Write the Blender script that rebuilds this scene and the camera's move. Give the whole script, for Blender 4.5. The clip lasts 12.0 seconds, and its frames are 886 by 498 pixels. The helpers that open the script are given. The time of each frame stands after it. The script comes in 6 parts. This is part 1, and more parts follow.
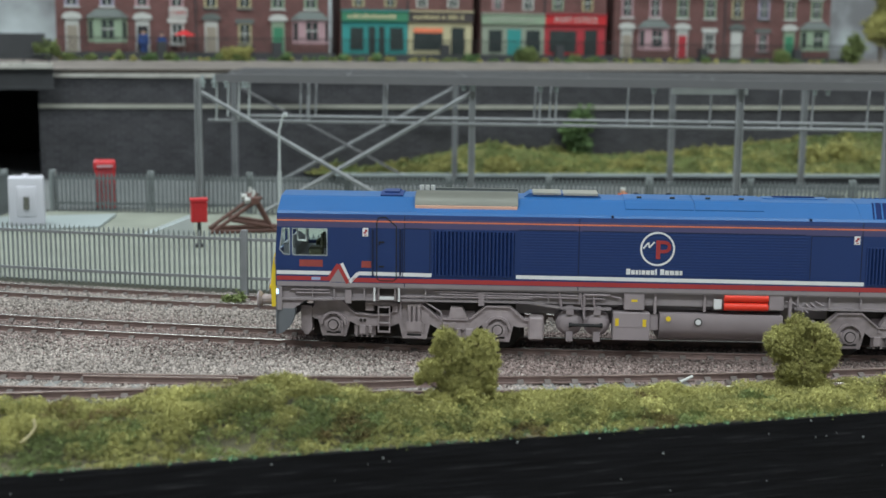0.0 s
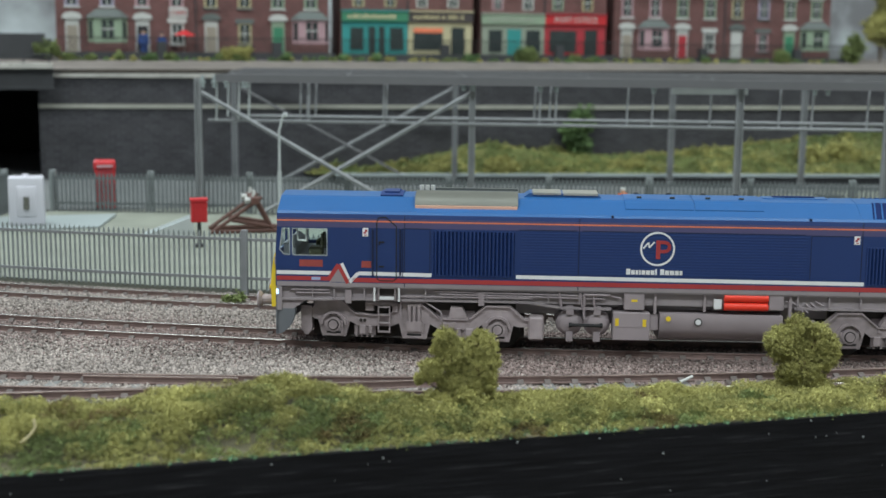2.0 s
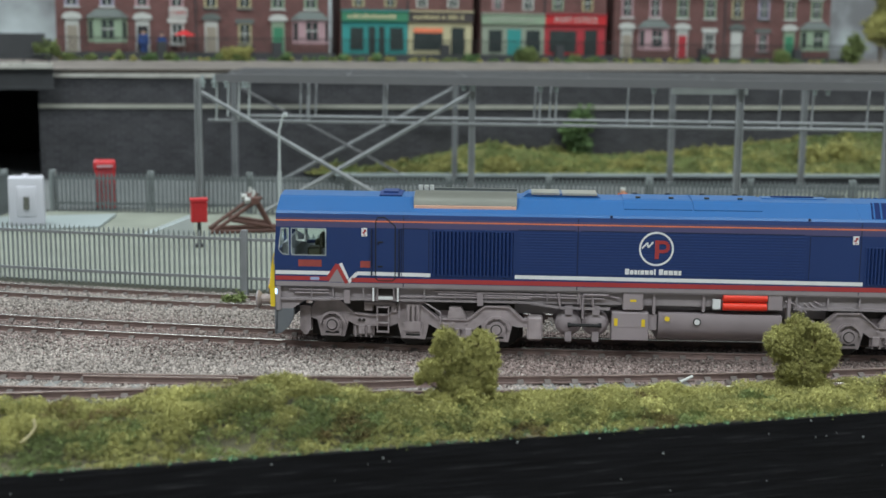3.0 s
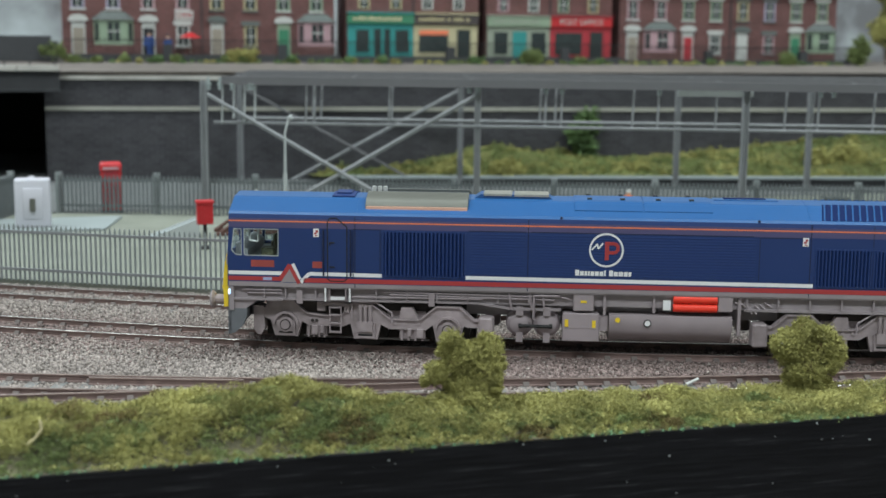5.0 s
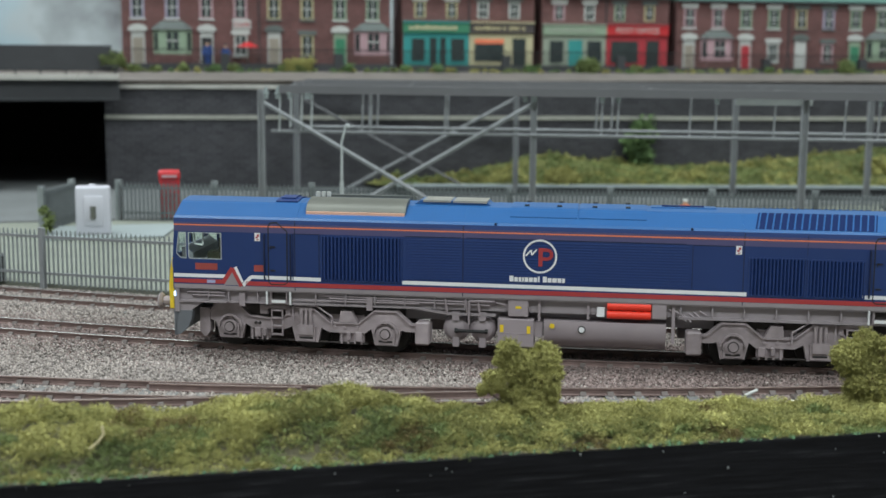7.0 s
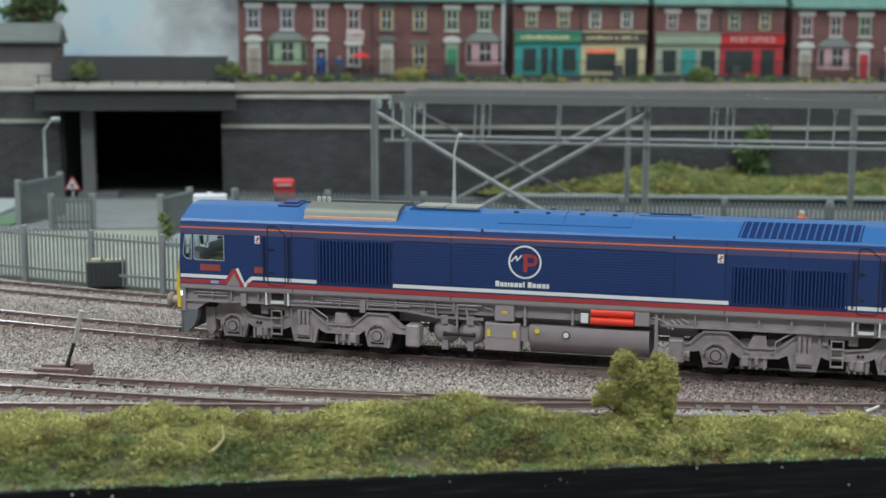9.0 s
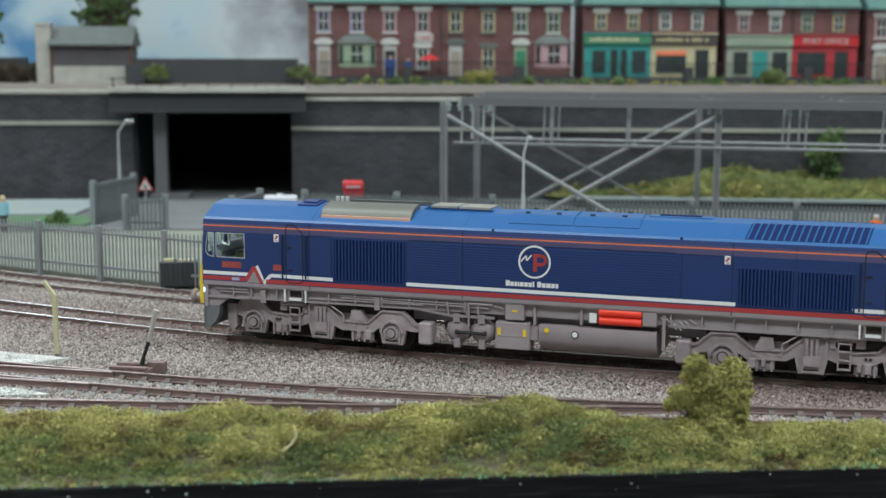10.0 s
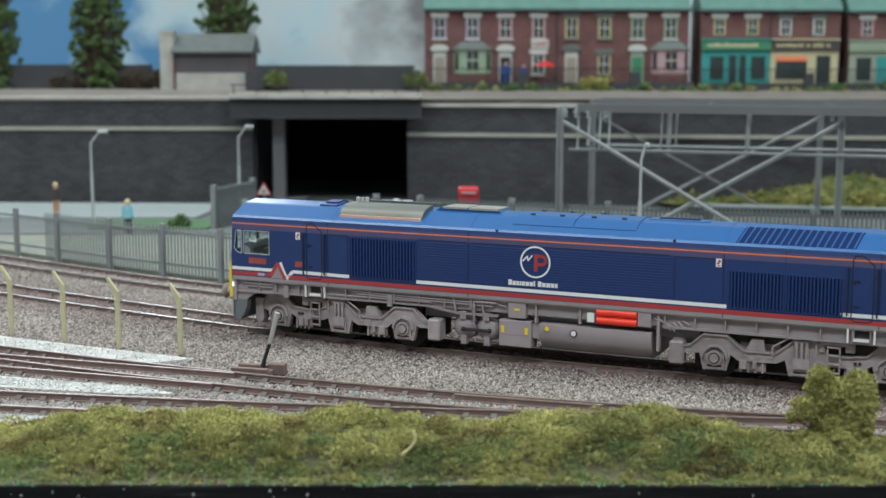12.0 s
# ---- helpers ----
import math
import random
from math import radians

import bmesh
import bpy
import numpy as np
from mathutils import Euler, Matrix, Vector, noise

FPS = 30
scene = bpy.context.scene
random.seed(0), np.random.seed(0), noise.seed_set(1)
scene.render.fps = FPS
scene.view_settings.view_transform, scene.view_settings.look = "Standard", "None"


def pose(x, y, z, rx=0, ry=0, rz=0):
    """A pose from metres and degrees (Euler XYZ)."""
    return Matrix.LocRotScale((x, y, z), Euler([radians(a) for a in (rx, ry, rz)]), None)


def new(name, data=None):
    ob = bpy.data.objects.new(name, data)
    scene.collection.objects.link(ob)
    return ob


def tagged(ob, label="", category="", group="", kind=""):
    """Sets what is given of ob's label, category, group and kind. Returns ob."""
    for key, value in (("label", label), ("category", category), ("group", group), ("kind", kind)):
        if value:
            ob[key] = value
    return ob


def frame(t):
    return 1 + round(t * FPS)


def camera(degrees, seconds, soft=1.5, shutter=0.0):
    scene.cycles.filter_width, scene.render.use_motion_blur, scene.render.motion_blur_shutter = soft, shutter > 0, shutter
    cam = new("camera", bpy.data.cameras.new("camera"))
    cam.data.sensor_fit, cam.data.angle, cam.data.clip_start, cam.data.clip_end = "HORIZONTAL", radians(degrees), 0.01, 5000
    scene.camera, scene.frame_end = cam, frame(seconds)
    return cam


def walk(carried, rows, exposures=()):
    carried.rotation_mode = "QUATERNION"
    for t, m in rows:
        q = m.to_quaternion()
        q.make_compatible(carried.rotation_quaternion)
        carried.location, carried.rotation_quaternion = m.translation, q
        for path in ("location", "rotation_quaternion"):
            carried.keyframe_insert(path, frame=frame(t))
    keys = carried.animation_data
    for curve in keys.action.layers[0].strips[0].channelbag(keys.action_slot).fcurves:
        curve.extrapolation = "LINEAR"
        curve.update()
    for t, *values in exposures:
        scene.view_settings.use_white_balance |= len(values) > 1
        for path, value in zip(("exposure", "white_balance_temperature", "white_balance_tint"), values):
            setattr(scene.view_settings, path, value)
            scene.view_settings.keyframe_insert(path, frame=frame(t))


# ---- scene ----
# A model railway layout in 4 mm scale; rail tops of the main line lie at z = 0.
cam = camera(37.5, 12.0)
cam.data.dof.use_dof = True
cam.data.dof.focus_distance = 0.462
cam.data.dof.aperture_fstop = 18.5
PATH = [
    (0.0, pose(0.00000, 0.00000, 0.10400, 80.728, -0.543, 0.000)),
    (3.2, pose(0.00000, 0.00000, 0.10400, 80.728, -0.543, 0.000)),
    (4.0, pose(0.00000, 0.00000, 0.10400, 80.760, -0.543, 0.035)),
    (5.0, pose(-0.00013, -0.00004, 0.10405, 80.819, -0.530, 0.233)),
    (5.5, pose(-0.00032, -0.00011, 0.10411, 80.904, -0.480, 0.566)),
    (6.0, pose(-0.00064, -0.00023, 0.10416, 80.996, -0.470, 1.153)),
    (6.5, pose(-0.00105, -0.00040, 0.10421, 81.079, -0.440, 1.913)),
    (8.5, pose(-0.00296, -0.00127, 0.10445, 81.448, -0.298, 5.469)),
    (9.0, pose(-0.00390, -0.00177, 0.10452, 81.547, -0.220, 7.271)),
    (9.5, pose(-0.00474, -0.00224, 0.10456, 81.601, -0.173, 8.904)),
    (10.0, pose(-0.00538, -0.00263, 0.10458, 81.637, -0.145, 10.172)),
    (10.5, pose(-0.00605, -0.00305, 0.10462, 81.677, -0.095, 11.515)),
    (11.0, pose(-0.00671, -0.00349, 0.10466, 81.742, -0.065, 12.848)),
    (11.5, pose(-0.00726, -0.00387, 0.10469, 81.807, -0.060, 13.988)),
    (12.0, pose(-0.00776, -0.00423, 0.10475, 81.896, -0.036, 15.040)),
]
walk(cam, PATH, exposures=[(0.0, 0.0), (12.0, 0.0)])

# ---- world and lamps: a room with ceiling lights over the layout ----
world = bpy.data.worlds.new("world")
scene.world = world
world.use_nodes = True
world.node_tree.nodes["Background"].inputs[0].default_value = (0.75, 0.82, 0.9, 1)
world.node_tree.nodes["Background"].inputs[1].default_value = 0.3


def ceiling_lamp_light(x, y, z, sx, sy, watts, colour, rx=0.0):
    data = bpy.data.lights.new("tube_light", "AREA")
    data.shape, data.size, data.size_y, data.energy, data.color = "RECTANGLE", sx, sy, watts, colour
    ob = new("tube_light", data)
    ob.matrix_world = pose(x, y, z, rx, 0, 0)
    return ob


LAMPS = [(-0.9, -0.65, 1.50, 24.0), (0.9, -0.65, 1.50, 24.0), (-0.9, 0.55, 1.50, 20.0), (0.9, 0.55, 1.50, 20.0)]
for lx, ly, lz, watts in LAMPS:
    ceiling_lamp_light(lx, ly, lz, 1.5, 0.28, watts, (0.895, 0.985, 1.0))

# daylight through the hall's window behind the layout
ceiling_lamp_light(-1.70, 2.29, 0.80, 1.38, 0.86, 29.0, (0.86, 0.95, 1.08), -90.0)


# ---- materials ----
def links(m, a, b):
    m.node_tree.links.new(a, b)


def material(name, colour, rough=0.6, metal=0.0, vary=0.18, scale=300.0, bump=0.0, bump_scale=900.0, tint=None, spec=0.5, rand=0.0, island=0.0, coat=0.0):
    """A surface with colour variation at two scales, roughness variation and fine relief."""
    m = bpy.data.materials.new(name)
    m.use_nodes = True
    t = m.node_tree
    p = t.nodes["Principled BSDF"]
    p.inputs["Roughness"].default_value = rough
    p.inputs["Metallic"].default_value = metal
    p.inputs["Specular IOR Level"].default_value = spec
    p.inputs["Coat Weight"].default_value = coat
    co = t.nodes.new("ShaderNodeTexCoord")
    n1 = t.nodes.new("ShaderNodeTexNoise")
    n1.inputs["Scale"].default_value = scale
    n1.inputs["Detail"].default_value = 5
    n2 = t.nodes.new("ShaderNodeTexNoise")
    n2.inputs["Scale"].default_value = scale * 0.13
    n2.inputs["Detail"].default_value = 3
    for n in (n1, n2):
        links(m, co.outputs["Object"], n.inputs["Vector"])
    add = t.nodes.new("ShaderNodeMath")
    add.operation = "ADD"
    links(m, n1.outputs[0], add.inputs[0])
    links(m, n2.outputs[0], add.inputs[1])
    last = add.outputs[0]
    if rand or island:
        src = t.nodes.new("ShaderNodeObjectInfo") if rand else t.nodes.new("ShaderNodeNewGeometry")
        mul = t.nodes.new("ShaderNodeMath")
        mul.operation = "MULTIPLY_ADD"
        links(m, src.outputs["Random" if rand else "Random Per Island"], mul.inputs[0])
        mul.inputs[1].default_value = rand or island
        links(m, last, mul.inputs[2])
        last = mul.outputs[0]
    ramp = t.nodes.new("ShaderNodeMapRange")
    ramp.inputs[1].default_value = 0.6
    ramp.inputs[2].default_value = 1.4 + (rand or island)
    links(m, last, ramp.inputs[0])
    mix = t.nodes.new("ShaderNodeMix")
    mix.data_type = "RGBA"
    lo = [c * (1 - vary) for c in colour]
    hi = list(tint) if tint else [min(1, c * (1 + vary)) for c in colour]
    mix.inputs[6].default_value = (*lo, 1)
    mix.inputs[7].default_value = (*hi, 1)
    links(m, ramp.outputs[0], mix.inputs[0])
    links(m, mix.outputs[2], p.inputs["Base Color"])
    if bump:
        nb = t.nodes.new("ShaderNodeTexNoise")
        nb.inputs["Scale"].default_value = bump_scale
        nb.inputs["Detail"].default_value = 6
        links(m, co.outputs["Object"], nb.inputs["Vector"])
        b = t.nodes.new("ShaderNodeBump")
        b.inputs["Strength"].default_value = bump
        b.inputs["Distance"].default_value = 0.0006
        links(m, nb.outputs[0], b.inputs["Height"])
        links(m, b.outputs[0], p.inputs["Normal"])
    return m


def brickwork(name, c1, c2, mortar, course, rough=0.85, bump=0.5, vary=0.4):
    """Embossed brick sheet; course: a brick's height in metres; the wall's face lies in object x and z."""
    m = material(name, c1, rough, 0, vary, 120)
    t = m.node_tree
    p = t.nodes["Principled BSDF"]
    co = t.nodes.new("ShaderNodeTexCoord")
    sep = t.nodes.new("ShaderNodeSeparateXYZ")
    com = t.nodes.new("ShaderNodeCombineXYZ")
    sx = t.nodes.new("ShaderNodeMath")
    links(m, co.outputs["Object"], sep.inputs[0])
    links(m, sep.outputs[0], sx.inputs[0])
    links(m, sep.outputs[1], sx.inputs[1])
    links(m, sx.outputs[0], com.inputs[0])
    links(m, sep.outputs[2], com.inputs[1])
    br = t.nodes.new("ShaderNodeTexBrick")
    br.inputs["Scale"].default_value = 1.0
    br.inputs["Brick Width"].default_value = course * 3.0
    br.inputs["Row Height"].default_value = course
    br.inputs["Mortar Size"].default_value = course * 0.11
    br.inputs["Color1"].default_value = (*c1, 1)
    br.inputs["Color2"].default_value = (*c2, 1)
    br.inputs["Mortar"].default_value = (*mortar, 1)
    links(m, com.outputs[0], br.inputs["Vector"])
    ns = t.nodes.new("ShaderNodeTexNoise")
    ns.inputs["Scale"].default_value = 60
    ns.inputs["Detail"].default_value = 6
    links(m, co.outputs["Object"], ns.inputs["Vector"])
    mx = t.nodes.new("ShaderNodeMix")
    mx.data_type, mx.blend_type = "RGBA", "OVERLAY"
    mx.inputs[0].default_value = 0.55
    links(m, br.outputs[0], mx.inputs[6])
    links(m, ns.outputs[0], mx.inputs[7])
    links(m, mx.outputs[2], p.inputs["Base Color"])
    b = t.nodes.new("ShaderNodeBump")
    b.inputs["Strength"].default_value = bump
    b.inputs["Distance"].default_value = 0.0003
    b.invert = True
    links(m, br.outputs["Fac"], b.inputs["Height"])
    links(m, b.outputs[0], p.inputs["Normal"])
    return m


def glass(name, tint=(0.85, 0.92, 0.92), rough=0.03):
    m = bpy.data.materials.new(name)
    m.use_nodes = True
    p = m.node_tree.nodes["Principled BSDF"]
    p.inputs["Base Color"].default_value = (*tint, 1)
    p.inputs["Transmission Weight"].default_value = 1.0
    p.inputs["Roughness"].default_value = rough
    p.inputs["IOR"].default_value = 1.2
    return m


def painted_sky(name):
    """A hand-painted backdrop: blue with soft white and grey clouds."""
    m = material(name, (0.5, 0.65, 0.8), 0.9)
    t = m.node_tree
    p = t.nodes["Principled BSDF"]
    co = t.nodes.new("ShaderNodeTexCoord")
    mp = t.nodes.new("ShaderNodeMapping")
    mp.inputs["Scale"].default_value = (1, 1, 1.2)
    mp.inputs["Location"].default_value = (0.07, 0, 0.02)
    links(m, co.outputs["Object"], mp.inputs[0])
    n = t.nodes.new("ShaderNodeTexNoise")
    n.inputs["Scale"].default_value = 7.5
    n.inputs["Detail"].default_value = 5
    n.inputs["Roughness"].default_value = 0.5
    n.inputs["Distortion"].default_value = 0.4
    links(m, mp.outputs[0], n.inputs["Vector"])
    r = t.nodes.new("ShaderNodeValToRGB")
    e = r.color_ramp.elements
    e[0].position, e[0].color = 0.36, (0.080, 0.215, 0.40, 1)
    e[1].position, e[1].color = 0.72, (0.165, 0.168, 0.178, 1)
    k = e.new(0.48)
    k.color = (0.40, 0.52, 0.58, 1)
    k = e.new(0.58)
    k.color = (0.46, 0.51, 0.53, 1)
    # the paint runs from blue in the west to white and grey in the east
    sep = t.nodes.new("ShaderNodeSeparateXYZ")
    links(m, co.outputs["Object"], sep.inputs[0])
    run = t.nodes.new("ShaderNodeMapRange")
    run.inputs[1].default_value, run.inputs[2].default_value, run.inputs[3].default_value, run.inputs[4].default_value = -0.34, 0.02, -0.16, 0.15
    links(m, sep.outputs[0], run.inputs[0])
    sm = t.nodes.new("ShaderNodeMath")
    links(m, n.outputs[0], sm.inputs[0])
    links(m, run.outputs[0], sm.inputs[1])
    east = t.nodes.new("ShaderNodeMapRange")
    east.inputs[1].default_value, east.inputs[2].default_value, east.inputs[3].default_value, east.inputs[4].default_value = 0.20, 0.60, 0.0, 0.05
    links(m, sep.outputs[0], east.inputs[0])
    both = t.nodes.new("ShaderNodeMath")
    links(m, sm.outputs[0], both.inputs[0])
    links(m, east.outputs[0], both.inputs[1])
    links(m, both.outputs[0], r.inputs[0])
    links(m, r.outputs[0], p.inputs["Base Color"])
    return m


def fascia_paint(name):
    """Black emulsion brushed along the board, with paler dragged streaks."""
    m = material(name, (0.008, 0.008, 0.009), 0.5, 0, 0.4, 35, spec=0.15)
    t = m.node_tree
    p = t.nodes["Principled BSDF"]
    co = t.nodes.new("ShaderNodeTexCoord")
    mp = t.nodes.new("ShaderNodeMapping")
    mp.inputs["Scale"].default_value = (45, 45, 900)
    links(m, co.outputs["Object"], mp.inputs[0])
    n = t.nodes.new("ShaderNodeTexNoise")
    n.inputs["Scale"].default_value = 1.0
    n.inputs["Detail"].default_value = 7
    n.inputs["Roughness"].default_value = 0.65
    links(m, mp.outputs[0], n.inputs["Vector"])
    r = t.nodes.new("ShaderNodeValToRGB")
    e = r.color_ramp.elements
    e[0].position, e[0].color = 0.42, (0.005, 0.005, 0.006, 1)
    e[1].position, e[1].color = 0.80, (0.055, 0.055, 0.058, 1)
    k = e.new(0.60)
    k.color = (0.010, 0.010, 0.012, 1)
    links(m, n.outputs[0], r.inputs[0])
    links(m, r.outputs[0], p.inputs["Base Color"])
    b = t.nodes.new("ShaderNodeBump")
    b.inputs["Strength"].default_value = 0.5
    b.inputs["Distance"].default_value = 0.0005
    links(m, n.outputs[0], b.inputs["Height"])
    links(m, b.outputs[0], p.inputs["Normal"])
    return m


def lit_lamp(name):
    m = material(name, (0.8, 0.85, 0.9), 0.3)
    p = m.node_tree.nodes["Principled BSDF"]
    p.inputs["Emission Color"].default_value = (0.35, 0.6, 1.0, 1)
    p.inputs["Emission Strength"].default_value = 2.0
    return m


MAT = dict(
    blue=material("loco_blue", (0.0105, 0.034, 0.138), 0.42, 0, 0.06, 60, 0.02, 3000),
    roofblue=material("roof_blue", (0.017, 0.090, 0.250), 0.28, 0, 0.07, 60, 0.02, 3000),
    blue_dark=material("groove_blue", (0.006, 0.012, 0.045), 0.5, 0, 0.1, 80),
    sole=material("sole_grey", (0.275, 0.24, 0.252), 0.55, 0, 0.12, 150, 0.05, 2500),
    bogie=material("bogie_grey", (0.27, 0.225, 0.23), 0.5, 0, 0.3, 260, 0.12, 2500, (0.42, 0.355, 0.37)),
    tank=material("tank_grey", (0.31, 0.263, 0.278), 0.5, 0, 0.16, 90, 0.03, 2500),
    white=material("white_line", (0.75, 0.75, 0.76), 0.5, 0, 0.05, 200),
    red=material("red_line", (0.38, 0.04, 0.042), 0.5, 0, 0.08, 200),
    orange=material("orange_line", (0.75, 0.20, 0.10), 0.5, 0, 0.08, 200),
    cyl=material("red_cylinder", (0.85, 0.05, 0.025), 0.4, 0, 0.06, 200),
    yellow=material("warning_yellow", (0.78, 0.55, 0.03), 0.5, 0, 0.1, 200),
    silver=material("dull_silver", (0.125, 0.128, 0.11), 0.45, 0.3, 0.1, 120),
    copper=material("copper_edge", (0.80, 0.47, 0.36), 0.35, 0.7, 0.1, 120),
    black=material("black_rubber", (0.012, 0.012, 0.013), 0.6, 0, 0.3, 200),
    void=material("unlit_black", (0.014, 0.014, 0.015), 0.9),
    wheel=material("wheel_steel", (0.022, 0.02, 0.019), 0.5, 0.4, 0.3, 300),
    steel=material("polished_steel", (0.66, 0.64, 0.61), 0.27, 1.0, 0.1, 400),
    chair=material("chair_iron", (0.115, 0.095, 0.088), 0.8, 0, 0.3, 300, 0.2, 2000, rand=0.5),
    tarnish=material("tarnished_steel", (0.22, 0.17, 0.15), 0.42, 0.8, 0.2, 400),
    old_fence=material("dull_fence", (0.128, 0.143, 0.148), 0.6, 0.1, 0.2, 200),
    rust=material("rail_rust", (0.17, 0.115, 0.105), 0.75, 0, 0.3, 300, 0.2, 2500),
    sleeper=material("sleeper_brown", (0.085, 0.07, 0.062), 0.85, 0, 0.35, 300, 0.3, 1500, rand=0.5),
    sleeper_pale=material("sleeper_grey", (0.165, 0.168, 0.163), 0.85, 0, 0.4, 300, 0.3, 1500, rand=0.7),
    ballast=material("ballast_bed", (0.20, 0.17, 0.155), 0.95, 0, 0.4, 700, 0.8, 1400),
    stone=material("ballast_stone", (0.085, 0.068, 0.061), 0.9, 0, 0.5, 30, 0, 900, (0.50, 0.44, 0.40), island=1.6),
    stone_rust=material("stained_stone", (0.075, 0.052, 0.047), 0.9, 0, 0.5, 30, 0, 900, (0.35, 0.265, 0.245), island=1.6),
    yard=material("yard_concrete", (0.205, 0.22, 0.182), 0.9, 0, 0.22, 40, 0.3, 900),
    slab=material("pale_slab", (0.265, 0.305, 0.305), 0.85, 0, 0.08, 60, 0.2, 900),
    road=material("road_grey", (0.15, 0.16, 0.162), 0.9, 0, 0.2, 40, 0.3, 1200),
    chalk=material("white_powder", (0.54, 0.54, 0.52), 0.95, 0, 0.25, 300, 0.8, 1200),
    cope=material("coping_stone", (0.38, 0.37, 0.34), 0.9, 0, 0.2, 100, 0.3, 900),
    pale_line=material("string_course", (0.30, 0.30, 0.26), 0.9, 0, 0.15, 150),
    fence=material("galvanised_fence", (0.235, 0.26, 0.262), 0.55, 0.2, 0.2, 200),
    gantry=material("gantry_grey", (0.22, 0.23, 0.24), 0.55, 0.1, 0.15, 150),
    deck=material("gantry_deck", (0.115, 0.115, 0.122), 0.6, 0.0, 0.12, 60),
    lampgrey=material("lamp_grey", (0.42, 0.45, 0.45), 0.5, 0.2, 0.1, 200),
    board=fascia_paint("black_fascia"),
    grime_shade=material("underside_grime_shade", (0.030, 0.024, 0.022), 0.8, 0, 0.4, 200),
    earth=material("earth_scatter", (0.11, 0.10, 0.06), 0.95, 0, 0.4, 150, 0.6, 900),
    grass=material("grass_base", (0.10, 0.105, 0.03), 0.95, 0, 0.4, 120, 0.8, 900),
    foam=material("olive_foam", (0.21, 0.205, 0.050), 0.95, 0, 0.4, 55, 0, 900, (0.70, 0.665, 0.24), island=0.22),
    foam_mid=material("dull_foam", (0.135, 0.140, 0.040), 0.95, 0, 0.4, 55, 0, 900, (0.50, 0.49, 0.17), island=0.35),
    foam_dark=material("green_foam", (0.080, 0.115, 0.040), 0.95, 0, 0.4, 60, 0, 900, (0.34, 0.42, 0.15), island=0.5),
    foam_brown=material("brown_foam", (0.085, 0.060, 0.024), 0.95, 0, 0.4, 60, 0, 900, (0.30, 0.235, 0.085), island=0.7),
    scrub=material("dead_scrub", (0.045, 0.036, 0.025), 0.95, 0, 0.4, 60, 0, 900, (0.16, 0.13, 0.085), island=0.7),
    leaf=material("tree_leaf", (0.026, 0.085, 0.028), 0.9, 0, 0.5, 60, 0, 900, (0.23, 0.36, 0.13), island=0.7),
    alu=material("mesh_aluminium", (0.44, 0.43, 0.38), 0.36, 0.6, 0.15, 600, 0.4, 4000),
    groove=material("grille_navy", (0.007, 0.018, 0.075), 0.85, 0, 0.06, 60, spec=0.12),
    band=material("mauve_sheen", (0.080, 0.072, 0.165), 0.36, 0, 0.06, 60, 0.02, 3000),
    led=lit_lamp("marker_led"),
    seat=material("seat_olive", (0.085, 0.085, 0.045), 0.8, 0, 0.2, 200),
    bark=material("bark_brown", (0.10, 0.075, 0.05), 0.9, 0, 0.4, 400, 0.5, 1500),
    straw=material("dry_straw", (0.55, 0.48, 0.28), 0.9, 0, 0.15, 300),
    teal=material("teal_paint", (0.03, 0.26, 0.25), 0.6, 0, 0.12, 150),
    cream=material("cream_paint", (0.47, 0.43, 0.27), 0.6, 0, 0.1, 150),
    sage=material("sage_paint", (0.28, 0.32, 0.255), 0.6, 0, 0.1, 150),
    postred=material("shop_red", (0.38, 0.03, 0.042), 0.55, 0, 0.1, 150),
    boxred=material("kiosk_red", (0.47, 0.022, 0.027), 0.45, 0, 0.1, 150),
    brick=brickwork("house_brick", (0.150, 0.062, 0.058), (0.105, 0.045, 0.043), (0.15, 0.092, 0.085), 0.00105, 0.9, 0.3),
    wallbrick=brickwork("retaining_brick", (0.040, 0.040, 0.045), (0.022, 0.022, 0.027), (0.056, 0.056, 0.062), 0.0026, 0.8, 0.6),
    girder=material("girder_grey", (0.036, 0.038, 0.042), 0.7, 0, 0.2, 60),
    slate=material("roof_slate", (0.09, 0.19, 0.165), 0.8, 0, 0.2, 90, 0.4, 700),
    felt=material("roof_felt", (0.10, 0.115, 0.11), 0.85, 0, 0.2, 90, 0.3, 700),
    win=material("window_dark", (0.03, 0.04, 0.04), 0.15, 0, 0.3, 200),
    winwhite=material("window_white", (0.46, 0.47, 0.45), 0.6, 0, 0.06, 200),
    wingreen=material("window_green", (0.25, 0.33, 0.235), 0.6, 0, 0.08, 200),
    winyellow=material("window_ochre", (0.40, 0.35, 0.20), 0.6, 0, 0.08, 200),
    winpink=material("window_pink", (0.42, 0.27, 0.295), 0.6, 0, 0.08, 200),
    winmauve=material("window_mauve", (0.34, 0.31, 0.41), 0.6, 0, 0.08, 200),
    doorgreen=material("door_green", (0.04, 0.20, 0.11), 0.6, 0, 0.1, 200),
    doortan=material("door_tan", (0.28, 0.245, 0.20), 0.6, 0, 0.1, 200),
    cab=material("plastic_cabinet", (0.50, 0.50, 0.55), 0.45, 0, 0.04, 100),
    teak=material("bufferstop_brown", (0.095, 0.042, 0.032), 0.7, 0, 0.3, 200),
    skin=material("figure_skin", (0.50, 0.30, 0.20), 0.7),
    cloth=material("figure_dark", (0.06, 0.05, 0.05), 0.8),
    hivis=material("figure_orange", (0.80, 0.18, 0.04), 0.7),
    cyan=material("figure_cyan", (0.25, 0.50, 0.58), 0.7),
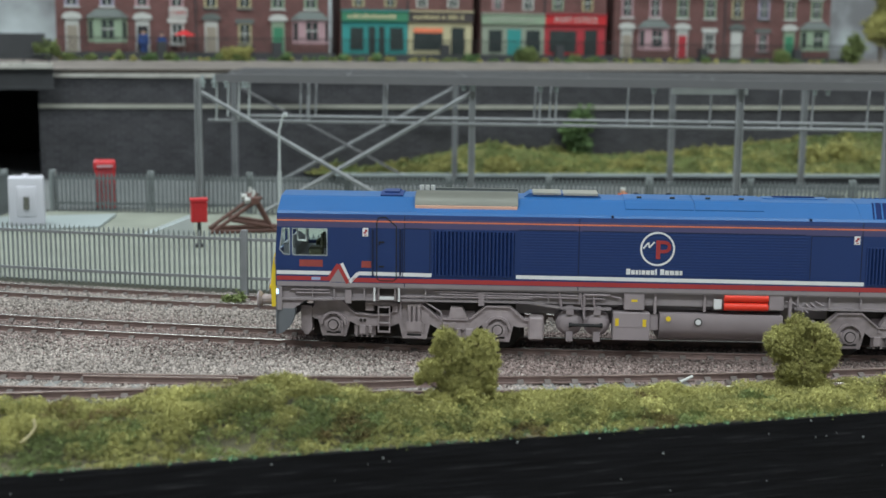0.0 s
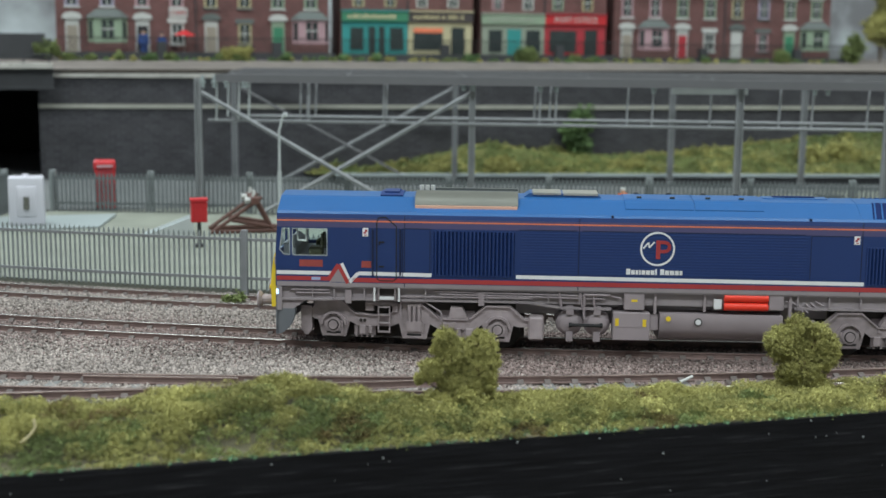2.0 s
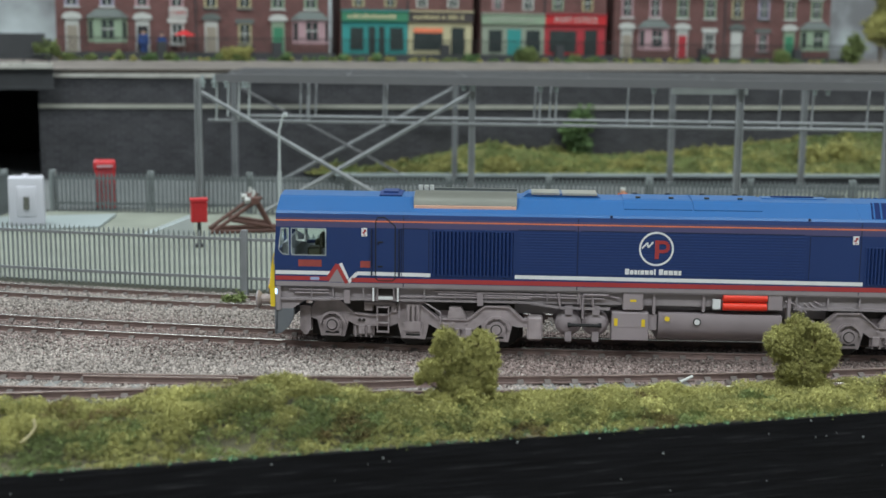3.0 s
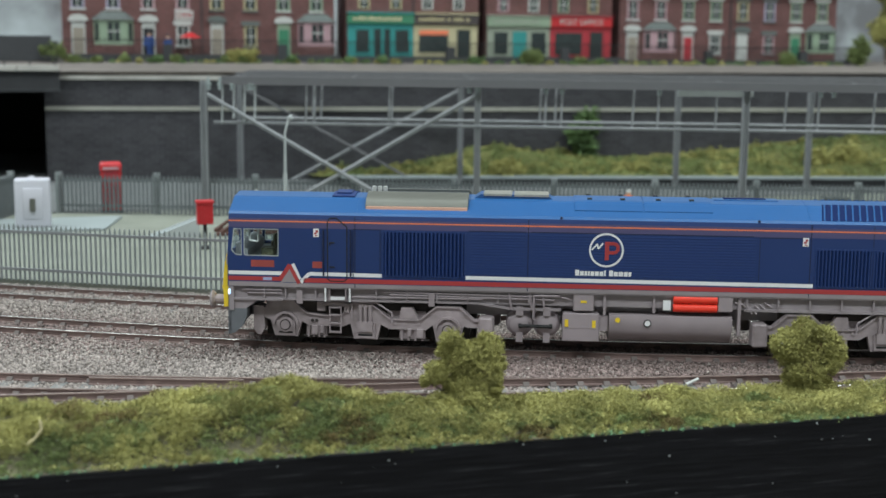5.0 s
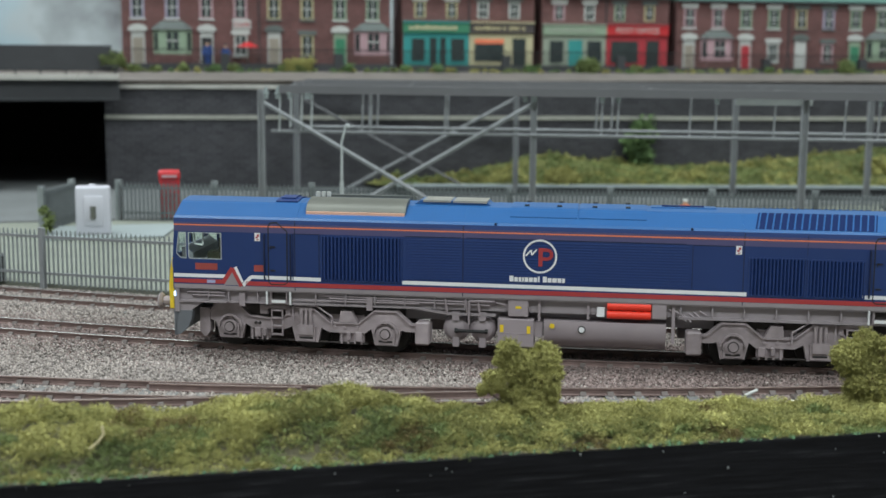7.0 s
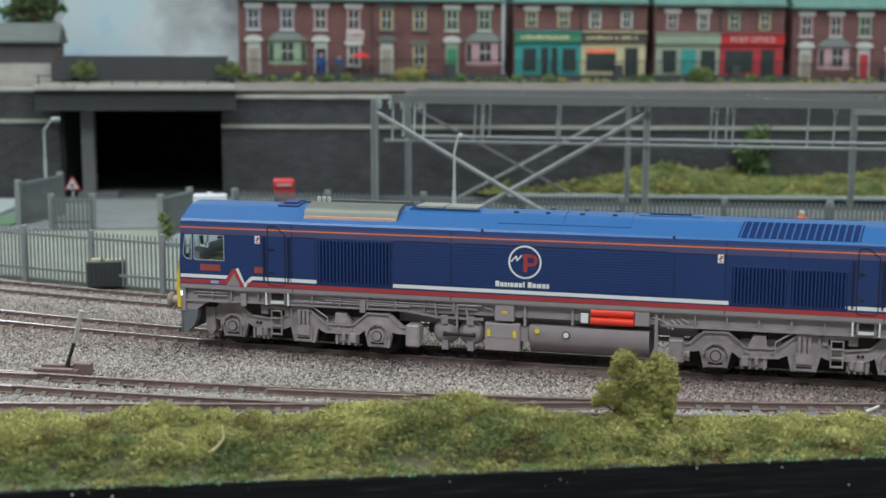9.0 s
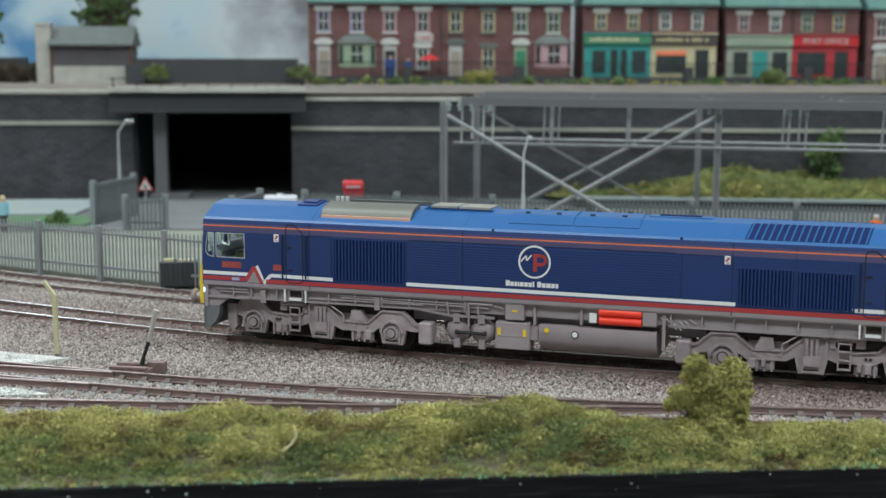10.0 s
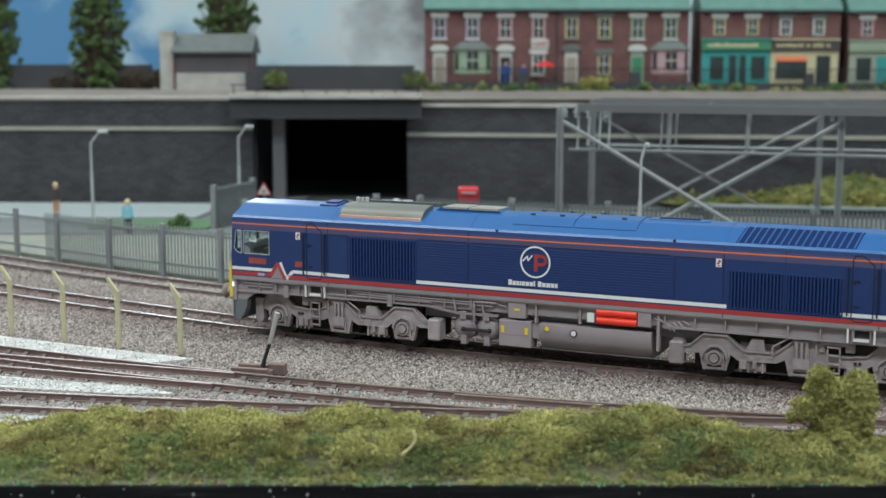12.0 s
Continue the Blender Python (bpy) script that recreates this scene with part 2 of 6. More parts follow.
    navy=material("figure_blue", (0.03, 0.08, 0.28), 0.7),
    postyellow=material("post_cream", (0.47, 0.44, 0.28), 0.6, 0, 0.12, 300),
    plaster=material("room_paint", (0.62, 0.62, 0.60), 0.9, 0, 0.04, 3),
    carpet=material("hall_floor", (0.20, 0.18, 0.16), 0.9, 0, 0.2, 8),
    sky=painted_sky("painted_sky"),
    glass=glass("clear_glass"),
    turf=material("green_flock", (0.085, 0.165, 0.085), 0.95, 0, 0.25, 150, 0.5, 900),
)


# ---- mesh helpers (millimetres) ----
def box(bm, x0, x1, y0, y1, z0, z1):
    v = [bm.verts.new(c) for c in ((x0, y0, z0), (x1, y0, z0), (x1, y1, z0), (x0, y1, z0), (x0, y0, z1), (x1, y0, z1), (x1, y1, z1), (x0, y1, z1))]
    for f in ((3, 2, 1, 0), (4, 5, 6, 7), (0, 1, 5, 4), (1, 2, 6, 5), (2, 3, 7, 6), (3, 0, 4, 7)):
        bm.faces.new([v[i] for i in f])
    return v


def tube(bm, p, q, r, seg=8, r2=None):
    p, q = Vector(p), Vector(q)
    d = (q - p).normalized()
    u = d.orthogonal().normalized()
    w = d.cross(u)
    r2 = r if r2 is None else r2
    a = [bm.verts.new(p + (u * math.cos(k * math.tau / seg) + w * math.sin(k * math.tau / seg)) * r) for k in range(seg)]
    b = [bm.verts.new(q + (u * math.cos(k * math.tau / seg) + w * math.sin(k * math.tau / seg)) * r2) for k in range(seg)]
    for k in range(seg):
        bm.faces.new((a[k], a[(k + 1) % seg], b[(k + 1) % seg], b[k]))
    bm.faces.new(a[::-1])
    bm.faces.new(b)


def prism(bm, pts, lo, hi, axis="y"):
    """Extrude a polygon: pts are (x, z) for axis y, (x, y) for axis z, (y, z) for axis x."""
    def at(p, h):
        return {"y": (p[0], h, p[1]), "z": (p[0], p[1], h), "x": (h, p[0], p[1])}[axis]
    a = [bm.verts.new(at(p, lo)) for p in pts]
    b = [bm.verts.new(at(p, hi)) for p in pts]
    n = len(pts)
    for k in range(n):
        bm.faces.new((a[k], a[(k + 1) % n], b[(k + 1) % n], b[k]))
    bm.faces.new(a[::-1])
    bm.faces.new(b)


def bevelled(bm, width, seg=2):
    bmesh.ops.bevel(bm, geom=[e for e in bm.edges], offset=width, segments=seg, profile=0.5, affect="EDGES", clamp_overlap=True)


def mesh_of(bm, name, mats, smooth=False):
    bmesh.ops.recalc_face_normals(bm, faces=bm.faces)
    bmesh.ops.scale(bm, vec=(0.001, 0.001, 0.001), verts=bm.verts)
    me = bpy.data.meshes.new(name)
    bm.to_mesh(me)
    bm.free()
    for m in (mats if isinstance(mats, (list, tuple)) else [mats]):
        me.materials.append(m)
    if smooth:
        me.polygons.foreach_set("use_smooth", [True] * len(me.polygons))
        me.set_sharp_from_angle(angle=radians(35))
    return me


def part(name, bm, mat, parent=None, label="", smooth=False, m=None):
    ob = new(name, mesh_of(bm, name, mat, smooth))
    if parent:
        ob.parent = parent
    if m is not None:
        ob.matrix_basis = m
    return tagged(ob, label) if label else ob


def thing(name, label, category, m=None, group="", kind=""):
    ob = new(name)
    ob.empty_display_size = 0.01
    if m is not None:
        ob.matrix_world = m
    return tagged(ob, label, category, group, kind)


def boxes(name, rows, mat, parent=None, label="", bevel=0.0, m=None):
    bm = bmesh.new()
    for r in rows:
        box(bm, *r)
    if bevel:
        bevelled(bm, bevel, 1)
    return part(name, bm, mat, parent, label, m=m)


def raw_mesh(name, verts, faces_per, nfaces, mat, idx, parent=None):
    """A mesh from numpy arrays: verts in millimetres, faces all with faces_per corners."""
    me = bpy.data.meshes.new(name)
    me.vertices.add(len(verts))
    me.vertices.foreach_set("co", (np.asarray(verts, dtype=np.float32) * 0.001).ravel())
    me.loops.add(nfaces * faces_per)
    me.loops.foreach_set("vertex_index", np.asarray(idx, dtype=np.int32).ravel())
    me.polygons.add(nfaces)
    me.polygons.foreach_set("loop_start", np.arange(0, nfaces * faces_per, faces_per, dtype=np.int32))
    me.materials.append(mat)
    me.update(calc_edges=True)
    ob = new(name, me)
    if parent:
        ob.parent = parent
    return ob


BOARD = pose(0, 0, 0, 0, 0, 15)


def on_board(a, b, z=0.0, rz=0.0):
    """A pose from millimetres along and across the baseboard, which lies turned by 15 degrees."""
    return BOARD @ pose(a / 1000, b / 1000, z / 1000, 0, 0, rz)


def to_world(a, b):
    c, s = math.cos(radians(15)), math.sin(radians(15))
    return a * c - b * s, a * s + b * c


def flakes(name, centres, size, mat, parent=None, seed=1, flat=0.0):
    """Ground-foam crumbs: small random three-sided flakes at the given centres (millimetres)."""
    rng = np.random.default_rng(seed)
    n = len(centres)
    s = size * rng.uniform(0.5, 1.3, (n, 1, 1))
    tri = rng.normal(0, 1, (n, 4, 3)) * s * 0.55
    tri[:, :, 2] *= 1 - flat
    v = (centres[:, None, :] + tri).reshape(-1, 3)
    base = np.arange(n)[:, None] * 4
    f = (base[:, :, None] + np.array([[0, 1, 2], [1, 3, 2], [2, 3, 0]])[None]).reshape(-1, 3)
    return raw_mesh(name, v, 3, len(f), mat, f, parent)


# ---- room ----
def room():
    x0, x1, y0, y1, z0, z1 = -2600, 2600, -2600, 2300, -1150, 1600
    tagged(boxes("floor", [(x0, x1, y0, y1, z0 - 50, z0)], MAT["carpet"]), "dark carpeted hall floor under the layout", "floor", kind="structure")
    tagged(boxes("ceiling", [(x0, x1, y0, y1, z1, z1 + 50)], MAT["plaster"]), "plain pale ceiling of the hall", "ceiling", kind="structure")
    for name, r in (("wall_south", (x0, x1, y0 - 50, y0 - 2, z0, z1)),("wall_west", (x0 - 50, x0 - 2, y0, y1, z0, z1)), ("wall_east", (x1 + 2, x1 + 50, y0, y1, z0, z1))):
        tagged(boxes(name, [r], MAT["plaster"]), "plain pale painted wall of the hall", "wall", kind="structure")
    w = boxes("wall_north", [(x0, -2420, y1 + 2, y1 + 50, z0, z1), (-980, x1, y1 + 2, y1 + 50, z0, z1), (-2420, -980, y1 + 2, y1 + 50, z0, 360), (-2420, -980, y1 + 2, y1 + 50, 1240, z1)], MAT["plaster"])
    tagged(w, "plain pale painted wall of the hall with a window", "wall", kind="structure")
    th = thing("window_1", "wide white framed hall window", "window", kind="structure")
    boxes("window_frame", [(-2440, -2400, y1 + 10, y1 + 45, 340, 1260), (-1000, -960, y1 + 10, y1 + 45, 340, 1260), (-2400, -1000, y1 + 10, y1 + 45, 340, 380), (-2400, -1000, y1 + 10, y1 + 45, 1220, 1260)], MAT["winwhite"], th)
    for lx, ly, lz, _ in LAMPS:
        th = thing("ceiling_light", "white metal ceiling light batten with tubes", "lamp", pose(lx, ly, 1.6), "ceiling lights")
        boxes("housing", [(-780, 780, -160, 160, -60, 0)], MAT["winwhite"], th)


# ---- track geometry ----
def main_y(x):
    """The main line's centre, in millimetres."""
    lo, hi = -430.0, 260.0
    k = min(max(x, lo), hi)
    y = 441.8 - 0.1057 * k + 0.00035 * k * k
    return y + (x - k) * (-0.1057 + 0.0007 * k)


def main_at(x, off=0.0):
    k = min(max(x, -430.0), 260.0)
    s = -0.1057 + 0.0007 * k
    n = math.hypot(1, s)
    return x - s / n * off, main_y(x) + off / n, math.atan(s)


def smooth_line(points, deg=3):
    xs, ys = [p[0] for p in points], [p[1] for p in points]
    c = np.polyfit(xs, ys, deg)
    d = np.polyder(c)

    def at(x, off=0.0):
        s = float(np.polyval(d, x))
        n = math.hypot(1, s)
        return x - s / n * off, float(np.polyval(c, x)) + off / n, math.atan(s)
    return at


SIDING = smooth_line([(-340, 418), (-286, 406), (-236, 397.5), (-168, 388), (-101, 384.5), (-57, 384), (21, 385), (75, 390), (130, 398), (200, 412)], 4)
FRONT = smooth_line([(-330, 343), (-248, 348.5), (-210, 351), (-164, 356), (-100, 365), (-40, 375), (21, 385)], 3)
LOOP = smooth_line([(-340, 398), (-273, 394.5), (-227, 391.5), (-186, 390)], 2)


def rail(name, at, x0, x1, off, parent, step=6.0, head=None):
    """A flat-bottom rail swept along a line; brown sides and a bright head."""
    bm = bmesh.new()
    prof = [(-1.0, -2.4), (-1.0, -2.1), (-0.3, -1.8), (-0.3, -0.75), (-0.55, -0.55), (-0.55, -0.08), (-0.42, 0), (0.42, 0), (0.55, -0.08), (0.55, -0.55), (0.3, -0.75), (0.3, -1.8), (1.0, -2.1), (1.0, -2.4)]
    rings = []
    n = max(2, int(abs(x1 - x0) / step))
    for k in range(n + 1):
        x = x0 + (x1 - x0) * k / n
        rings.append([bm.verts.new((*at(x, off + p[0])[:2], p[1])) for p in prof])
    for a, b in zip(rings, rings[1:]):
        for k in range(len(prof) - 1):
            f = bm.faces.new((a[k], b[k], b[k + 1], a[k + 1]))
            f.material_index = 1 if k in (5, 6, 7) else 0
    bm.faces.new(rings[0])
    bm.faces.new(rings[-1][::-1])
    return part(name, bm, [MAT["rust"], head or MAT["steel"]], parent)


def sleeper_mesh(mat, name):
    bm = bmesh.new()
    box(bm, -1.7, 1.7, -16.5, 16.5, -3.6, -2.3)
    for s in (-8.25, 8.25):
        for w in (-1, 1):
            n = len(bm.faces)
            prism(bm, [(s + w * 0.35, -2.28), (s + w * 2.3, -2.28), (s + w * 2.1, -1.95), (s + w * 0.9, -1.1), (s + w * 0.35, -1.1)], -0.95, 0.95, "x")
            for f in list(bm.faces)[n:]:
                f.material_index = 1
    return mesh_of(bm, name, [mat, MAT["chair"]])


def track(name, label, at, x0, x1, pitch, mesh, skip=None, rails=(-8.25, 8.25), ranges=None, head="tarnish"):
    th = thing(name, label, "railway track", kind="structure")
    for k, off in enumerate(rails):
        a, b = ranges[k] if ranges else (x0, x1)
        rail("rail", at, a, b, off, th, head=MAT[head])
    x = x0
    rng = random.Random(len(name))
    while x < x1:
        if not skip or not skip(x):
            px, py, an = at(x)
            ob = new("sleeper", mesh)
            ob.parent = th
            ob.matrix_basis = pose(px / 1000, py / 1000, 0, 0, 0, math.degrees(an) + 90 - 90 + rng.uniform(-1, 1))
        x += pitch
    return th


def tracks():
    dark = sleeper_mesh(MAT["sleeper"], "sleeper")
    pale = sleeper_mesh(MAT["sleeper_pale"], "sleeper_pale")
    track("track_main", "weathered brown main line track on stone ballast", main_at, -620, 420, 9.0, dark, head="steel")
    track("track_back", "rusty brown running line beside the palisade fence", lambda x, o=0.0: main_at(x, o + 55.5), -700, 420, 9.0, pale, head="steel")
    th = track("track_siding", "siding track with a turnout in the foreground", SIDING, -340, 200, 8.5, pale)
    track("track_front", "diverging siding track behind the grassy front edge", FRONT, -330, 15, 8.5, pale, lambda x: x > -60, (-8.25, 8.25), [(-330, 12), (-330, -84)])
    track("track_loop", "short diverging track leaving a hand-worked turnout", LOOP, -340, -190, 8.5, pale, lambda x: x > -262, (-8.0, 8.0))
    # closure rail, check rails and the frog of the near turnout
    rail("closure_rail", smooth_line([(-80, 377), (-30, 384.5), (12, 391.5)], 2), -76, 10, 0, th, head=MAT["tarnish"])
    rail("switch_blade", lambda x, o=0.0: SIDING(x, o - 6.6), 86, 132, 0, th, head=MAT["steel"])
    bm = bmesh.new()
    tube(bm, (74.8, 394.2, -1.6), (79.0, 396.6, -0.4), 0.5, 8)
    part("tie_bar", bm, MAT["winwhite"], th, "pale tie bar of the turnout")
    boxes("timber", [(70.5, 74, 374, 404, -3.0, -2.1), (80, 83.5, 374, 404, -3.0, -2.1), (90, 93.5, 376, 406, -3.0, -2.1)], MAT["sleeper"], th)
    boxes("point_motor_cover", [(-188, -174, 383, 386.5, -2.4, -0.6)], MAT["chair"], th, bevel=0.3)
    rail("check_rail", lambda x, o=0.0: SIDING(x, o + 5.6), -110, -62, 0, th, head=MAT["tarnish"])
    rail("check_rail", lambda x, o=0.0: FRONT(x, o - 5.6), -150, -104, 0, th, head=MAT["tarnish"])


def sheet(name, pts, z0, z1, mat, label, cat="ground", m=None):
    bm = bmesh.new()
    prism(bm, pts, z0, z1, "z")
    return tagged(part(name, bm, mat, m=m), label, cat, kind="structure")


def ground():
    m = BOARD
    sheet("ground", [(-1300, 326), (1300, 326), (1300, 1240), (-1300, 1240)], -40, -3.1, MAT["ballast"], "grey-brown ballasted baseboard of the model railway", m=m)
    # concrete yard behind the fence
    line = [main_at(x, 79)[:2] for x in range(-500, 421, 20)]
    far = [to_world(a, b) for a, b in ((760, 800), (-300, 800))]
    sheet("yard", [*line, *far], -3.0, -0.6, MAT["yard"], "pale concrete yard behind the palisade fence", "yard")
    sheet("road", [(-1200, 805), (1200, 805), (1200, 976), (-1200, 976)], -3.0, -0.4, MAT["road"], "dull grey road below the retaining wall", "road", m)
    sheet("pavement", [(-620, 872), (-176, 872), (-168, 960), (-620, 974)], -0.4, 2.0, MAT["slab"], "pale concrete pavement beside the road", "pavement", m)
    sheet("verge", [(-235, 822), (-160, 822), (-150, 868), (-245, 868)], -0.3, 0.8, MAT["turf"], "bright green flocked grass verge", "verge", m)
    # fascia of the baseboard
    sheet("board_fascia", [(-1300, 319.5), (1300, 319.5), (1300, 325.6), (-1300, 325.6)], -320, -2.4, MAT["board"], "scuffed black painted front board of the layout", "board", m)
    # trestle legs under the baseboard
    for a in (-1150, 1150):
        for q in (390, 1170):
            th = thing("trestle_leg", "plain square timber leg under the baseboard", "leg", on_board(a, q, -1150), "trestle legs")
            boxes("post", [(-28, 28, -28, 28, 0, 1110)], MAT["teak"], th)
    # chalky patches
    sheet("walkway_slab", [(-360, 462), (-305, 437), (-216, 421), (-232, 407), (-293, 419), (-360, 436)], -3.0, -1.7, MAT["chalk"], "white gritty walkway strip beside the siding", "walkway")
    sheet("grit_patch", [(-330, 371), (-262, 367), (-216, 369), (-200, 374), (-214, 379), (-262, 380), (-330, 383)], -3.0, -2.0, MAT["chalk"], "white grit between the siding rails", "grit")
    sheet("grit_patch", [(-330, 300), (-240, 326), (-222, 334), (-216, 340), (-330, 328)], -3.0, -2.2, MAT["chalk"], "white grit near the layout's front edge", "grit")
    rng = np.random.default_rng(17)
    n = 9000
    gx, w = rng.uniform(-345, -215, n), rng.random(n)
    strip = np.stack([gx, (435 + (gx + 305) * -0.155) * (1 - w) + (417 + (gx + 293) * -0.19) * w, rng.uniform(-1.9, -1.3, n)], 1)
    gx, w = rng.uniform(-330, -205, n), rng.random(n)
    mid = np.stack([gx, 368 + 11 * w, rng.uniform(-2.2, -1.6, n)], 1)
    gx, w = rng.uniform(-330, -222, n), rng.random(n)
    low = np.stack([gx, 330 + (gx + 240) * 0.14 + 9 * w, rng.uniform(-2.4, -1.8, n)], 1)
    tagged(flakes("white_grit", np.concatenate([strip, mid, low]), 0.34, MAT["chalk"], None, 18, 0.4), "loose white grit beside the sidings", "grit", kind="stuff")
    th = thing("turnout_lever", "small hand lever on a dark timber base", "lever", pose(-0.184, 0.406, 0))
    boxes("base", [(-8.5, 5, -4.5, 3.5, -2.2, -0.2), (-8.5, 5, -4.5, -2.5, -0.2, 0.9), (-8.5, 5, 1.5, 3.5, -0.2, 0.9), (3, 9, 1, 4, -2.2, 1.6)], MAT["rust"], th, bevel=0.2)
    bm = bmesh.new()
    tube(bm, (1.5, 0, 0.8), (2.2, 0, 3.4), 0.95, 8, 0.7)
    tube(bm, (2.2, 0, 3.4), (4.2, 0, 9), 0.65)
    part("lever_foot", bm, MAT["black"], th)
    bm = bmesh.new()
    tube(bm, (4.2, 0, 9), (7.2, 0, 20.0), 0.75, 8, 0.95)
    part("handle", bm, MAT["cope"], th, "worn pale wooden lever handle")


def ballast_stones():
    """Loose ballast: a layer of crushed stones between and beside the rails."""
    rng = np.random.default_rng(4)
    n = 430000
    x = rng.uniform(-440, 190, n)
    off = rng.uniform(-165, 76, n)
    k = np.clip(x, -430, 260)
    y = 441.8 - 0.1057 * k + 0.00035 * k * k + off * 1.04
    keep = y > np.interp(x, (-440, -240, -153, -60, 20, 190), (326, 332, 342, 362, 374, 392))
    for c in (0.0, 55.5):
        keep &= ~(np.abs(np.abs(off - c) - 8.25) < 1.1)
    sd = np.interp(x, (-340, -286, -236, -168, -101, -57, 21, 75, 130, 200), (418, 406, 397.5, 388, 384.5, 384, 385, 390, 398, 412))
    keep &= ~(np.abs(np.abs(y - sd) - 8.25) < 1.2)
    fd = np.interp(x, (-330, -248, -210, -164, -100, -40, 21), (343, 348.5, 351, 356, 365, 375, 385))
    keep &= ~(np.abs(np.abs(y - fd) - 8.25) < 1.2)
    keep &= ~((x < -205) & (y > 367) & (y < 380))
    keep &= ~((x < -214) & (y < 341 + (x + 216) * 0.12))
    # the walkway strip lies bare
    keep &= ~((x < -225) & (y > 419 + (x + 293) * -0.2) & (y < 436 + (x + 305) * -0.17))
    keep &= ~((np.abs(off) < 16) & (rng.random(n) < 0.12))
    x, y, off = x[keep], y[keep], off[keep]
    n = len(x)
    shoulder = np.clip((np.abs(off) - 18) / 20, 0, 1) * np.clip((np.abs(off - 55.5) - 17) / 12, 0, 1)
    z = -2.3 - 0.5 * shoulder + rng.uniform(-0.3, 0.3, n)
    r = rng.uniform(0.3, 0.72, (n, 1, 1)) * np.where(shoulder > 0.6, 1.1, 0.9)[:, None, None]
    tet = np.array([[1, 1, 1], [1, -1, -1], [-1, 1, -1], [-1, -1, 1]], float)[None] * 0.75
    turn = rng.normal(0, 1, (n, 4))
    turn /= np.linalg.norm(turn, axis=1)[:, None]
    w, a, b, c = turn.T
    rot = np.stack([1 - 2 * (b * b + c * c), 2 * (a * b - w * c), 2 * (a * c + w * b), 2 * (a * b + w * c), 1 - 2 * (a * a + c * c), 2 * (b * c - w * a), 2 * (a * c - w * b), 2 * (b * c + w * a), 1 - 2 * (a * a + b * b)], 1).reshape(-1, 3, 3)
    v = np.stack([x, y, z], 1)[:, None, :] + np.einsum("nij,nkj->nki", rot, np.repeat(tet, n, 0) * rng.uniform(0.7, 1.2, (n, 4, 1))) * r
    f = np.array([[0, 1, 2], [0, 3, 1], [0, 2, 3], [1, 3, 2]])
    # brake dust and rust stain the stones along the main line, most of all by the junction
    stain = 0.9 * np.exp(-(off / 22.0) ** 2) + np.clip((x + 30) / 70, 0, 1) * np.clip((off + 52) / 12, 0, 1) * (off < 25)
    brown = rng.random(n) < np.clip(stain, 0, 0.93)
    for sel, mat, label in ((~brown, "stone", "loose grey crushed stone ballast"), (brown, "stone_rust", "rust-stained brown crushed stone ballast")):
        m = int(sel.sum())
        idx = (np.arange(m)[:, None, None] * 4 + f[None]).reshape(-1, 3)
        tagged(raw_mesh("ballast", v[sel].reshape(-1, 3), 3, len(idx), MAT[mat], idx), label, "ballast", kind="stuff")


CREST_A = (-160, -145, -133, -122, -112, -80, -50, -20, -5, 5, 24, 48, 64, 80, 113, 130, 166, 203, 235, 320, 600)
CREST_Z = (-3, -3, -2.4, 3.0, 5.8, 7.0, 6.2, 7.2, 4.0, 5.0, 9.4, 9.0, 7.2, 3.4, 0.6, 1.8, 0.2, -0.8, -0.2, 0.3, 0.3)
BACK_A = (-200, -146, -57, 0, 60, 118, 169, 225, 600)
BACK_B = (372, 376, 374, 368, 362, 356, 349.5, 347, 347)


def hill(a, b):
    """Height of the grassy front bank over board millimetres."""
    back = float(np.interp(a, BACK_A, BACK_B))
    w = min(1.0, max(0.0, (b - 325) / (back - 325)))
    crest = float(np.interp(a, CREST_A, CREST_Z)) + 2.6 * noise.noise((a * 0.06, b * 0.07, 4.1)) + 1.2 * noise.noise((a * 0.15, b * 0.16, 8.1)) - 0.8
    if w < 0.42:
        return -2.6 + (crest + 2.6) * math.sin(w / 0.42 * math.pi / 2) ** 0.9
    return crest + (-3.2 - crest) * ((w - 0.42) / 0.58) ** 1.6


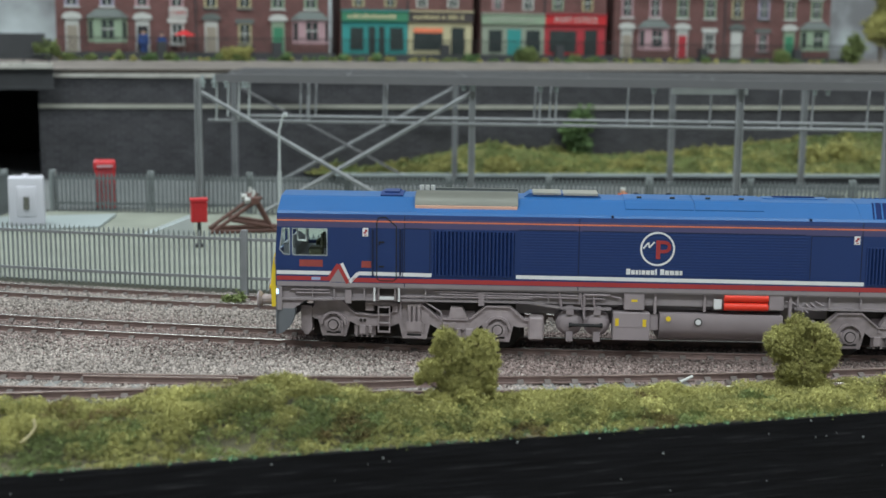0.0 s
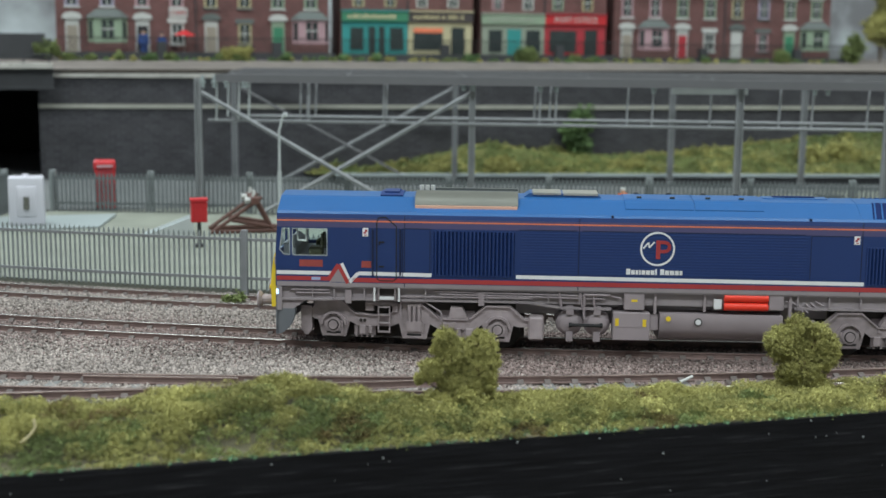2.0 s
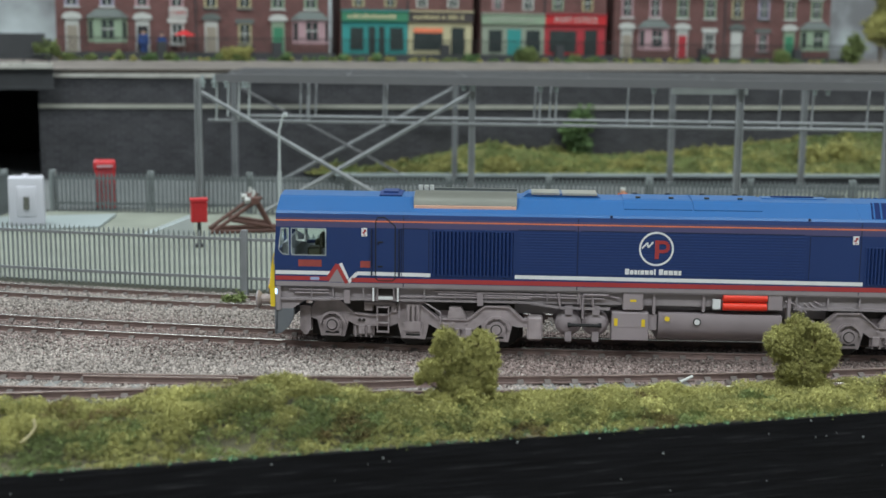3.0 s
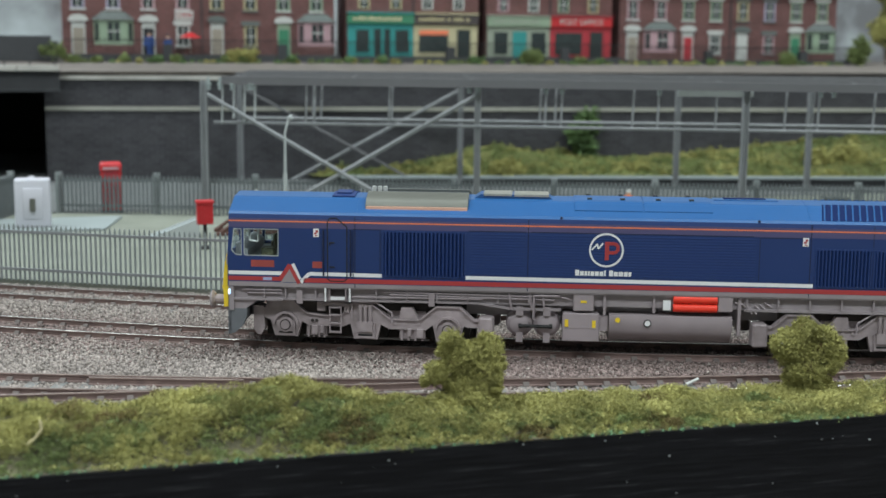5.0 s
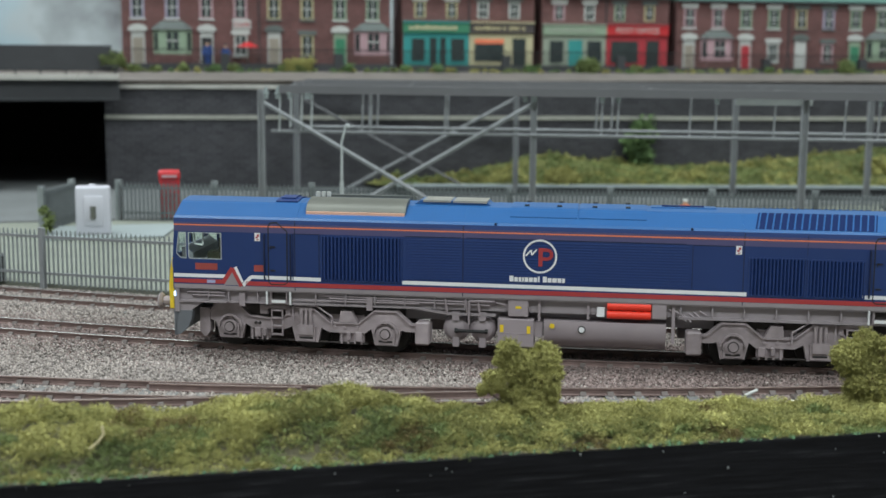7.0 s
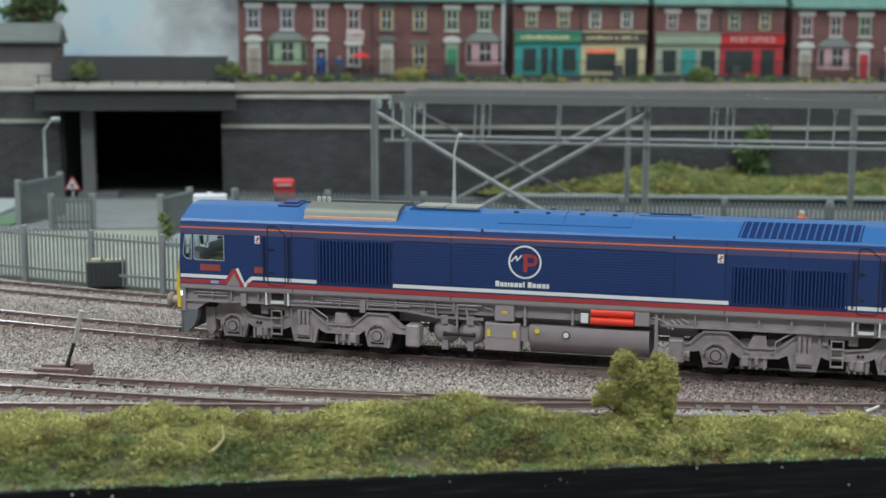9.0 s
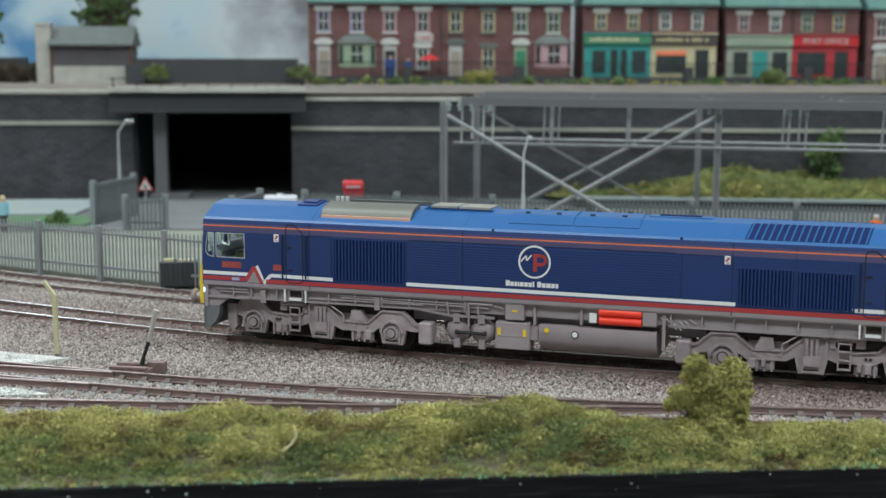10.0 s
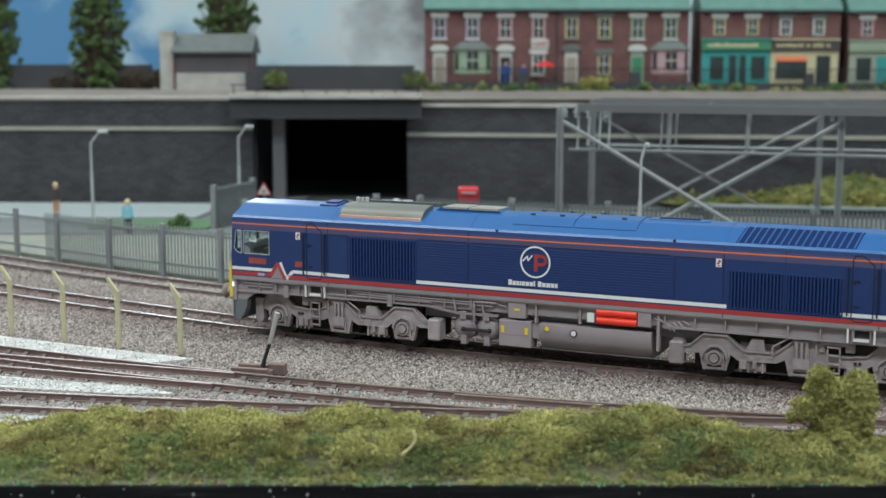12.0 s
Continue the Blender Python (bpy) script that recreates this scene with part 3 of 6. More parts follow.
def front_bank():
    bm = bmesh.new()
    grid = []
    for i in range(0, 181):
        a = -150 + i * 4.0
        back = float(np.interp(a, BACK_A, BACK_B))
        grid.append([bm.verts.new((a, 321 + (back - 321) * j / 14, max(-2.35, hill(a, 321 + (back - 321) * j / 14) - 1.2))) for j in range(15)])
    for r, s in zip(grid, grid[1:]):
        for j in range(14):
            bm.faces.new((r[j], s[j], s[j + 1], r[j + 1]))
    th = thing("grass_bank", "rough olive-green foam grass bank along the front edge", "grass", BOARD, kind="stuff")
    part("bank_soil", bm, MAT["earth"], th, smooth=True)
    rng = np.random.default_rng(9)
    # clumps of ground foam; painted light: pale crests, dull sides, darker green hollows, stray brown
    heaps = dict(foam=[], foam_mid=[], foam_dark=[], foam_brown=[])
    for k in range(5600):
        a = rng.uniform(-150, 262) if k < 5200 else rng.uniform(262, 420)
        w = rng.random() ** 1.05 if k % 4 else 0.34 * rng.random()
        b = 320.6 + (float(np.interp(a, BACK_A, BACK_B)) - 320.6) * w
        r = rng.uniform(1.0, 3.2) * min(1.0, 0.42 + 2.2 * w) * (1.0 if rng.random() > 0.2 else 1.25)
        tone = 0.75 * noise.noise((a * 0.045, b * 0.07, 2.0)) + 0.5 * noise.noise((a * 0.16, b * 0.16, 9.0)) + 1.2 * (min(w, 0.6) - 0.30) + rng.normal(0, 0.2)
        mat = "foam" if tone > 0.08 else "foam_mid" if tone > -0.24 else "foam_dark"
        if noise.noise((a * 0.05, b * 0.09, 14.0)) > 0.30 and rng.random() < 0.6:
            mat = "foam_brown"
        n = int(30 * r * r) + 12
        d = rng.normal(0, 1, (n, 3))
        d /= np.linalg.norm(d, axis=1)[:, None]
        d[:, 2] = np.where(d[:, 2] < -0.35, -d[:, 2], d[:, 2])
        pts = d * (r * rng.uniform(0.72, 1.16, (n, 1))) * np.array([1.15, 1.0, 0.85])
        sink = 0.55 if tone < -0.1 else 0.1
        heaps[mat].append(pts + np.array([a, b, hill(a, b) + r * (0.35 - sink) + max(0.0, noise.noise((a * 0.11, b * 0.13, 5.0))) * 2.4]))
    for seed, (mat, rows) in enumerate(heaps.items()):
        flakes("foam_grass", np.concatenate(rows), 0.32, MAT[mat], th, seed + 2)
    bm = bmesh.new()
    for k in range(330):
        a = rng.uniform(-148, 420)
        b = rng.uniform(319.8, 322.5)
        s = rng.uniform(0.25, 0.7)
        tube(bm, (a, b, -2.6), (a + s, b + 0.2, -2.2 + s * 0.4), s, 5, s * 0.5)
    part("edge_crumb", bm, MAT["turf"], th)
    # pale crumbs and scuffs caught on the black fascia
    bm = bmesh.new()
    for k in range(80):
        a, z, s = rng.uniform(-148, 330), -3 - 42 * rng.random() ** 2.2, 0.06 + 0.22 * rng.random() ** 2
        box(bm, a - s, a + s, 319.2, 319.6, z - s * rng.uniform(0.4, 1.6), z + s)
    tagged(part("fascia_crumb", bm, MAT["lampgrey"], th), kind="stuff")
    th = thing("straw_stalk", "bent dry straw stalk stuck in the foam grass", "straw", on_board(-17.5, 329, 4.6))
    bm = bmesh.new()
    for p, q in (((-2.2, 0, -1.6), (0.2, 0, 0.4)), ((0.2, 0, 0.4), (1.5, 0, 2.2)), ((1.5, 0, 2.2), (1.2, 0, 4.4))):
        tube(bm, p, q, 0.35, 6)
    part("stalk", bm, MAT["straw"], th)


def structure():
    room()
    tracks()
    ground()
    ballast_stones()
    front_bank()


structure()


# ---- locomotive (millimetres; front towards -x, rail top at z = 0) ----
ROOF = [(17.4, 44.4), (17.1, 45.7), (16.3, 46.5), (8.6, 50.2), (7.4, 50.6), (0.0, 51.4)]


def roof_z(y):
    y = abs(y)
    for (a, za), (b, zb) in zip(ROOF, ROOF[1:]):
        if b <= y <= a:
            return za + (zb - za) * (a - y) / (a - b)
    return ROOF[-1][1]


def roof_panel(bm, x0, x1, y0, y1, h, cut=(0.0, 0.0), n=8):
    """A plate that follows the roof between y0 and y1, h thick; cut: how far its ends slant."""
    ys = [y0 + (y1 - y0) * k / n for k in range(n + 1)]
    rings = []
    for k, y in enumerate(ys):
        w = k / n
        xa, xb = x0 + cut[0] * w, x1 + cut[1] * w
        rings.append([bm.verts.new(c) for c in ((xa, y, roof_z(y) - 0.4), (xb, y, roof_z(y) - 0.4), (xb, y, roof_z(y) + h), (xa, y, roof_z(y) + h))])
    for a, b in zip(rings, rings[1:]):
        for k in range(4):
            bm.faces.new((a[k], a[(k + 1) % 4], b[(k + 1) % 4], b[k]))
    bm.faces.new(rings[0][::-1])
    bm.faces.new(rings[-1])


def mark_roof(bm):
    """Faces of the roof take the second, lighter blue."""
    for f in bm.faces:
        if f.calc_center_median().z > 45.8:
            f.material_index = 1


def ribbon(bm, pts, width, side, y=17.4, h=0.07):
    """A painted line on the body side: a thin strip along (x, z) points, mitred at its corners."""
    lo, hi = sorted((side * (y - 0.2), side * (y + h)))
    for k in range(len(pts) - 1):
        (x0, z0), (x1, z1) = pts[k], pts[k + 1]
        d = math.hypot(x1 - x0, z1 - z0)
        nx, nz = -(z1 - z0) / d * width / 2, (x1 - x0) / d * width / 2
        prism(bm, [(x0 - nx, z0 - nz), (x1 - nx, z1 - nz), (x1 + nx, z1 + nz), (x0 + nx, z0 + nz)], lo, hi)


def plates(bm, rows, side, y=17.4, h=0.1):
    for x0, x1, z0, z1 in rows:
        lo, hi = sorted((side * (y - 0.3), side * (y + h)))
        box(bm, x0, x1, lo, hi, z0, z1)


def disc(bm, x, z, r, lo, hi, seg=20):
    tube(bm, (x, lo, z), (x, hi, z), r, seg)


def cab_end(th, e):
    """The driving cab at end e (-1 front, 1 rear), hollow behind its windows."""
    def X(x):
        return -e * x
    def bx(bm, x0, x1, y0, y1, z0, z1):
        a, b = sorted((X(x0), X(x1)))
        box(bm, a, b, y0, y1, z0, z1)
    bm = bmesh.new()
    pr = [(y, z) for y, z in ROOF] + [(-y, z) for y, z in ROOF[-2::-1]]
    a, b = sorted((X(-131.0), X(-113)))
    prism(bm, [(17.4, 40.9)] + pr + [(-17.4, 40.9)], a, b, "x")
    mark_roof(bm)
    for f in bm.faces:
        if abs(f.normal.x) > 0.9:
            f.material_index = 0
    for s in (-1, 1):
        lo, hi = sorted((s * 16.5, s * 17.4))
        bx(bm, -131.6, -113, lo, hi, 21.3, 31.6)
        prism(bm, [(X(-131.6), 31.6), (X(-128.6), 31.6), (X(-130.3), 33.4), (X(-129.4), 40.9), (X(-131.0), 40.9)], lo, hi)
        prism(bm, [(X(-114.2), 31.6), (X(-113), 31.6), (X(-113), 40.9), (X(-114.2), 40.9)], lo, hi)
        prism(bm, [(X(-126.7), 31.6), (X(-126.0), 31.6), (X(-126.0), 40.9), (X(-126.7), 40.9)], lo, hi)
    bx(bm, -131.6, -130.8, -16.5, 16.5, 21.3, 33)
    bx(bm, -131.2, -130.6, -1, 1, 33, 40.9)
    bx(bm, -131.2, -130.6, -16.5, -14.5, 33, 40.9)
    bx(bm, -131.2, -130.6, 14.5, 16.5, 33, 40.9)
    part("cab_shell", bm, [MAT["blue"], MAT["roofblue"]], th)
    bm = bmesh.new()
    for s in (-1, 1):
        lo, hi = sorted((s * 16.9, s * 17.05))
        bx(bm, -130.2, -114.2, lo, hi, 31.7, 40.9)
    bx(bm, -131.0, -130.9, -14.5, 14.5, 33, 40.9)
    g = part("cab_glass", bm, MAT["glass"], th, "clear cab glazing")
    g.visible_shadow = False
    for s in (-1, 1):
        for pts in ([(-130.2, 33.6), (-129.0, 32.2), (-126.8, 31.9), (-126.8, 40.7), (-129.3, 40.7)], [(-125.9, 32.4), (-125.3, 31.8), (-114.4, 31.8), (-114.4, 40.7), (-125.9, 40.7)]):
            bm = bmesh.new()
            pts = [(X(x), z) for x, z in pts]
            ribbon(bm, pts + pts[:1], 0.24, s, 17.4, 0.12)
            part("window_frame", bm, MAT["lampgrey"], th, "thin grey window frame")
    bm = bmesh.new()
    bx(bm, -130.4, -113.2, -16.3, 16.3, 29.5, 30.5)
    bx(bm, -113.4, -113.0, -16.3, 16.3, 30.5, 40.8)
    prism(bm, [(X(-129.5), 30.5), (X(-125.5), 30.5), (X(-125.5), 33.2), (X(-128.6), 35.2), (X(-129.5), 35.2)], -14, 14)
    part("cab_interior", bm, MAT["gantry"], th, "grey cab fittings")
    for sy in (-15.2, 15.2):
        bm = bmesh.new()
        tube(bm, (X(-124.6), sy, 40.6), (X(-124.4), sy, 36.6), 0.35, 8)
        tube(bm, (X(-124.4), sy, 36.6), (X(-121.6), sy, 36.2), 0.35, 8)
        tube(bm, (X(-121.6), sy, 36.2), (X(-121.4), sy, 40.6), 0.35, 8)
        part("sun_visor", bm, MAT["winwhite"], th, "pale wire mirror bracket in the cab")
    for sy in (-8.5, 8.5):
        bm = bmesh.new()
        bx(bm, -121.5, -117, sy - 2.6, sy + 2.6, 30.5, 33.4)
        bx(bm, -117.4, -116.2, sy - 2.6, sy + 2.6, 33, 38.2)
        bevelled(bm, 0.4, 1)
        part("driver_seat", bm, MAT["seat"], th, "dark olive driver's seat")
    # yellow nose, buffers and valance
    bm = bmesh.new()
    prism(bm, [(X(-131.6), 32.6), (X(-132.2), 31.4), (X(-132.9), 27.5), (X(-133.4), 22), (X(-133.2), 14), (X(-131.6), 14)], -16.6, 16.6)
    part("nose_panel", bm, MAT["yellow"], th, "warning yellow front panel")
    boxes("lamp_bracket", [tuple(v) for v in ([*sorted((X(-134.4), X(-133))), -13.5, -11, 19.5, 20.6],)], MAT["yellow"], th)
    bm = bmesh.new()
    bx(bm, -131.9, -131.6, -17.45, -15.4, 28.5, 31.2)
    part("front_step", bm, MAT["sole"], th)
    for sy in (-11.3, 11.3):
        bm = bmesh.new()
        tube(bm, (X(-131), sy, 15.4), (X(-137.2), sy, 15.4), 1.7, 12)
        tube(bm, (X(-131), sy, 15.4), (X(-132.2), sy, 15.4), 2.5, 12)
        buf = part("buffer", bm, MAT["bogie"], th)
        bm = bmesh.new()
        tube(bm, (X(-137.2), sy, 15.4), (X(-138.2), sy, 15.4), 2.2, 16, 3.1)
        tube(bm, (X(-138.2), sy, 15.4), (X(-138.7), sy, 15.4), 3.1, 16, 2.7)
        part("buffer_head", bm, MAT["sole"], buf)
    for s in (-1, 1):
        bm = bmesh.new()
        lo, hi = sorted((s * 16.2, s * 17.3))
        lo, hi = sorted((s * 14.4, s * 15.9))
        prism(bm, [(X(-131.4), 21.3), (X(-113), 21.3), (X(-113), 17.0), (X(-131.4), 17.0)], lo, hi)
        part("valance", bm, MAT["sole"], th)
        bm = bmesh.new()
        lo, hi = sorted((s * 14.4, s * 17.2))
        prism(bm, [(X(-131.4), 21.3), (X(-129.7), 21.3), (X(-129.7), 13.0), (X(-131.2), 13.0)], lo, hi)
        prism(bm, [(X(-129.7), 16.5), (X(-113), 16.5), (X(-113), 17.1), (X(-129.7), 17.1)], lo, hi)
        part("valance_edge", bm, MAT["sole"], th)
        bm = bmesh.new()
        prism(bm, [(X(-129.7), 16.5), (X(-121.4), 16.5), (X(-127.6), 12.2), (X(-129.7), 12.2)], *sorted((s * 14.4, s * 16.4)))
        part("gusset", bm, MAT["sole"], th)
        bm = bmesh.new()
        for z, x0 in ((20.0, -126.6), (18.9, -124.8)):
            tube(bm, (X(x0), s * 16.5, z), (X(-113.6), s * 16.5, z), 0.3, 6)
            tube(bm, (X(x0), s * 16.5, z), (X(x0 - 0.5), s * 15.8, z - 0.6), 0.3, 6)
        part("air_pipe", bm, MAT["tank"], th)
        bm = bmesh.new()
        box(bm, *sorted((X(-119.6), X(-119.2))), *sorted((s * 15.6, s * 16.9)), 17.1, 21.2)
        part("stiffener", bm, MAT["sole"], th)
    bm = bmesh.new()
    pts = [(X(-131.2), 13.4), (X(-125.2), 13.4), (X(-125.6), 10.5), (X(-127), 7.4), (X(-129.6), 5.0), (X(-131.6), 4.6)]
    for s in (-1, 1):
        lo, hi = sorted((s * 13.5, s * 16.6))
        prism(bm, pts, lo, hi)
    a, b = sorted((X(-131.8), X(-130.8)))
    prism(bm, [(-16.6, 4.6), (16.6, 4.6), (16.6, 18), (-16.6, 18)], a, b, "x")
    part("snowplough", bm, material("plough_grey", (0.13, 0.14, 0.155), 0.5, 0, 0.12, 150) if e < 0 else bpy.data.materials["plough_grey"], th, "dark grey snowplough")
    bm = bmesh.new()
    bx(bm, -131.5, -130.8, -17.42, -16.6, 18.4, 20.2)
    bevelled(bm, 0.2, 2)
    part("marker_light", bm, MAT["led"] if e < 0 else MAT["winwhite"], th, "small marker light beside the nose")


def grille(th, s, x0, x1, z0, z1, n):
    bm = bmesh.new()
    plates(bm, [(x0, x1, z0, z1)], s, 17.4, 0.05)
    g = part("grille", bm, MAT["groove"], th, "dark blue louvred air grille")
    bm = bmesh.new()
    plates(bm, [(x0 - 0.5, x0, z0 - 0.5, z1 + 0.5), (x1, x1 + 0.5, z0 - 0.5, z1 + 0.5), (x0, x1, z1, z1 + 0.5), (x0, x1, z0 - 0.5, z0)], s, 17.4, 0.3)
    part("grille_frame", bm, MAT["blue"], g)
    w = (x1 - x0) / n
    bm = bmesh.new()
    prism(bm, [(-w * 0.36, -0.05), (-w * 0.12, 0.5), (w * 0.26, 0.5), (w * 0.30, -0.05)], z0, z1, "z")
    me = mesh_of(bm, "slat", MAT["blue"])
    for k in range(n):
        ob = new("slat", me)
        ob.parent = g
        ob.matrix_basis = Matrix.Translation(((x0 + (k + 0.5) * w) / 1000, s * 0.01745, 0)) @ Matrix.Diagonal((1, s, 1, 1))


def body_side(th, s):
    # painted lines
    bm = bmesh.new()
    ribbon(bm, [(-131.3, 25.9), (-112.4, 25.9)], 1.25, s)
    ribbon(bm, [(-109.6, 29.2), (-107.2, 23.9)], 1.25, s)
    ribbon(bm, [(-106.9, 22.9), (-104.0, 25.95), (-79.6, 25.75)], 1.25, s)
    ribbon(bm, [(-51.7, 25.7), (61.5, 25.4)], 1.25, s)
    ribbon(bm, [(97.6, 25.6), (131.0, 25.7)], 1.25, s)
    part("white_line", bm, MAT["white"], th, "white body line")
    bm = bmesh.new()
    ribbon(bm, [(-131.3, 24.0), (-113.6, 24.0)], 1.4, s)
    ribbon(bm, [(-114.0, 23.6), (-110.5, 28.8)], 1.4, s, 17.4, 0.1)
    ribbon(bm, [(-110.6, 28.8), (-107.4, 22.6)], 1.25, s, 17.4, 0.13)
    ribbon(bm, [(-105.9, 23.7), (131.0, 23.5)], 1.5, s)
    part("red_line", bm, MAT["red"], th, "red body line")
    bm = bmesh.new()
    lo, hi = sorted((s * 17.2, s * 17.46))
    prism(bm, [(-113.6, 22.9), (-110.4, 28.0), (-107.6, 22.9)], lo, hi)
    part("grey_wedge", bm, MAT["sole"], th)
    bm = bmesh.new()
    plates(bm, [(-131.3, -113, 21.35, 22.9), (-113, 131, 21.35, 22.7)], s, 17.4, 0.04)
    part("grey_line", bm, MAT["sole"], th)
    # the mauve reflection below the roof edge is painted as a flat band
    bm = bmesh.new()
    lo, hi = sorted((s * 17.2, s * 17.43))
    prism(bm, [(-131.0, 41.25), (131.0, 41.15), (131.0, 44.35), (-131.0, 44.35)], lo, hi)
    part("cantrail_band", bm, MAT["band"], th, "mauve reflection painted as a band along the cantrail")
    bm = bmesh.new()
    ribbon(bm, [(-131.0, 43.45), (131.0, 43.3)], 0.45, s, 17.43)
    part("orange_line", bm, MAT["orange"], th, "orange cantrail line")
    # doors with their rails
    for x in (-94.5, 104.4):
        bm = bmesh.new()
        pts = [(x - 3.3, 24.4), (x - 3.3, 43.4), (x - 2.6, 44.7), (x - 0.4, 44.9), (x + 3.2, 41.9), (x + 3.2, 24.4), (x + 2.2, 23.6), (x - 2.4, 23.6)]
        ribbon(bm, pts + pts[:1], 0.36, s, 17.4, 0.12)
        d = part("door", bm, MAT["black"], th, "narrow engine room door with black seal")
        bm = bmesh.new()
        plates(bm, [(x - 2.6, x - 0.9, 36.4, 36.8), (x - 2.6, x - 2.3, 35.7, 36.8), (x - 2.6, x - 0.9, 28.2, 28.6)], s, 17.4, 0.35)
        part("door_handle", bm, MAT["black"], d)
        for hx in (-4.6, 4.5):
            bm = bmesh.new()
            tube(bm, (x + hx, s * 18.0, 25.6), (x + hx, s * 18.0, 40.8), 0.28, 6)
            for z in (25.6, 40.8):
                tube(bm, (x + hx, s * 17.3, z), (x + hx, s * 18.0, z), 0.28, 6)
            part("handrail", bm, MAT["blue_dark"], th)
        bm = bmesh.new()
        plates(bm, [(x - 2.4, x + 2.4, 17.2, 18.1)], s, 16.9, 0.5)
        part("door_step", bm, MAT["white"], th, "white edged door step")
        for hx in (-4.1, 4.1):
            bm = bmesh.new()
            plates(bm, [(x + hx - 0.28, x + hx + 0.28, 16.6, 21.2)], s, 16.9, 0.5)
            part("step_rail", bm, MAT["white"], th, "white step handrail")
        bm = bmesh.new()
        plates(bm, [(x - 2.9, x - 2.6, 16.6, 21.2), (x + 2.6, x + 2.9, 16.6, 21.2)], s, 16.9, 0.3)
        part("step_post", bm, MAT["bogie"], th)
        # flat dark plate; a recess's shade is put into its colour
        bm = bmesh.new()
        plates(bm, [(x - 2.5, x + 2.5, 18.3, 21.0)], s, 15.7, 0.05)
        part("step_recess", bm, MAT["grime_shade"], th, "flat plate behind the step, coloured dark as a recess")
    # grilles and ribbed panels
    grille(th, s, -79.0, -52.3, 25.9, 40.4, 21)
    grille(th, s, 62.4, 79.6, 25.4, 37.2, 15)
    grille(th, s, 80.9, 98.0, 25.4, 37.0, 15)
    for x0, x1 in ((-50.2, -31.8), (-30.4, 43.0)):
        bm = bmesh.new()
        plates(bm, [(x0, x1, 26.7, 41.0)], s, 17.4, 0.02)
        panel = part("ribbed_panel", bm, MAT["blue"], th)
        bm = bmesh.new()
        lo, hi = sorted((s * 17.35, s * 17.54))
        if s < 0:
            lo, hi = hi, lo
        prism(bm, [(lo, 0), (hi, 0.1), (hi, 0.42), (lo, 0.55)], x0, x1, "x")
        me = mesh_of(bm, "panel_rib", MAT["blue"])
        for k in range(15):
            ob = new("panel_rib", me)
            ob.parent = panel
            ob.matrix_basis = pose(0, 0, (27.0 + k * 0.93) / 1000)
    seams = []
    def seam(pts, w, h):
        bm = bmesh.new()
        ribbon(bm, pts, w, s, 17.4, h)
        seams.append(part("panel_seam", bm, MAT["blue_dark"], th))
    seam([(-89.2, 25.0), (-89.2, 41.2), (-80.2, 41.2), (-80.2, 26.8)], 0.22, 0.1)
    seam([(-50.8, 41.4), (-31.9, 41.4)], 0.25, 0.1)
    seam([(-30.2, 41.4), (42, 41.3)], 0.25, 0.1)
    seam([(44, 26.5), (44, 41.0), (57.5, 41.0)], 0.22, 0.08)
    for x in (-31.2, 60.3, -88.6, 109.6):
        seam([(x, 21.6), (x, 45.5)], 0.3, 0.05)
    seam([(80.2, 38.5), (80.2, 45.3)], 0.2, 0.05)
    # small plates; writing and numbers stand as plain bars
    bm = bmesh.new()
    plates(bm, [(-123.6, -115.8, 28.0, 30.3), (-102.9, -99.6, 27.9, 30.1)], s, 17.4, 0.05)
    part("number_bar", bm, material("number_red", (0.33, 0.06, 0.05), 0.6) if s < 0 else bpy.data.materials["number_red"], th, "dull red number bars")
    bm = bmesh.new()
    plates(bm, [(-119.6, -116.6, 23.5, 24.5)], s, 17.4, 0.1)
    part("depot_plate", bm, material("plate_blue", (0.35, 0.42, 0.62), 0.5) if s < 0 else bpy.data.materials["plate_blue"], th)
    for x in (-101.6, 58.6, 113.2):
        bm = bmesh.new()
        plates(bm, [(x - 0.95, x + 0.95, 38.4, 41.2)], s, 17.4, 0.05)
        w = part("warning_label", bm, MAT["white"], th, "white label with red flash")
        bm = bmesh.new()
        plates(bm, [(x - 0.15, x + 0.65, 39.9, 40.7), (x - 0.6, x + 0.2, 39.3, 39.9), (x - 0.4, x + 0.5, 38.7, 39.0)], s, 17.4, 0.09)
        part("flash", bm, MAT["red"], w)
    # emblem: ring, zigzag, and a red flag shape; the name below it as bars
    bm = bmesh.new()
    ring = [(-5.6 + 5.35 * math.cos(k * math.tau / 40), 35.9 + 5.35 * math.sin(k * math.tau / 40)) for k in range(41)]
    ribbon(bm, ring, 0.62, s, 17.5, 0.1)
    em = part("emblem_ring", bm, MAT["white"], th, "white ring emblem")
    bm = bmesh.new()
    ribbon(bm, [(-10.3, 36.0), (-8.6, 37.9)], 0.5, s, 17.5, 0.14)
    ribbon(bm, [(-8.6, 38.0), (-8.3, 36.3)], 0.5, s, 17.5, 0.15)
    ribbon(bm, [(-8.3, 36.3), (-6.7, 38.2)], 0.5, s, 17.5, 0.14)
    part("emblem_zigzag", bm, MAT["white"], em)
    bm = bmesh.new()
    ribbon(bm, [(-5.4, 32.6), (-5.4, 38.7)], 1.35, s, 17.5, 0.12)
    ribbon(bm, [(-4.8, 38.1), (-3.0, 38.1), (-2.0, 37.6), (-1.75, 36.6), (-2.0, 35.6), (-3.0, 35.1), (-4.8, 35.1)], 1.1, s, 17.5, 0.13)
    part("emblem_flag", bm, MAT["red"], em, "red emblem shape")
    bm = bmesh.new()
    x = -15.6
    rng = random.Random(5)
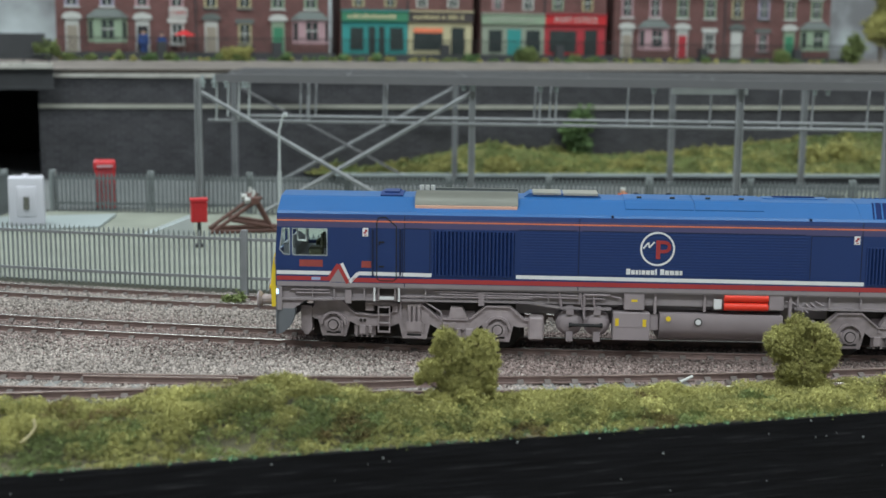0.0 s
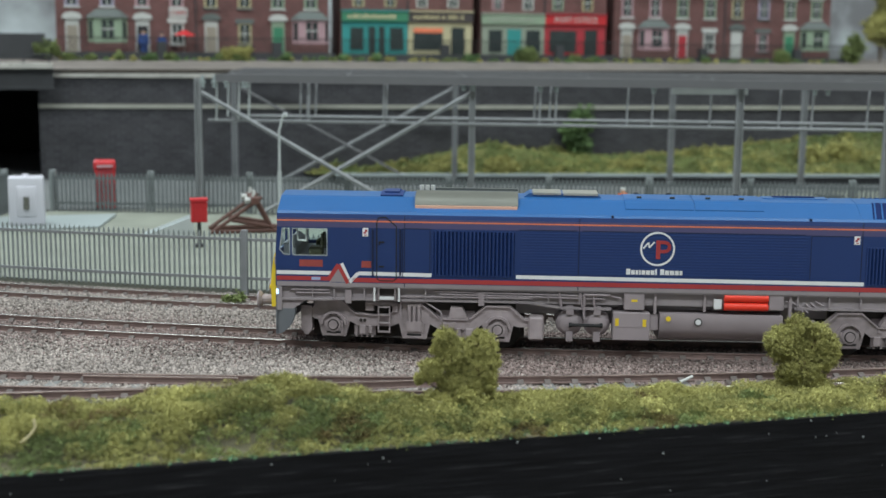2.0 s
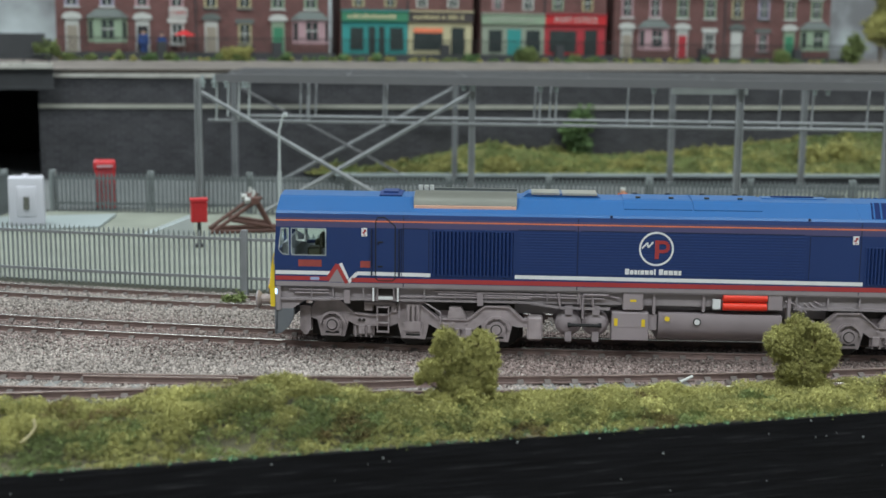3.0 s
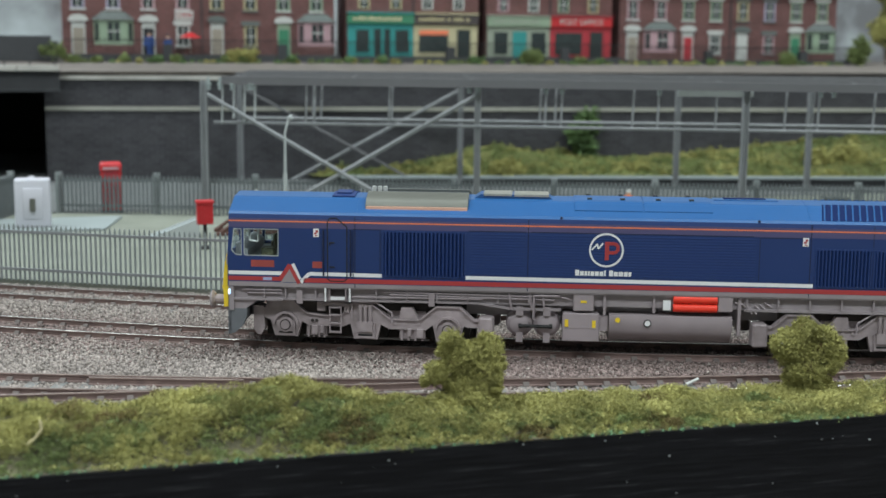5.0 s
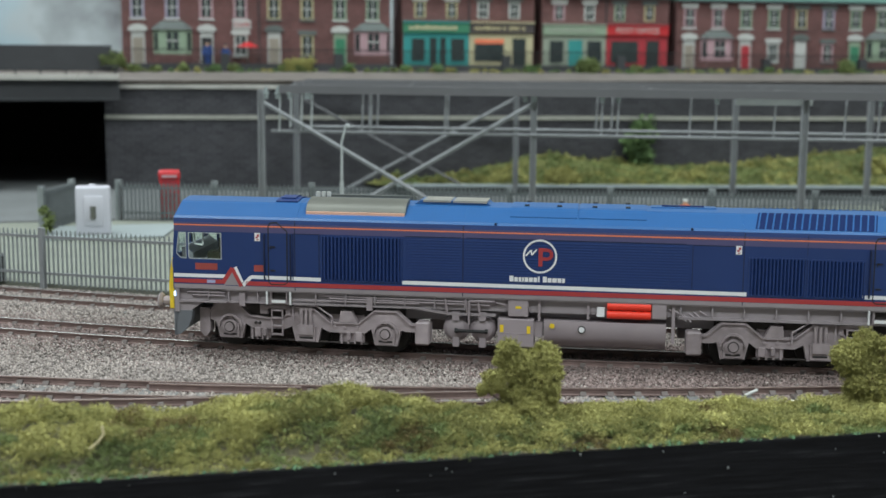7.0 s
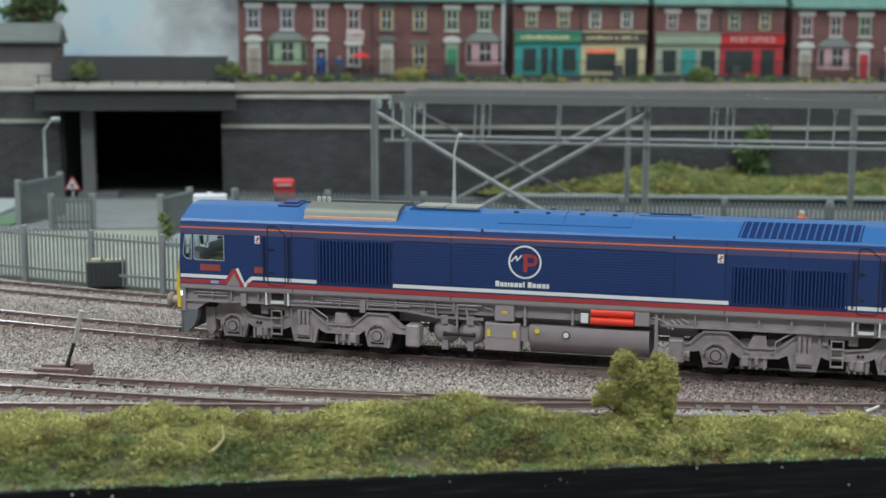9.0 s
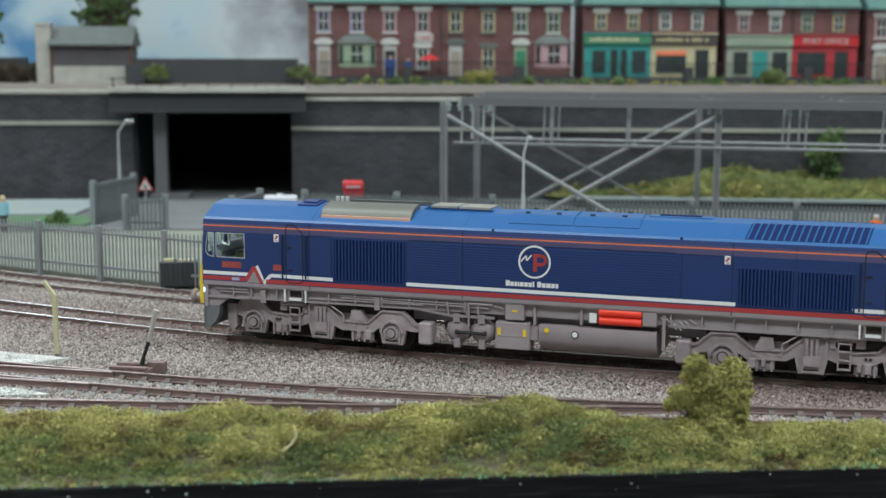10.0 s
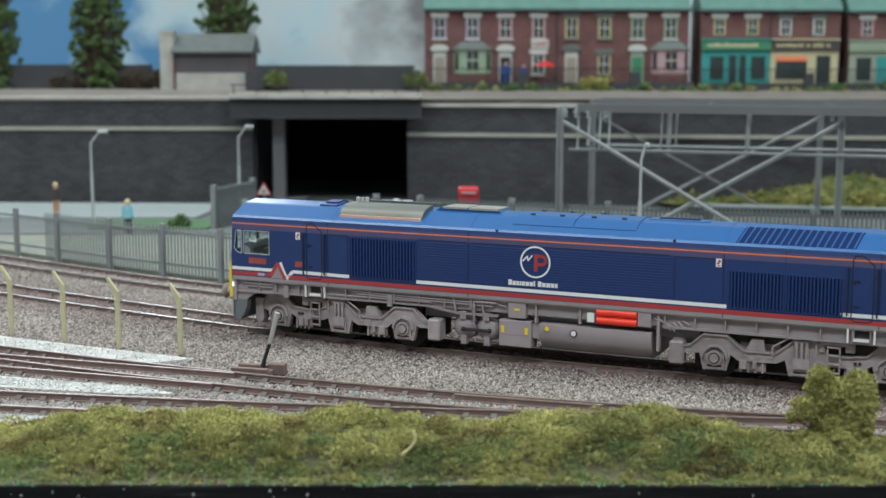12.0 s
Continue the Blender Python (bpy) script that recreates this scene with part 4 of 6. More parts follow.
    for k, w in enumerate((1.35, 1.2, 0.9, 0.55, 1.2, 1.25, 1.2, 0.55, 0, 1.3, 1.3, 1.5, 1.2, 0.9)):
        if w:
            top = 29.2 if k in (0, 7, 9) else 28.75
            plates(bm, [(x, x + w, 27.3, top)], s, 17.5, 0.16)
        x += (w + 0.26) if w else 0.8
    part("lettering_bar", bm, MAT["white"], th, "row of white lettering bars")


def underframe(th):
    boxes("frame", [(-113, 113, -15.6, 15.6, 16.6, 21.6), (-113, 113, -17.2, 17.2, 20.9, 21.5), (-120, 120, -10, 10, 12, 17)], MAT["sole"], th)
    for s in (-1, 1):
        lo, hi = sorted((s * 15.4, s * 16.6))
        boxes("side_rail", [(-113, -48, lo, hi, 16.6, 17.3)], MAT["sole"], th)
        boxes("side_rail", [(40, 113, lo, hi, 16.2, 17.0)], MAT["sole"], th)
        bm = bmesh.new()
        prism(bm, [(-48, 16.6), (-48, 17.3), (-36, 15.7), (-20, 15.7), (-20, 14.9), (-36, 14.9)], lo, hi)
        part("side_rail", bm, MAT["sole"], th)
        for k in range(-11, 12):
            x = k * 10.2
            if not (-22 < x < 38):
                boxes("rib", [(x - 0.25, x + 0.25, *sorted((s * 15.5, s * 16.8)), 16.8, 21.0)], MAT["sole"], th)
    def pipe(p, q, r):
        bm = bmesh.new()
        tube(bm, p, q, r, 6)
        part("pipe", bm, MAT["tank"], th)
    for s in (-1, 1):
        for z, x0, x1 in ((20.1, -79, -24), (19.2, -77, -22), (18.2, -90, -46), (19.6, -20, -17)):
            pipe((x0, s * 16.4, z), (x1, s * 16.4, z + (0.15 if x0 < -80 else -0.6)), 0.28)
        for x in (-37.2, -30.3, -26.2):
            pipe((x, s * 16.6, 20.6), (x + 0.8, s * 16.4, 15.0), 0.4)
        pipe((-29.0, s * 16.9, 12.0), (-29.0, s * 16.9, 20.0), 0.42)
        pipe((-29.0, s * 16.9, 20.0), (-20.5, s * 16.6, 20.0), 0.42)
    for s in (-1, 1):
        for x in (-63, -107.4):
            bm = bmesh.new()
            plates(bm, [(x - 1, x + 1, 15.6, 20.2)], s, 16.6, 0.4)
            part("clip_bracket", bm, MAT["tank"], th)
    for s in (-1, 1):
        for x in (-33.6, -24.6):
            bm = bmesh.new()
            r = [(4.6, 0), (4.6, 12.8), (4.3, 14.2), (3.2, 15.4), (1.6, 16.1)]
            for (ra, ya), (rb, yb) in zip(r, r[1:]):
                tube(bm, (x, s * ya, 10.0), (x, s * yb, 10.0), ra, 20, rb)
            t = part("air_tank", bm, MAT["tank"], th, "domed grey air reservoir", True)
            boxes("tank_foot", [(x - 1.1, x + 1.1, *sorted((s * 13.5, s * 15.8)), 4.0, 7.2)], MAT["tank"], t)
            boxes("tank_clamp", [(x - 1.2, x + 1.2, *sorted((s * 14.5, s * 16.5)), 13.2, 16.0)], MAT["tank"], t)
        bm = bmesh.new()
        tube(bm, (-33.2, s * 16.6, 9.7), (-23.2, s * 16.6, 9.6), 0.55, 8)
        for x in (-33.4, -23.2):
            tube(bm, (x - 0.5, s * 16.6, 9.7), (x + 0.5, s * 16.6, 9.7), 0.8, 8)
        part("hose", bm, MAT["black"], th, "black rubber hose")
        bm = bmesh.new()
        box(bm, -19.4, -7.2, *sorted((s * 10, s * 16.8)), 4.8, 14.4)
        bevelled(bm, 0.3, 1)
        box(bm, -18.6, -8.0, *sorted((s * 16, s * 16.95)), 9.4, 9.6)
        box(bm, -7.4, -4.4, *sorted((s * 10, s * 15.6)), 8.4, 13.4)
        bxo = part("battery_box", bm, MAT["tank"], th)
        bm = bmesh.new()
        plates(bm, [(-18.6, -17.4, 9.8, 12.3), (-9.6, -8.4, 9.6, 12.1)], s, 16.8, 0.12)
        part("yellow_label", bm, MAT["yellow"], bxo)
        bm = bmesh.new()
        box(bm, -15.9, -9.2, *sorted((s * 12, s * 17.0)), 15.2, 21.2)
        bevelled(bm, 0.25, 1)
        eb = part("relay_box", bm, MAT["tank"], th)
        bm = bmesh.new()
        plates(bm, [(-13.5, -11.5, 18.0, 18.8)], s, 17.0, 0.08)
        part("yellow_label", bm, MAT["yellow"], eb)
        for x, w, z in ((-6.0, 0.8, 14), (10.2, 0.8, 15), (38, 1.0, 8)):
            boxes("bracket", [(x, x + w, *sorted((s * 14, s * 16.5)), z, 21)], MAT["tank"], th)
        bm = bmesh.new()
        plates(bm, [(13.5, 16.0, 16.2, 19.4)], s, 16.6, 0.5)
        part("data_panel", bm, MAT["white"], th, "small white data panel")
        for z in (19.85, 16.95):
            bm = bmesh.new()
            tube(bm, (16.8, s * 16.3, z), (31.2, s * 16.3, z), 1.42, 16)
            bevelled(bm, 0.2, 1)
            part("fire_bottle", bm, MAT["cyl"], th, "bright red fire bottle", True)
        boxes("bottle_clamp", [(23.4, 25.0, *sorted((s * 15, s * 16.9)), 17.8, 18.9)], MAT["cyl"], th)
        bm = bmesh.new()
        box(bm, 31.4, 36.2, *sorted((s * 12, s * 17.1)), 16.0, 21.2)
        bevelled(bm, 0.2, 1)
        part("junction_box", bm, MAT["tank"], th)
        bm = bmesh.new()
        rng = random.Random(8)
        for k in range(7):
            x = 37 + k * 1.6
            tube(bm, (x, s * 15.8, 19.5 - rng.random() * 2), (x + 2.4, s * 16.3, 14.5 + rng.random() * 4), 0.3, 6)
        part("cable", bm, MAT["tank"], th)
    bm = bmesh.new()
    prof = [(-16.6, 14.2), (16.6, 14.2), (16.9, 12.5), (16.4, 9.0), (14.6, 6.0), (11.5, 4.3), (-11.5, 4.3), (-14.6, 6.0), (-16.4, 9.0), (-16.9, 12.5)]
    prism(bm, prof, -4.0, 36.2, "x")
    ft = part("fuel_tank", bm, MAT["tank"], th, "long rounded grey fuel tank", True)
    for s in (-1, 1):
        bm = bmesh.new()
        disc(bm, 8.6, 11.6, 1.3, s * 16.4, s * 17.1)
        fc = part("filler_cap", bm, MAT["black"], ft)
        bm = bmesh.new()
        disc(bm, 8.6, 11.6, 0.95, s * 17.0, s * 17.2)
        part("gauge_face", bm, MAT["white"], fc)
        bm = bmesh.new()
        plates(bm, [(-2.6, 0.2, 11.2, 13.8)], s, 16.7, 0.2)
        part("label_plate", bm, MAT["bogie"], ft)
        bm = bmesh.new()
        disc(bm, -1.2, 12.5, 0.85, s * 16.8, s * 17.1)
        part("yellow_label", bm, MAT["yellow"], ft)


AXLES = (-27.4, 0.0, 28.0)


def bogie(th, cx, e):
    """A three-axle bogie; e mirrors it for the rear."""
    def X(x):
        return -e * x
    side = [(-35.1, 12.6), (-32.6, 15.9), (-24.6, 15.9), (-20.2, 12.0), (-14.0, 11.4), (-8.5, 11.4), (-5.0, 15.7), (2.4, 15.7), (8.4, 10.9), (18.4, 10.9), (24.0, 15.6), (32.0, 15.6), (36.7, 11.4), (42.5, 11.4), (42.5, 8.6),
            (34.8, 8.6), (33.2, 9.0), (31.9, 3.4), (24.1, 3.4), (22.8, 9.0), (20.5, 7.2), (8.0, 7.2), (5.2, 8.6), (4.0, 3.4), (-4.0, 3.4), (-5.2, 8.6), (-8.0, 7.4), (-19.5, 7.4), (-22.0, 8.8), (-23.4, 3.5), (-31.4, 3.5), (-32.8, 9.0), (-35.1, 9.8)]
    bm = bmesh.new()
    for s in (-1, 1):
        lo, hi = sorted((s * 12.6, s * 14.6))
        prism(bm, [(X(x), z) for x, z in side], lo, hi)
    box(bm, -20, 20, -12, 12, 9, 13)
    # motor block is coloured dark: it puts shade into the wheel gaps
    gr = boxes("motor_block", [(cx - 36, cx + 36, -6.6, 6.6, 2.6, 12.0), (cx - 33, cx + 33, -12.4, 12.4, 10.2, 15.5)], MAT["grime_shade"], th, "traction motor block, shade put into its dark colour")
    fr = part("bogie", bm, MAT["bogie"], th, "weathered grey three-axle bogie", m=pose(cx / 1000, 0, 0))
    for s in (-1, 1):
        bm = bmesh.new()
        # flange lip along the upper edge
        up = side[:14]
        for (x0, z0), (x1, z1) in zip(up, up[1:]):
            d = math.hypot(x1 - x0, z1 - z0)
            nx, nz = (z1 - z0) / d * 0.5, -(x1 - x0) / d * 0.5
            prism(bm, [(X(x0), z0), (X(x1), z1), (X(x1 + nx), z1 + nz), (X(x0 + nx), z0 + nz)], *sorted((s * 14.3, s * 15.3)))
        part("frame_lip", bm, MAT["bogie"], fr)
        bm = bmesh.new()
        prism(bm, [(X(-38.6), 13.8), (X(-34.9), 13.8), (X(-34.9), 5.6), (X(-36.2), 3.8), (X(-37.2), 3.8), (X(-38.6), 5.6)], *sorted((s * 11, s * 15.0)))
        part("end_box", bm, MAT["bogie"], fr)
        bm = bmesh.new()
        box(bm, *sorted((X(38.2), X(43.2))), *sorted((s * 10, s * 15.6)), 4.4, 12.4)
        bevelled(bm, 0.6, 1)
        part("sand_box", bm, MAT["bogie"], fr)
        for ax in AXLES:
            bm = bmesh.new()
            prism(bm, [(X(ax - 3.3), 9.0), (X(ax + 3.3), 9.0), (X(ax + 3.1), 3.9), (X(ax - 3.1), 3.9)], *sorted((s * 14.5, s * 15.3)))
            if ax == 0.0:
                box(bm, *sorted((X(-2.6), X(2.6))), *sorted((s * 14.4, s * 15.9)), 6.2, 9.6)
                for q in (-1.6, 0.0, 1.6):
                    tube(bm, (X(q), s * 15.3, 9.4), (X(q), s * 15.3, 15.2), 0.55, 8)
                box(bm, *sorted((X(-2.4), X(2.4))), *sorted((s * 14.4, s * 15.6)), 14.6, 15.6)
            else:
                disc(bm, X(ax), 7.7, 2.55, s * 14.5, s * 16.0, 18)
                disc(bm, X(ax), 7.7, 1.5, s * 16.0, s * 16.6, 18)
            ab = part("axle_box", bm, MAT["bogie"], fr)
            # slots and cap grooves are raised pieces; dark colour stands for their depth
            bm = bmesh.new()
            box(bm, *sorted((X(ax - 2.4), X(ax + 2.4))), *sorted((s * 14.8, s * 15.42)), 4.7, 5.3)
            part("slot", bm, MAT["black"], ab)
            if ax:
                bm = bmesh.new()
                disc(bm, X(ax), 7.7, 1.9, s * 15.9, s * 16.12, 18)
                part("cap_groove", bm, MAT["grime_shade"], ab)
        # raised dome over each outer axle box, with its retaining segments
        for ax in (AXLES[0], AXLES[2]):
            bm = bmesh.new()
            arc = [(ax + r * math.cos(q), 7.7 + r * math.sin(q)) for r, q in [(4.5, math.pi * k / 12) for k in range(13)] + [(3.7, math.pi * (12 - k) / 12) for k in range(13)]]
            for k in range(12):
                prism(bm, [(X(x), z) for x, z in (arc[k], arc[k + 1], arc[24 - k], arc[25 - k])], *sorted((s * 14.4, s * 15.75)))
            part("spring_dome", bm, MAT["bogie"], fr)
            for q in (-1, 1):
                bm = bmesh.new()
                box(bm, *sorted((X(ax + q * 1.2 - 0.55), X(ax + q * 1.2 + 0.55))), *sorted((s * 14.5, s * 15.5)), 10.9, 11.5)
                part("spring_slot", bm, MAT["grime_shade"], fr)
        # brake cylinder, linkage and pipe run over the middle axle
        bm = bmesh.new()
        tube(bm, (X(-16), s * 14.9, 15.4), (X(-6.5), s * 14.9, 15.2), 0.85, 10)
        part("damper", bm, MAT["bogie"], fr)
        bm = bmesh.new()
        box(bm, *sorted((X(-16.6), X(-13.6))), *sorted((s * 13.4, s * 15.3)), 12.6, 16.0)
        box(bm, *sorted((X(-7.4), X(-5.6))), *sorted((s * 13.4, s * 15.3)), 12.2, 15.8)
        bevelled(bm, 0.25, 1)
        part("damper_mount", bm, MAT["bogie"], fr)
        bm = bmesh.new()
        path = [(-4.6, 10.6), (-4.6, 15.4), (-3.9, 16.2), (3.9, 16.2), (9.2, 12.9), (9.2, 9.4)]
        for (x0, z0), (x1, z1) in zip(path, path[1:]):
            tube(bm, (X(x0), s * 15.5, z0), (X(x1), s * 15.5, z1), 0.3, 6)
        part("brake_pipe", bm, MAT["tank"], fr)
        for x0, x1 in ((-20.6, -13.4), (11.4, 20.2)):
            bm = bmesh.new()
            box(bm, *sorted((X(x0), X(x1))), *sorted((s * 12.8, s * 13.6)), 3.8, 7.4)
            for k in range(4):
                x = x0 + 0.9 + k * (x1 - x0 - 1.8) / 3
                box(bm, *sorted((X(x - 0.35), X(x + 0.35))), *sorted((s * 13.5, s * 14.3)), 3.4, 7.4)
            part("brake_rigging", bm, MAT["bogie"], fr)
        bm = bmesh.new()
        tube(bm, (X(-21.5), s * 13.8, 3.6), (X(21.5), s * 13.8, 3.6), 0.35, 6)
        part("brake_rod", bm, MAT["grime_shade"], fr)
        bm = bmesh.new()
        prism(bm, [(X(11.6), 11.0), (X(12.2), 14.8), (X(16.0), 14.8), (X(18.0), 11.0)], *sorted((s * 12.5, s * 15.2)))
        part("damper_bracket", bm, MAT["bogie"], fr)
        for x in (-18.2, -16.8, 10.0, 13.5, 18.0):
            bm = bmesh.new()
            disc(bm, X(x), 9.3, 0.55, s * 14.5, s * 15.05, 10)
            part("bolt", bm, MAT["grime_shade"] if x < 0 else MAT["bogie"], fr)
        for x0, x1, z0, z1 in ((17.4, 19.8, 4.4, 7.6), (-18.6, -16.4, 4.4, 7.6), (-15.6, -14.2, 4.8, 7.6), (14.2, 15.6, 4.8, 7.6)):
            boxes("brake_shoe", [(*sorted((X(x0), X(x1))), *sorted((s * 13.4, s * 15.0)), z0, z1)], MAT["bogie"], fr, bevel=0.2)
        bm = bmesh.new()
        for x in (-12.0, -8.2):
            box(bm, *sorted((X(x - 0.22), X(x + 0.22))), *sorted((s * 15.6, s * 16.2)), 5.4, 14.6)
        for z in (5.6, 8.6, 11.4, 14.1):
            box(bm, *sorted((X(-11.9), X(-8.3))), *sorted((s * 15.0, s * 16.6)), z, z + 0.4)
        part("ladder_step", bm, MAT["bogie"], fr, "pale grey ladder steps")
    sets = []
    for ax in AXLES:
        bm = bmesh.new()
        for s in (-1, 1):
            disc(bm, 0, 0, 7.0, s * 7.4, s * 9.6, 32)
            disc(bm, 0, 0, 7.7, s * 6.9, s * 7.4, 32)
            disc(bm, 0, 0, 2.2, s * 9.4, s * 10.6, 12)
            for k in range(6):
                an = k * math.tau / 6
                disc(bm, 4.3 * math.cos(an), 4.3 * math.sin(an), 0.7, s * 9.5, s * 9.8, 8)
        disc(bm, 0, 0, 1.2, -8, 8, 10)
        ws = part("wheelset", bm, MAT["wheel"], fr, "dark steel wheels on an axle", True, pose(X(ax) / 1000, 0, 0.007))
        sets.append(ws)
    return fr, sets


def roof_things(th):
    bm = bmesh.new()
    roof_panel(bm, -97.6, -90.0, -7.2, 7.2, 0.5)
    roof_panel(bm, -96.4, -91.4, -4.2, 4.2, 1.0)
    part("horn_cover", bm, MAT["blue"], th, "dark blue horn cover on the roof")
    for x0, x1, h in ((-88.9, -88.3, 0.12), (-86.9, -86.5, 0.12), (-31.5, -31.1, 0.1), (60.0, 60.5, 0.14), (109.3, 109.7, 0.14)):
        bm = bmesh.new()
        roof_panel(bm, x0, x1, -17.3, 17.3, h, n=40)
        part("roof_seam", bm, MAT["roofblue"], th)
    # curved silencer cover with its copper-coloured lower edge
    for s in (-1, 1):
        bm = bmesh.new()
        arc = [(-13.6, 47.2), (-13.4, 48.6), (-12.4, 50.0), (-10.6, 51.2), (-8, 52.0), (-5, 52.5), (-3.5, 52.5), (-3.5, 48), (-9, 47)]
        prism(bm, [(y * -s, z) for y, z in arc], -85.6, -51.4, "x")
        c = part("silencer_cover", bm, MAT["silver"], th, "curved dull silver roof cover", True)
        bm = bmesh.new()
        prism(bm, [(y * -s, z) for y, z in [(-14.1, 47.2), (-13.9, 48.4), (-13.3, 48.6), (-13.2, 47.2)]], -85.4, -51.6, "x")
        part("cover_edge", bm, MAT["copper"], c, "coppery lower edge")
    bm = bmesh.new()
    for k in range(3):
        tube(bm, (-84 + k * 1.9, -1.5, 52), (-84 + k * 1.9, -1.5, 54.0), 0.75, 8)
    part("roof_fitting", bm, MAT["winwhite"], th)
    bm = bmesh.new()
    prism(bm, [(-50.0, 50.6), (-47.5, 52.2), (-25.0, 52.1), (-23.0, 50.6)], -5.0, 5.0)
    g = part("roof_vent", bm, MAT["roofblue"], th)
    bm = bmesh.new()
    box(bm, -46.5, -37, -5.4, 5.4, 51.7, 52.4)
    box(bm, -36.2, -24.6, -5.4, 5.4, 51.6, 52.3)
    part("vent_mesh", bm, MAT["alu"], g, "pale silver mesh vent")
    for x0, x1 in ((-16.0, 6.2), (6.8, 29.0)):
        bm = bmesh.new()
        roof_panel(bm, x0, x1, -13.0, 13.0, 0.32, n=16)
        h = part("roof_hatch", bm, MAT["roofblue"], th)
        bm = bmesh.new()
        for x in (x0 + 5, x0 + 16):
            for y in (-5.5, 5.5):
                tube(bm, (x - 0.8, y, roof_z(y) + 0.5), (x + 0.8, y, roof_z(y) + 0.5), 0.45, 6)
        part("lifting_eye", bm, MAT["black"], h)
    bm = bmesh.new()
    box(bm, 30.5, 52, -2.6, 2.6, 50.9, 51.5)
    bevelled(bm, 0.2, 1)
    h = part("roof_hatch", bm, MAT["roofblue"], th)
    boxes("hatch_slot", [(34, 48, -1.4, 1.4, 51.4, 51.75)], MAT["groove"], h)
    bm = bmesh.new()
    for x in (-20.5, 43.5):
        for s in (-1, 1):
            disc(bm, x, 46.2, 0.45, s * 16.0, s * 17.2, 8)
    part("roof_bolt", bm, MAT["blue_dark"], th)
    for s in (-1, 1):
        bm = bmesh.new()
        roof_panel(bm, 63.6, 101.6, s * -16.0, s * -6.0, 0.06, (1.8, 1.8), 8)
        r = part("radiator_grille", bm, MAT["groove"], th, "navy radiator grille with pale slats")
        for k in range(17):
            bm = bmesh.new()
            x = 64.2 + k * 2.28
            roof_panel(bm, x, x + 0.5, s * -16.05, s * -5.9, 0.30, (1.8, 1.8), 8)
            part("radiator_bar", bm, MAT["roofblue"], r)


def locomotive():
    th = thing("locomotive", "blue six-axle diesel locomotive with grey underframe and red and white lines", "locomotive")
    bm = bmesh.new()
    pr = [(y, z) for y, z in ROOF] + [(-y, z) for y, z in ROOF[-2::-1]]
    prism(bm, [(17.4, 21.4)] + pr + [(-17.4, 21.4)], -113, 113, "x")
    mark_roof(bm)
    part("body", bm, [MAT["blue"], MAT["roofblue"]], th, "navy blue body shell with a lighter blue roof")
    for e in (-1, 1):
        cab_end(th, e)
    for s in (-1, 1):
        body_side(th, s)
    underframe(th)
    roof_things(th)
    f, fw = bogie(th, -84.5, -1)
    r, rw = bogie(th, 85.0, 1)
    return th, (f, r), (fw, rw)


LOCO, BOGIES, WHEELSETS = locomotive()


# ---- background structure ----
def wall_run(name, p, q, z0, z1, line_z, label):
    """A retaining wall between two board points, with a string course and coping stones."""
    (a0, b0), (a1, b1) = p, q
    d = math.hypot(a1 - a0, b1 - b0)
    m = on_board(a0, b0, 0, math.degrees(math.atan2(b1 - b0, a1 - a0)))
    w = thing(name, label, "wall", m, kind="structure")
    boxes("wall_face", [(0, d, 0, 9, z0, z1)], MAT["wallbrick"], w)
    boxes("string_course", [(0, d, -1.2, 0.2, line_z - 1.6, line_z + 1.2)], MAT["pale_line"], w)
    n = int(d / 42)
    bm = bmesh.new()
    box(bm, 0.15, 41.8, -1.8, 12, z1, z1 + 2.6)
    me = mesh_of(bm, "coping", MAT["cope"])
    for k in range(n):
        ob = new("coping_stone", me)
        ob.parent = w
        ob.matrix_basis = pose(k * 0.042, 0, 0)
    return w


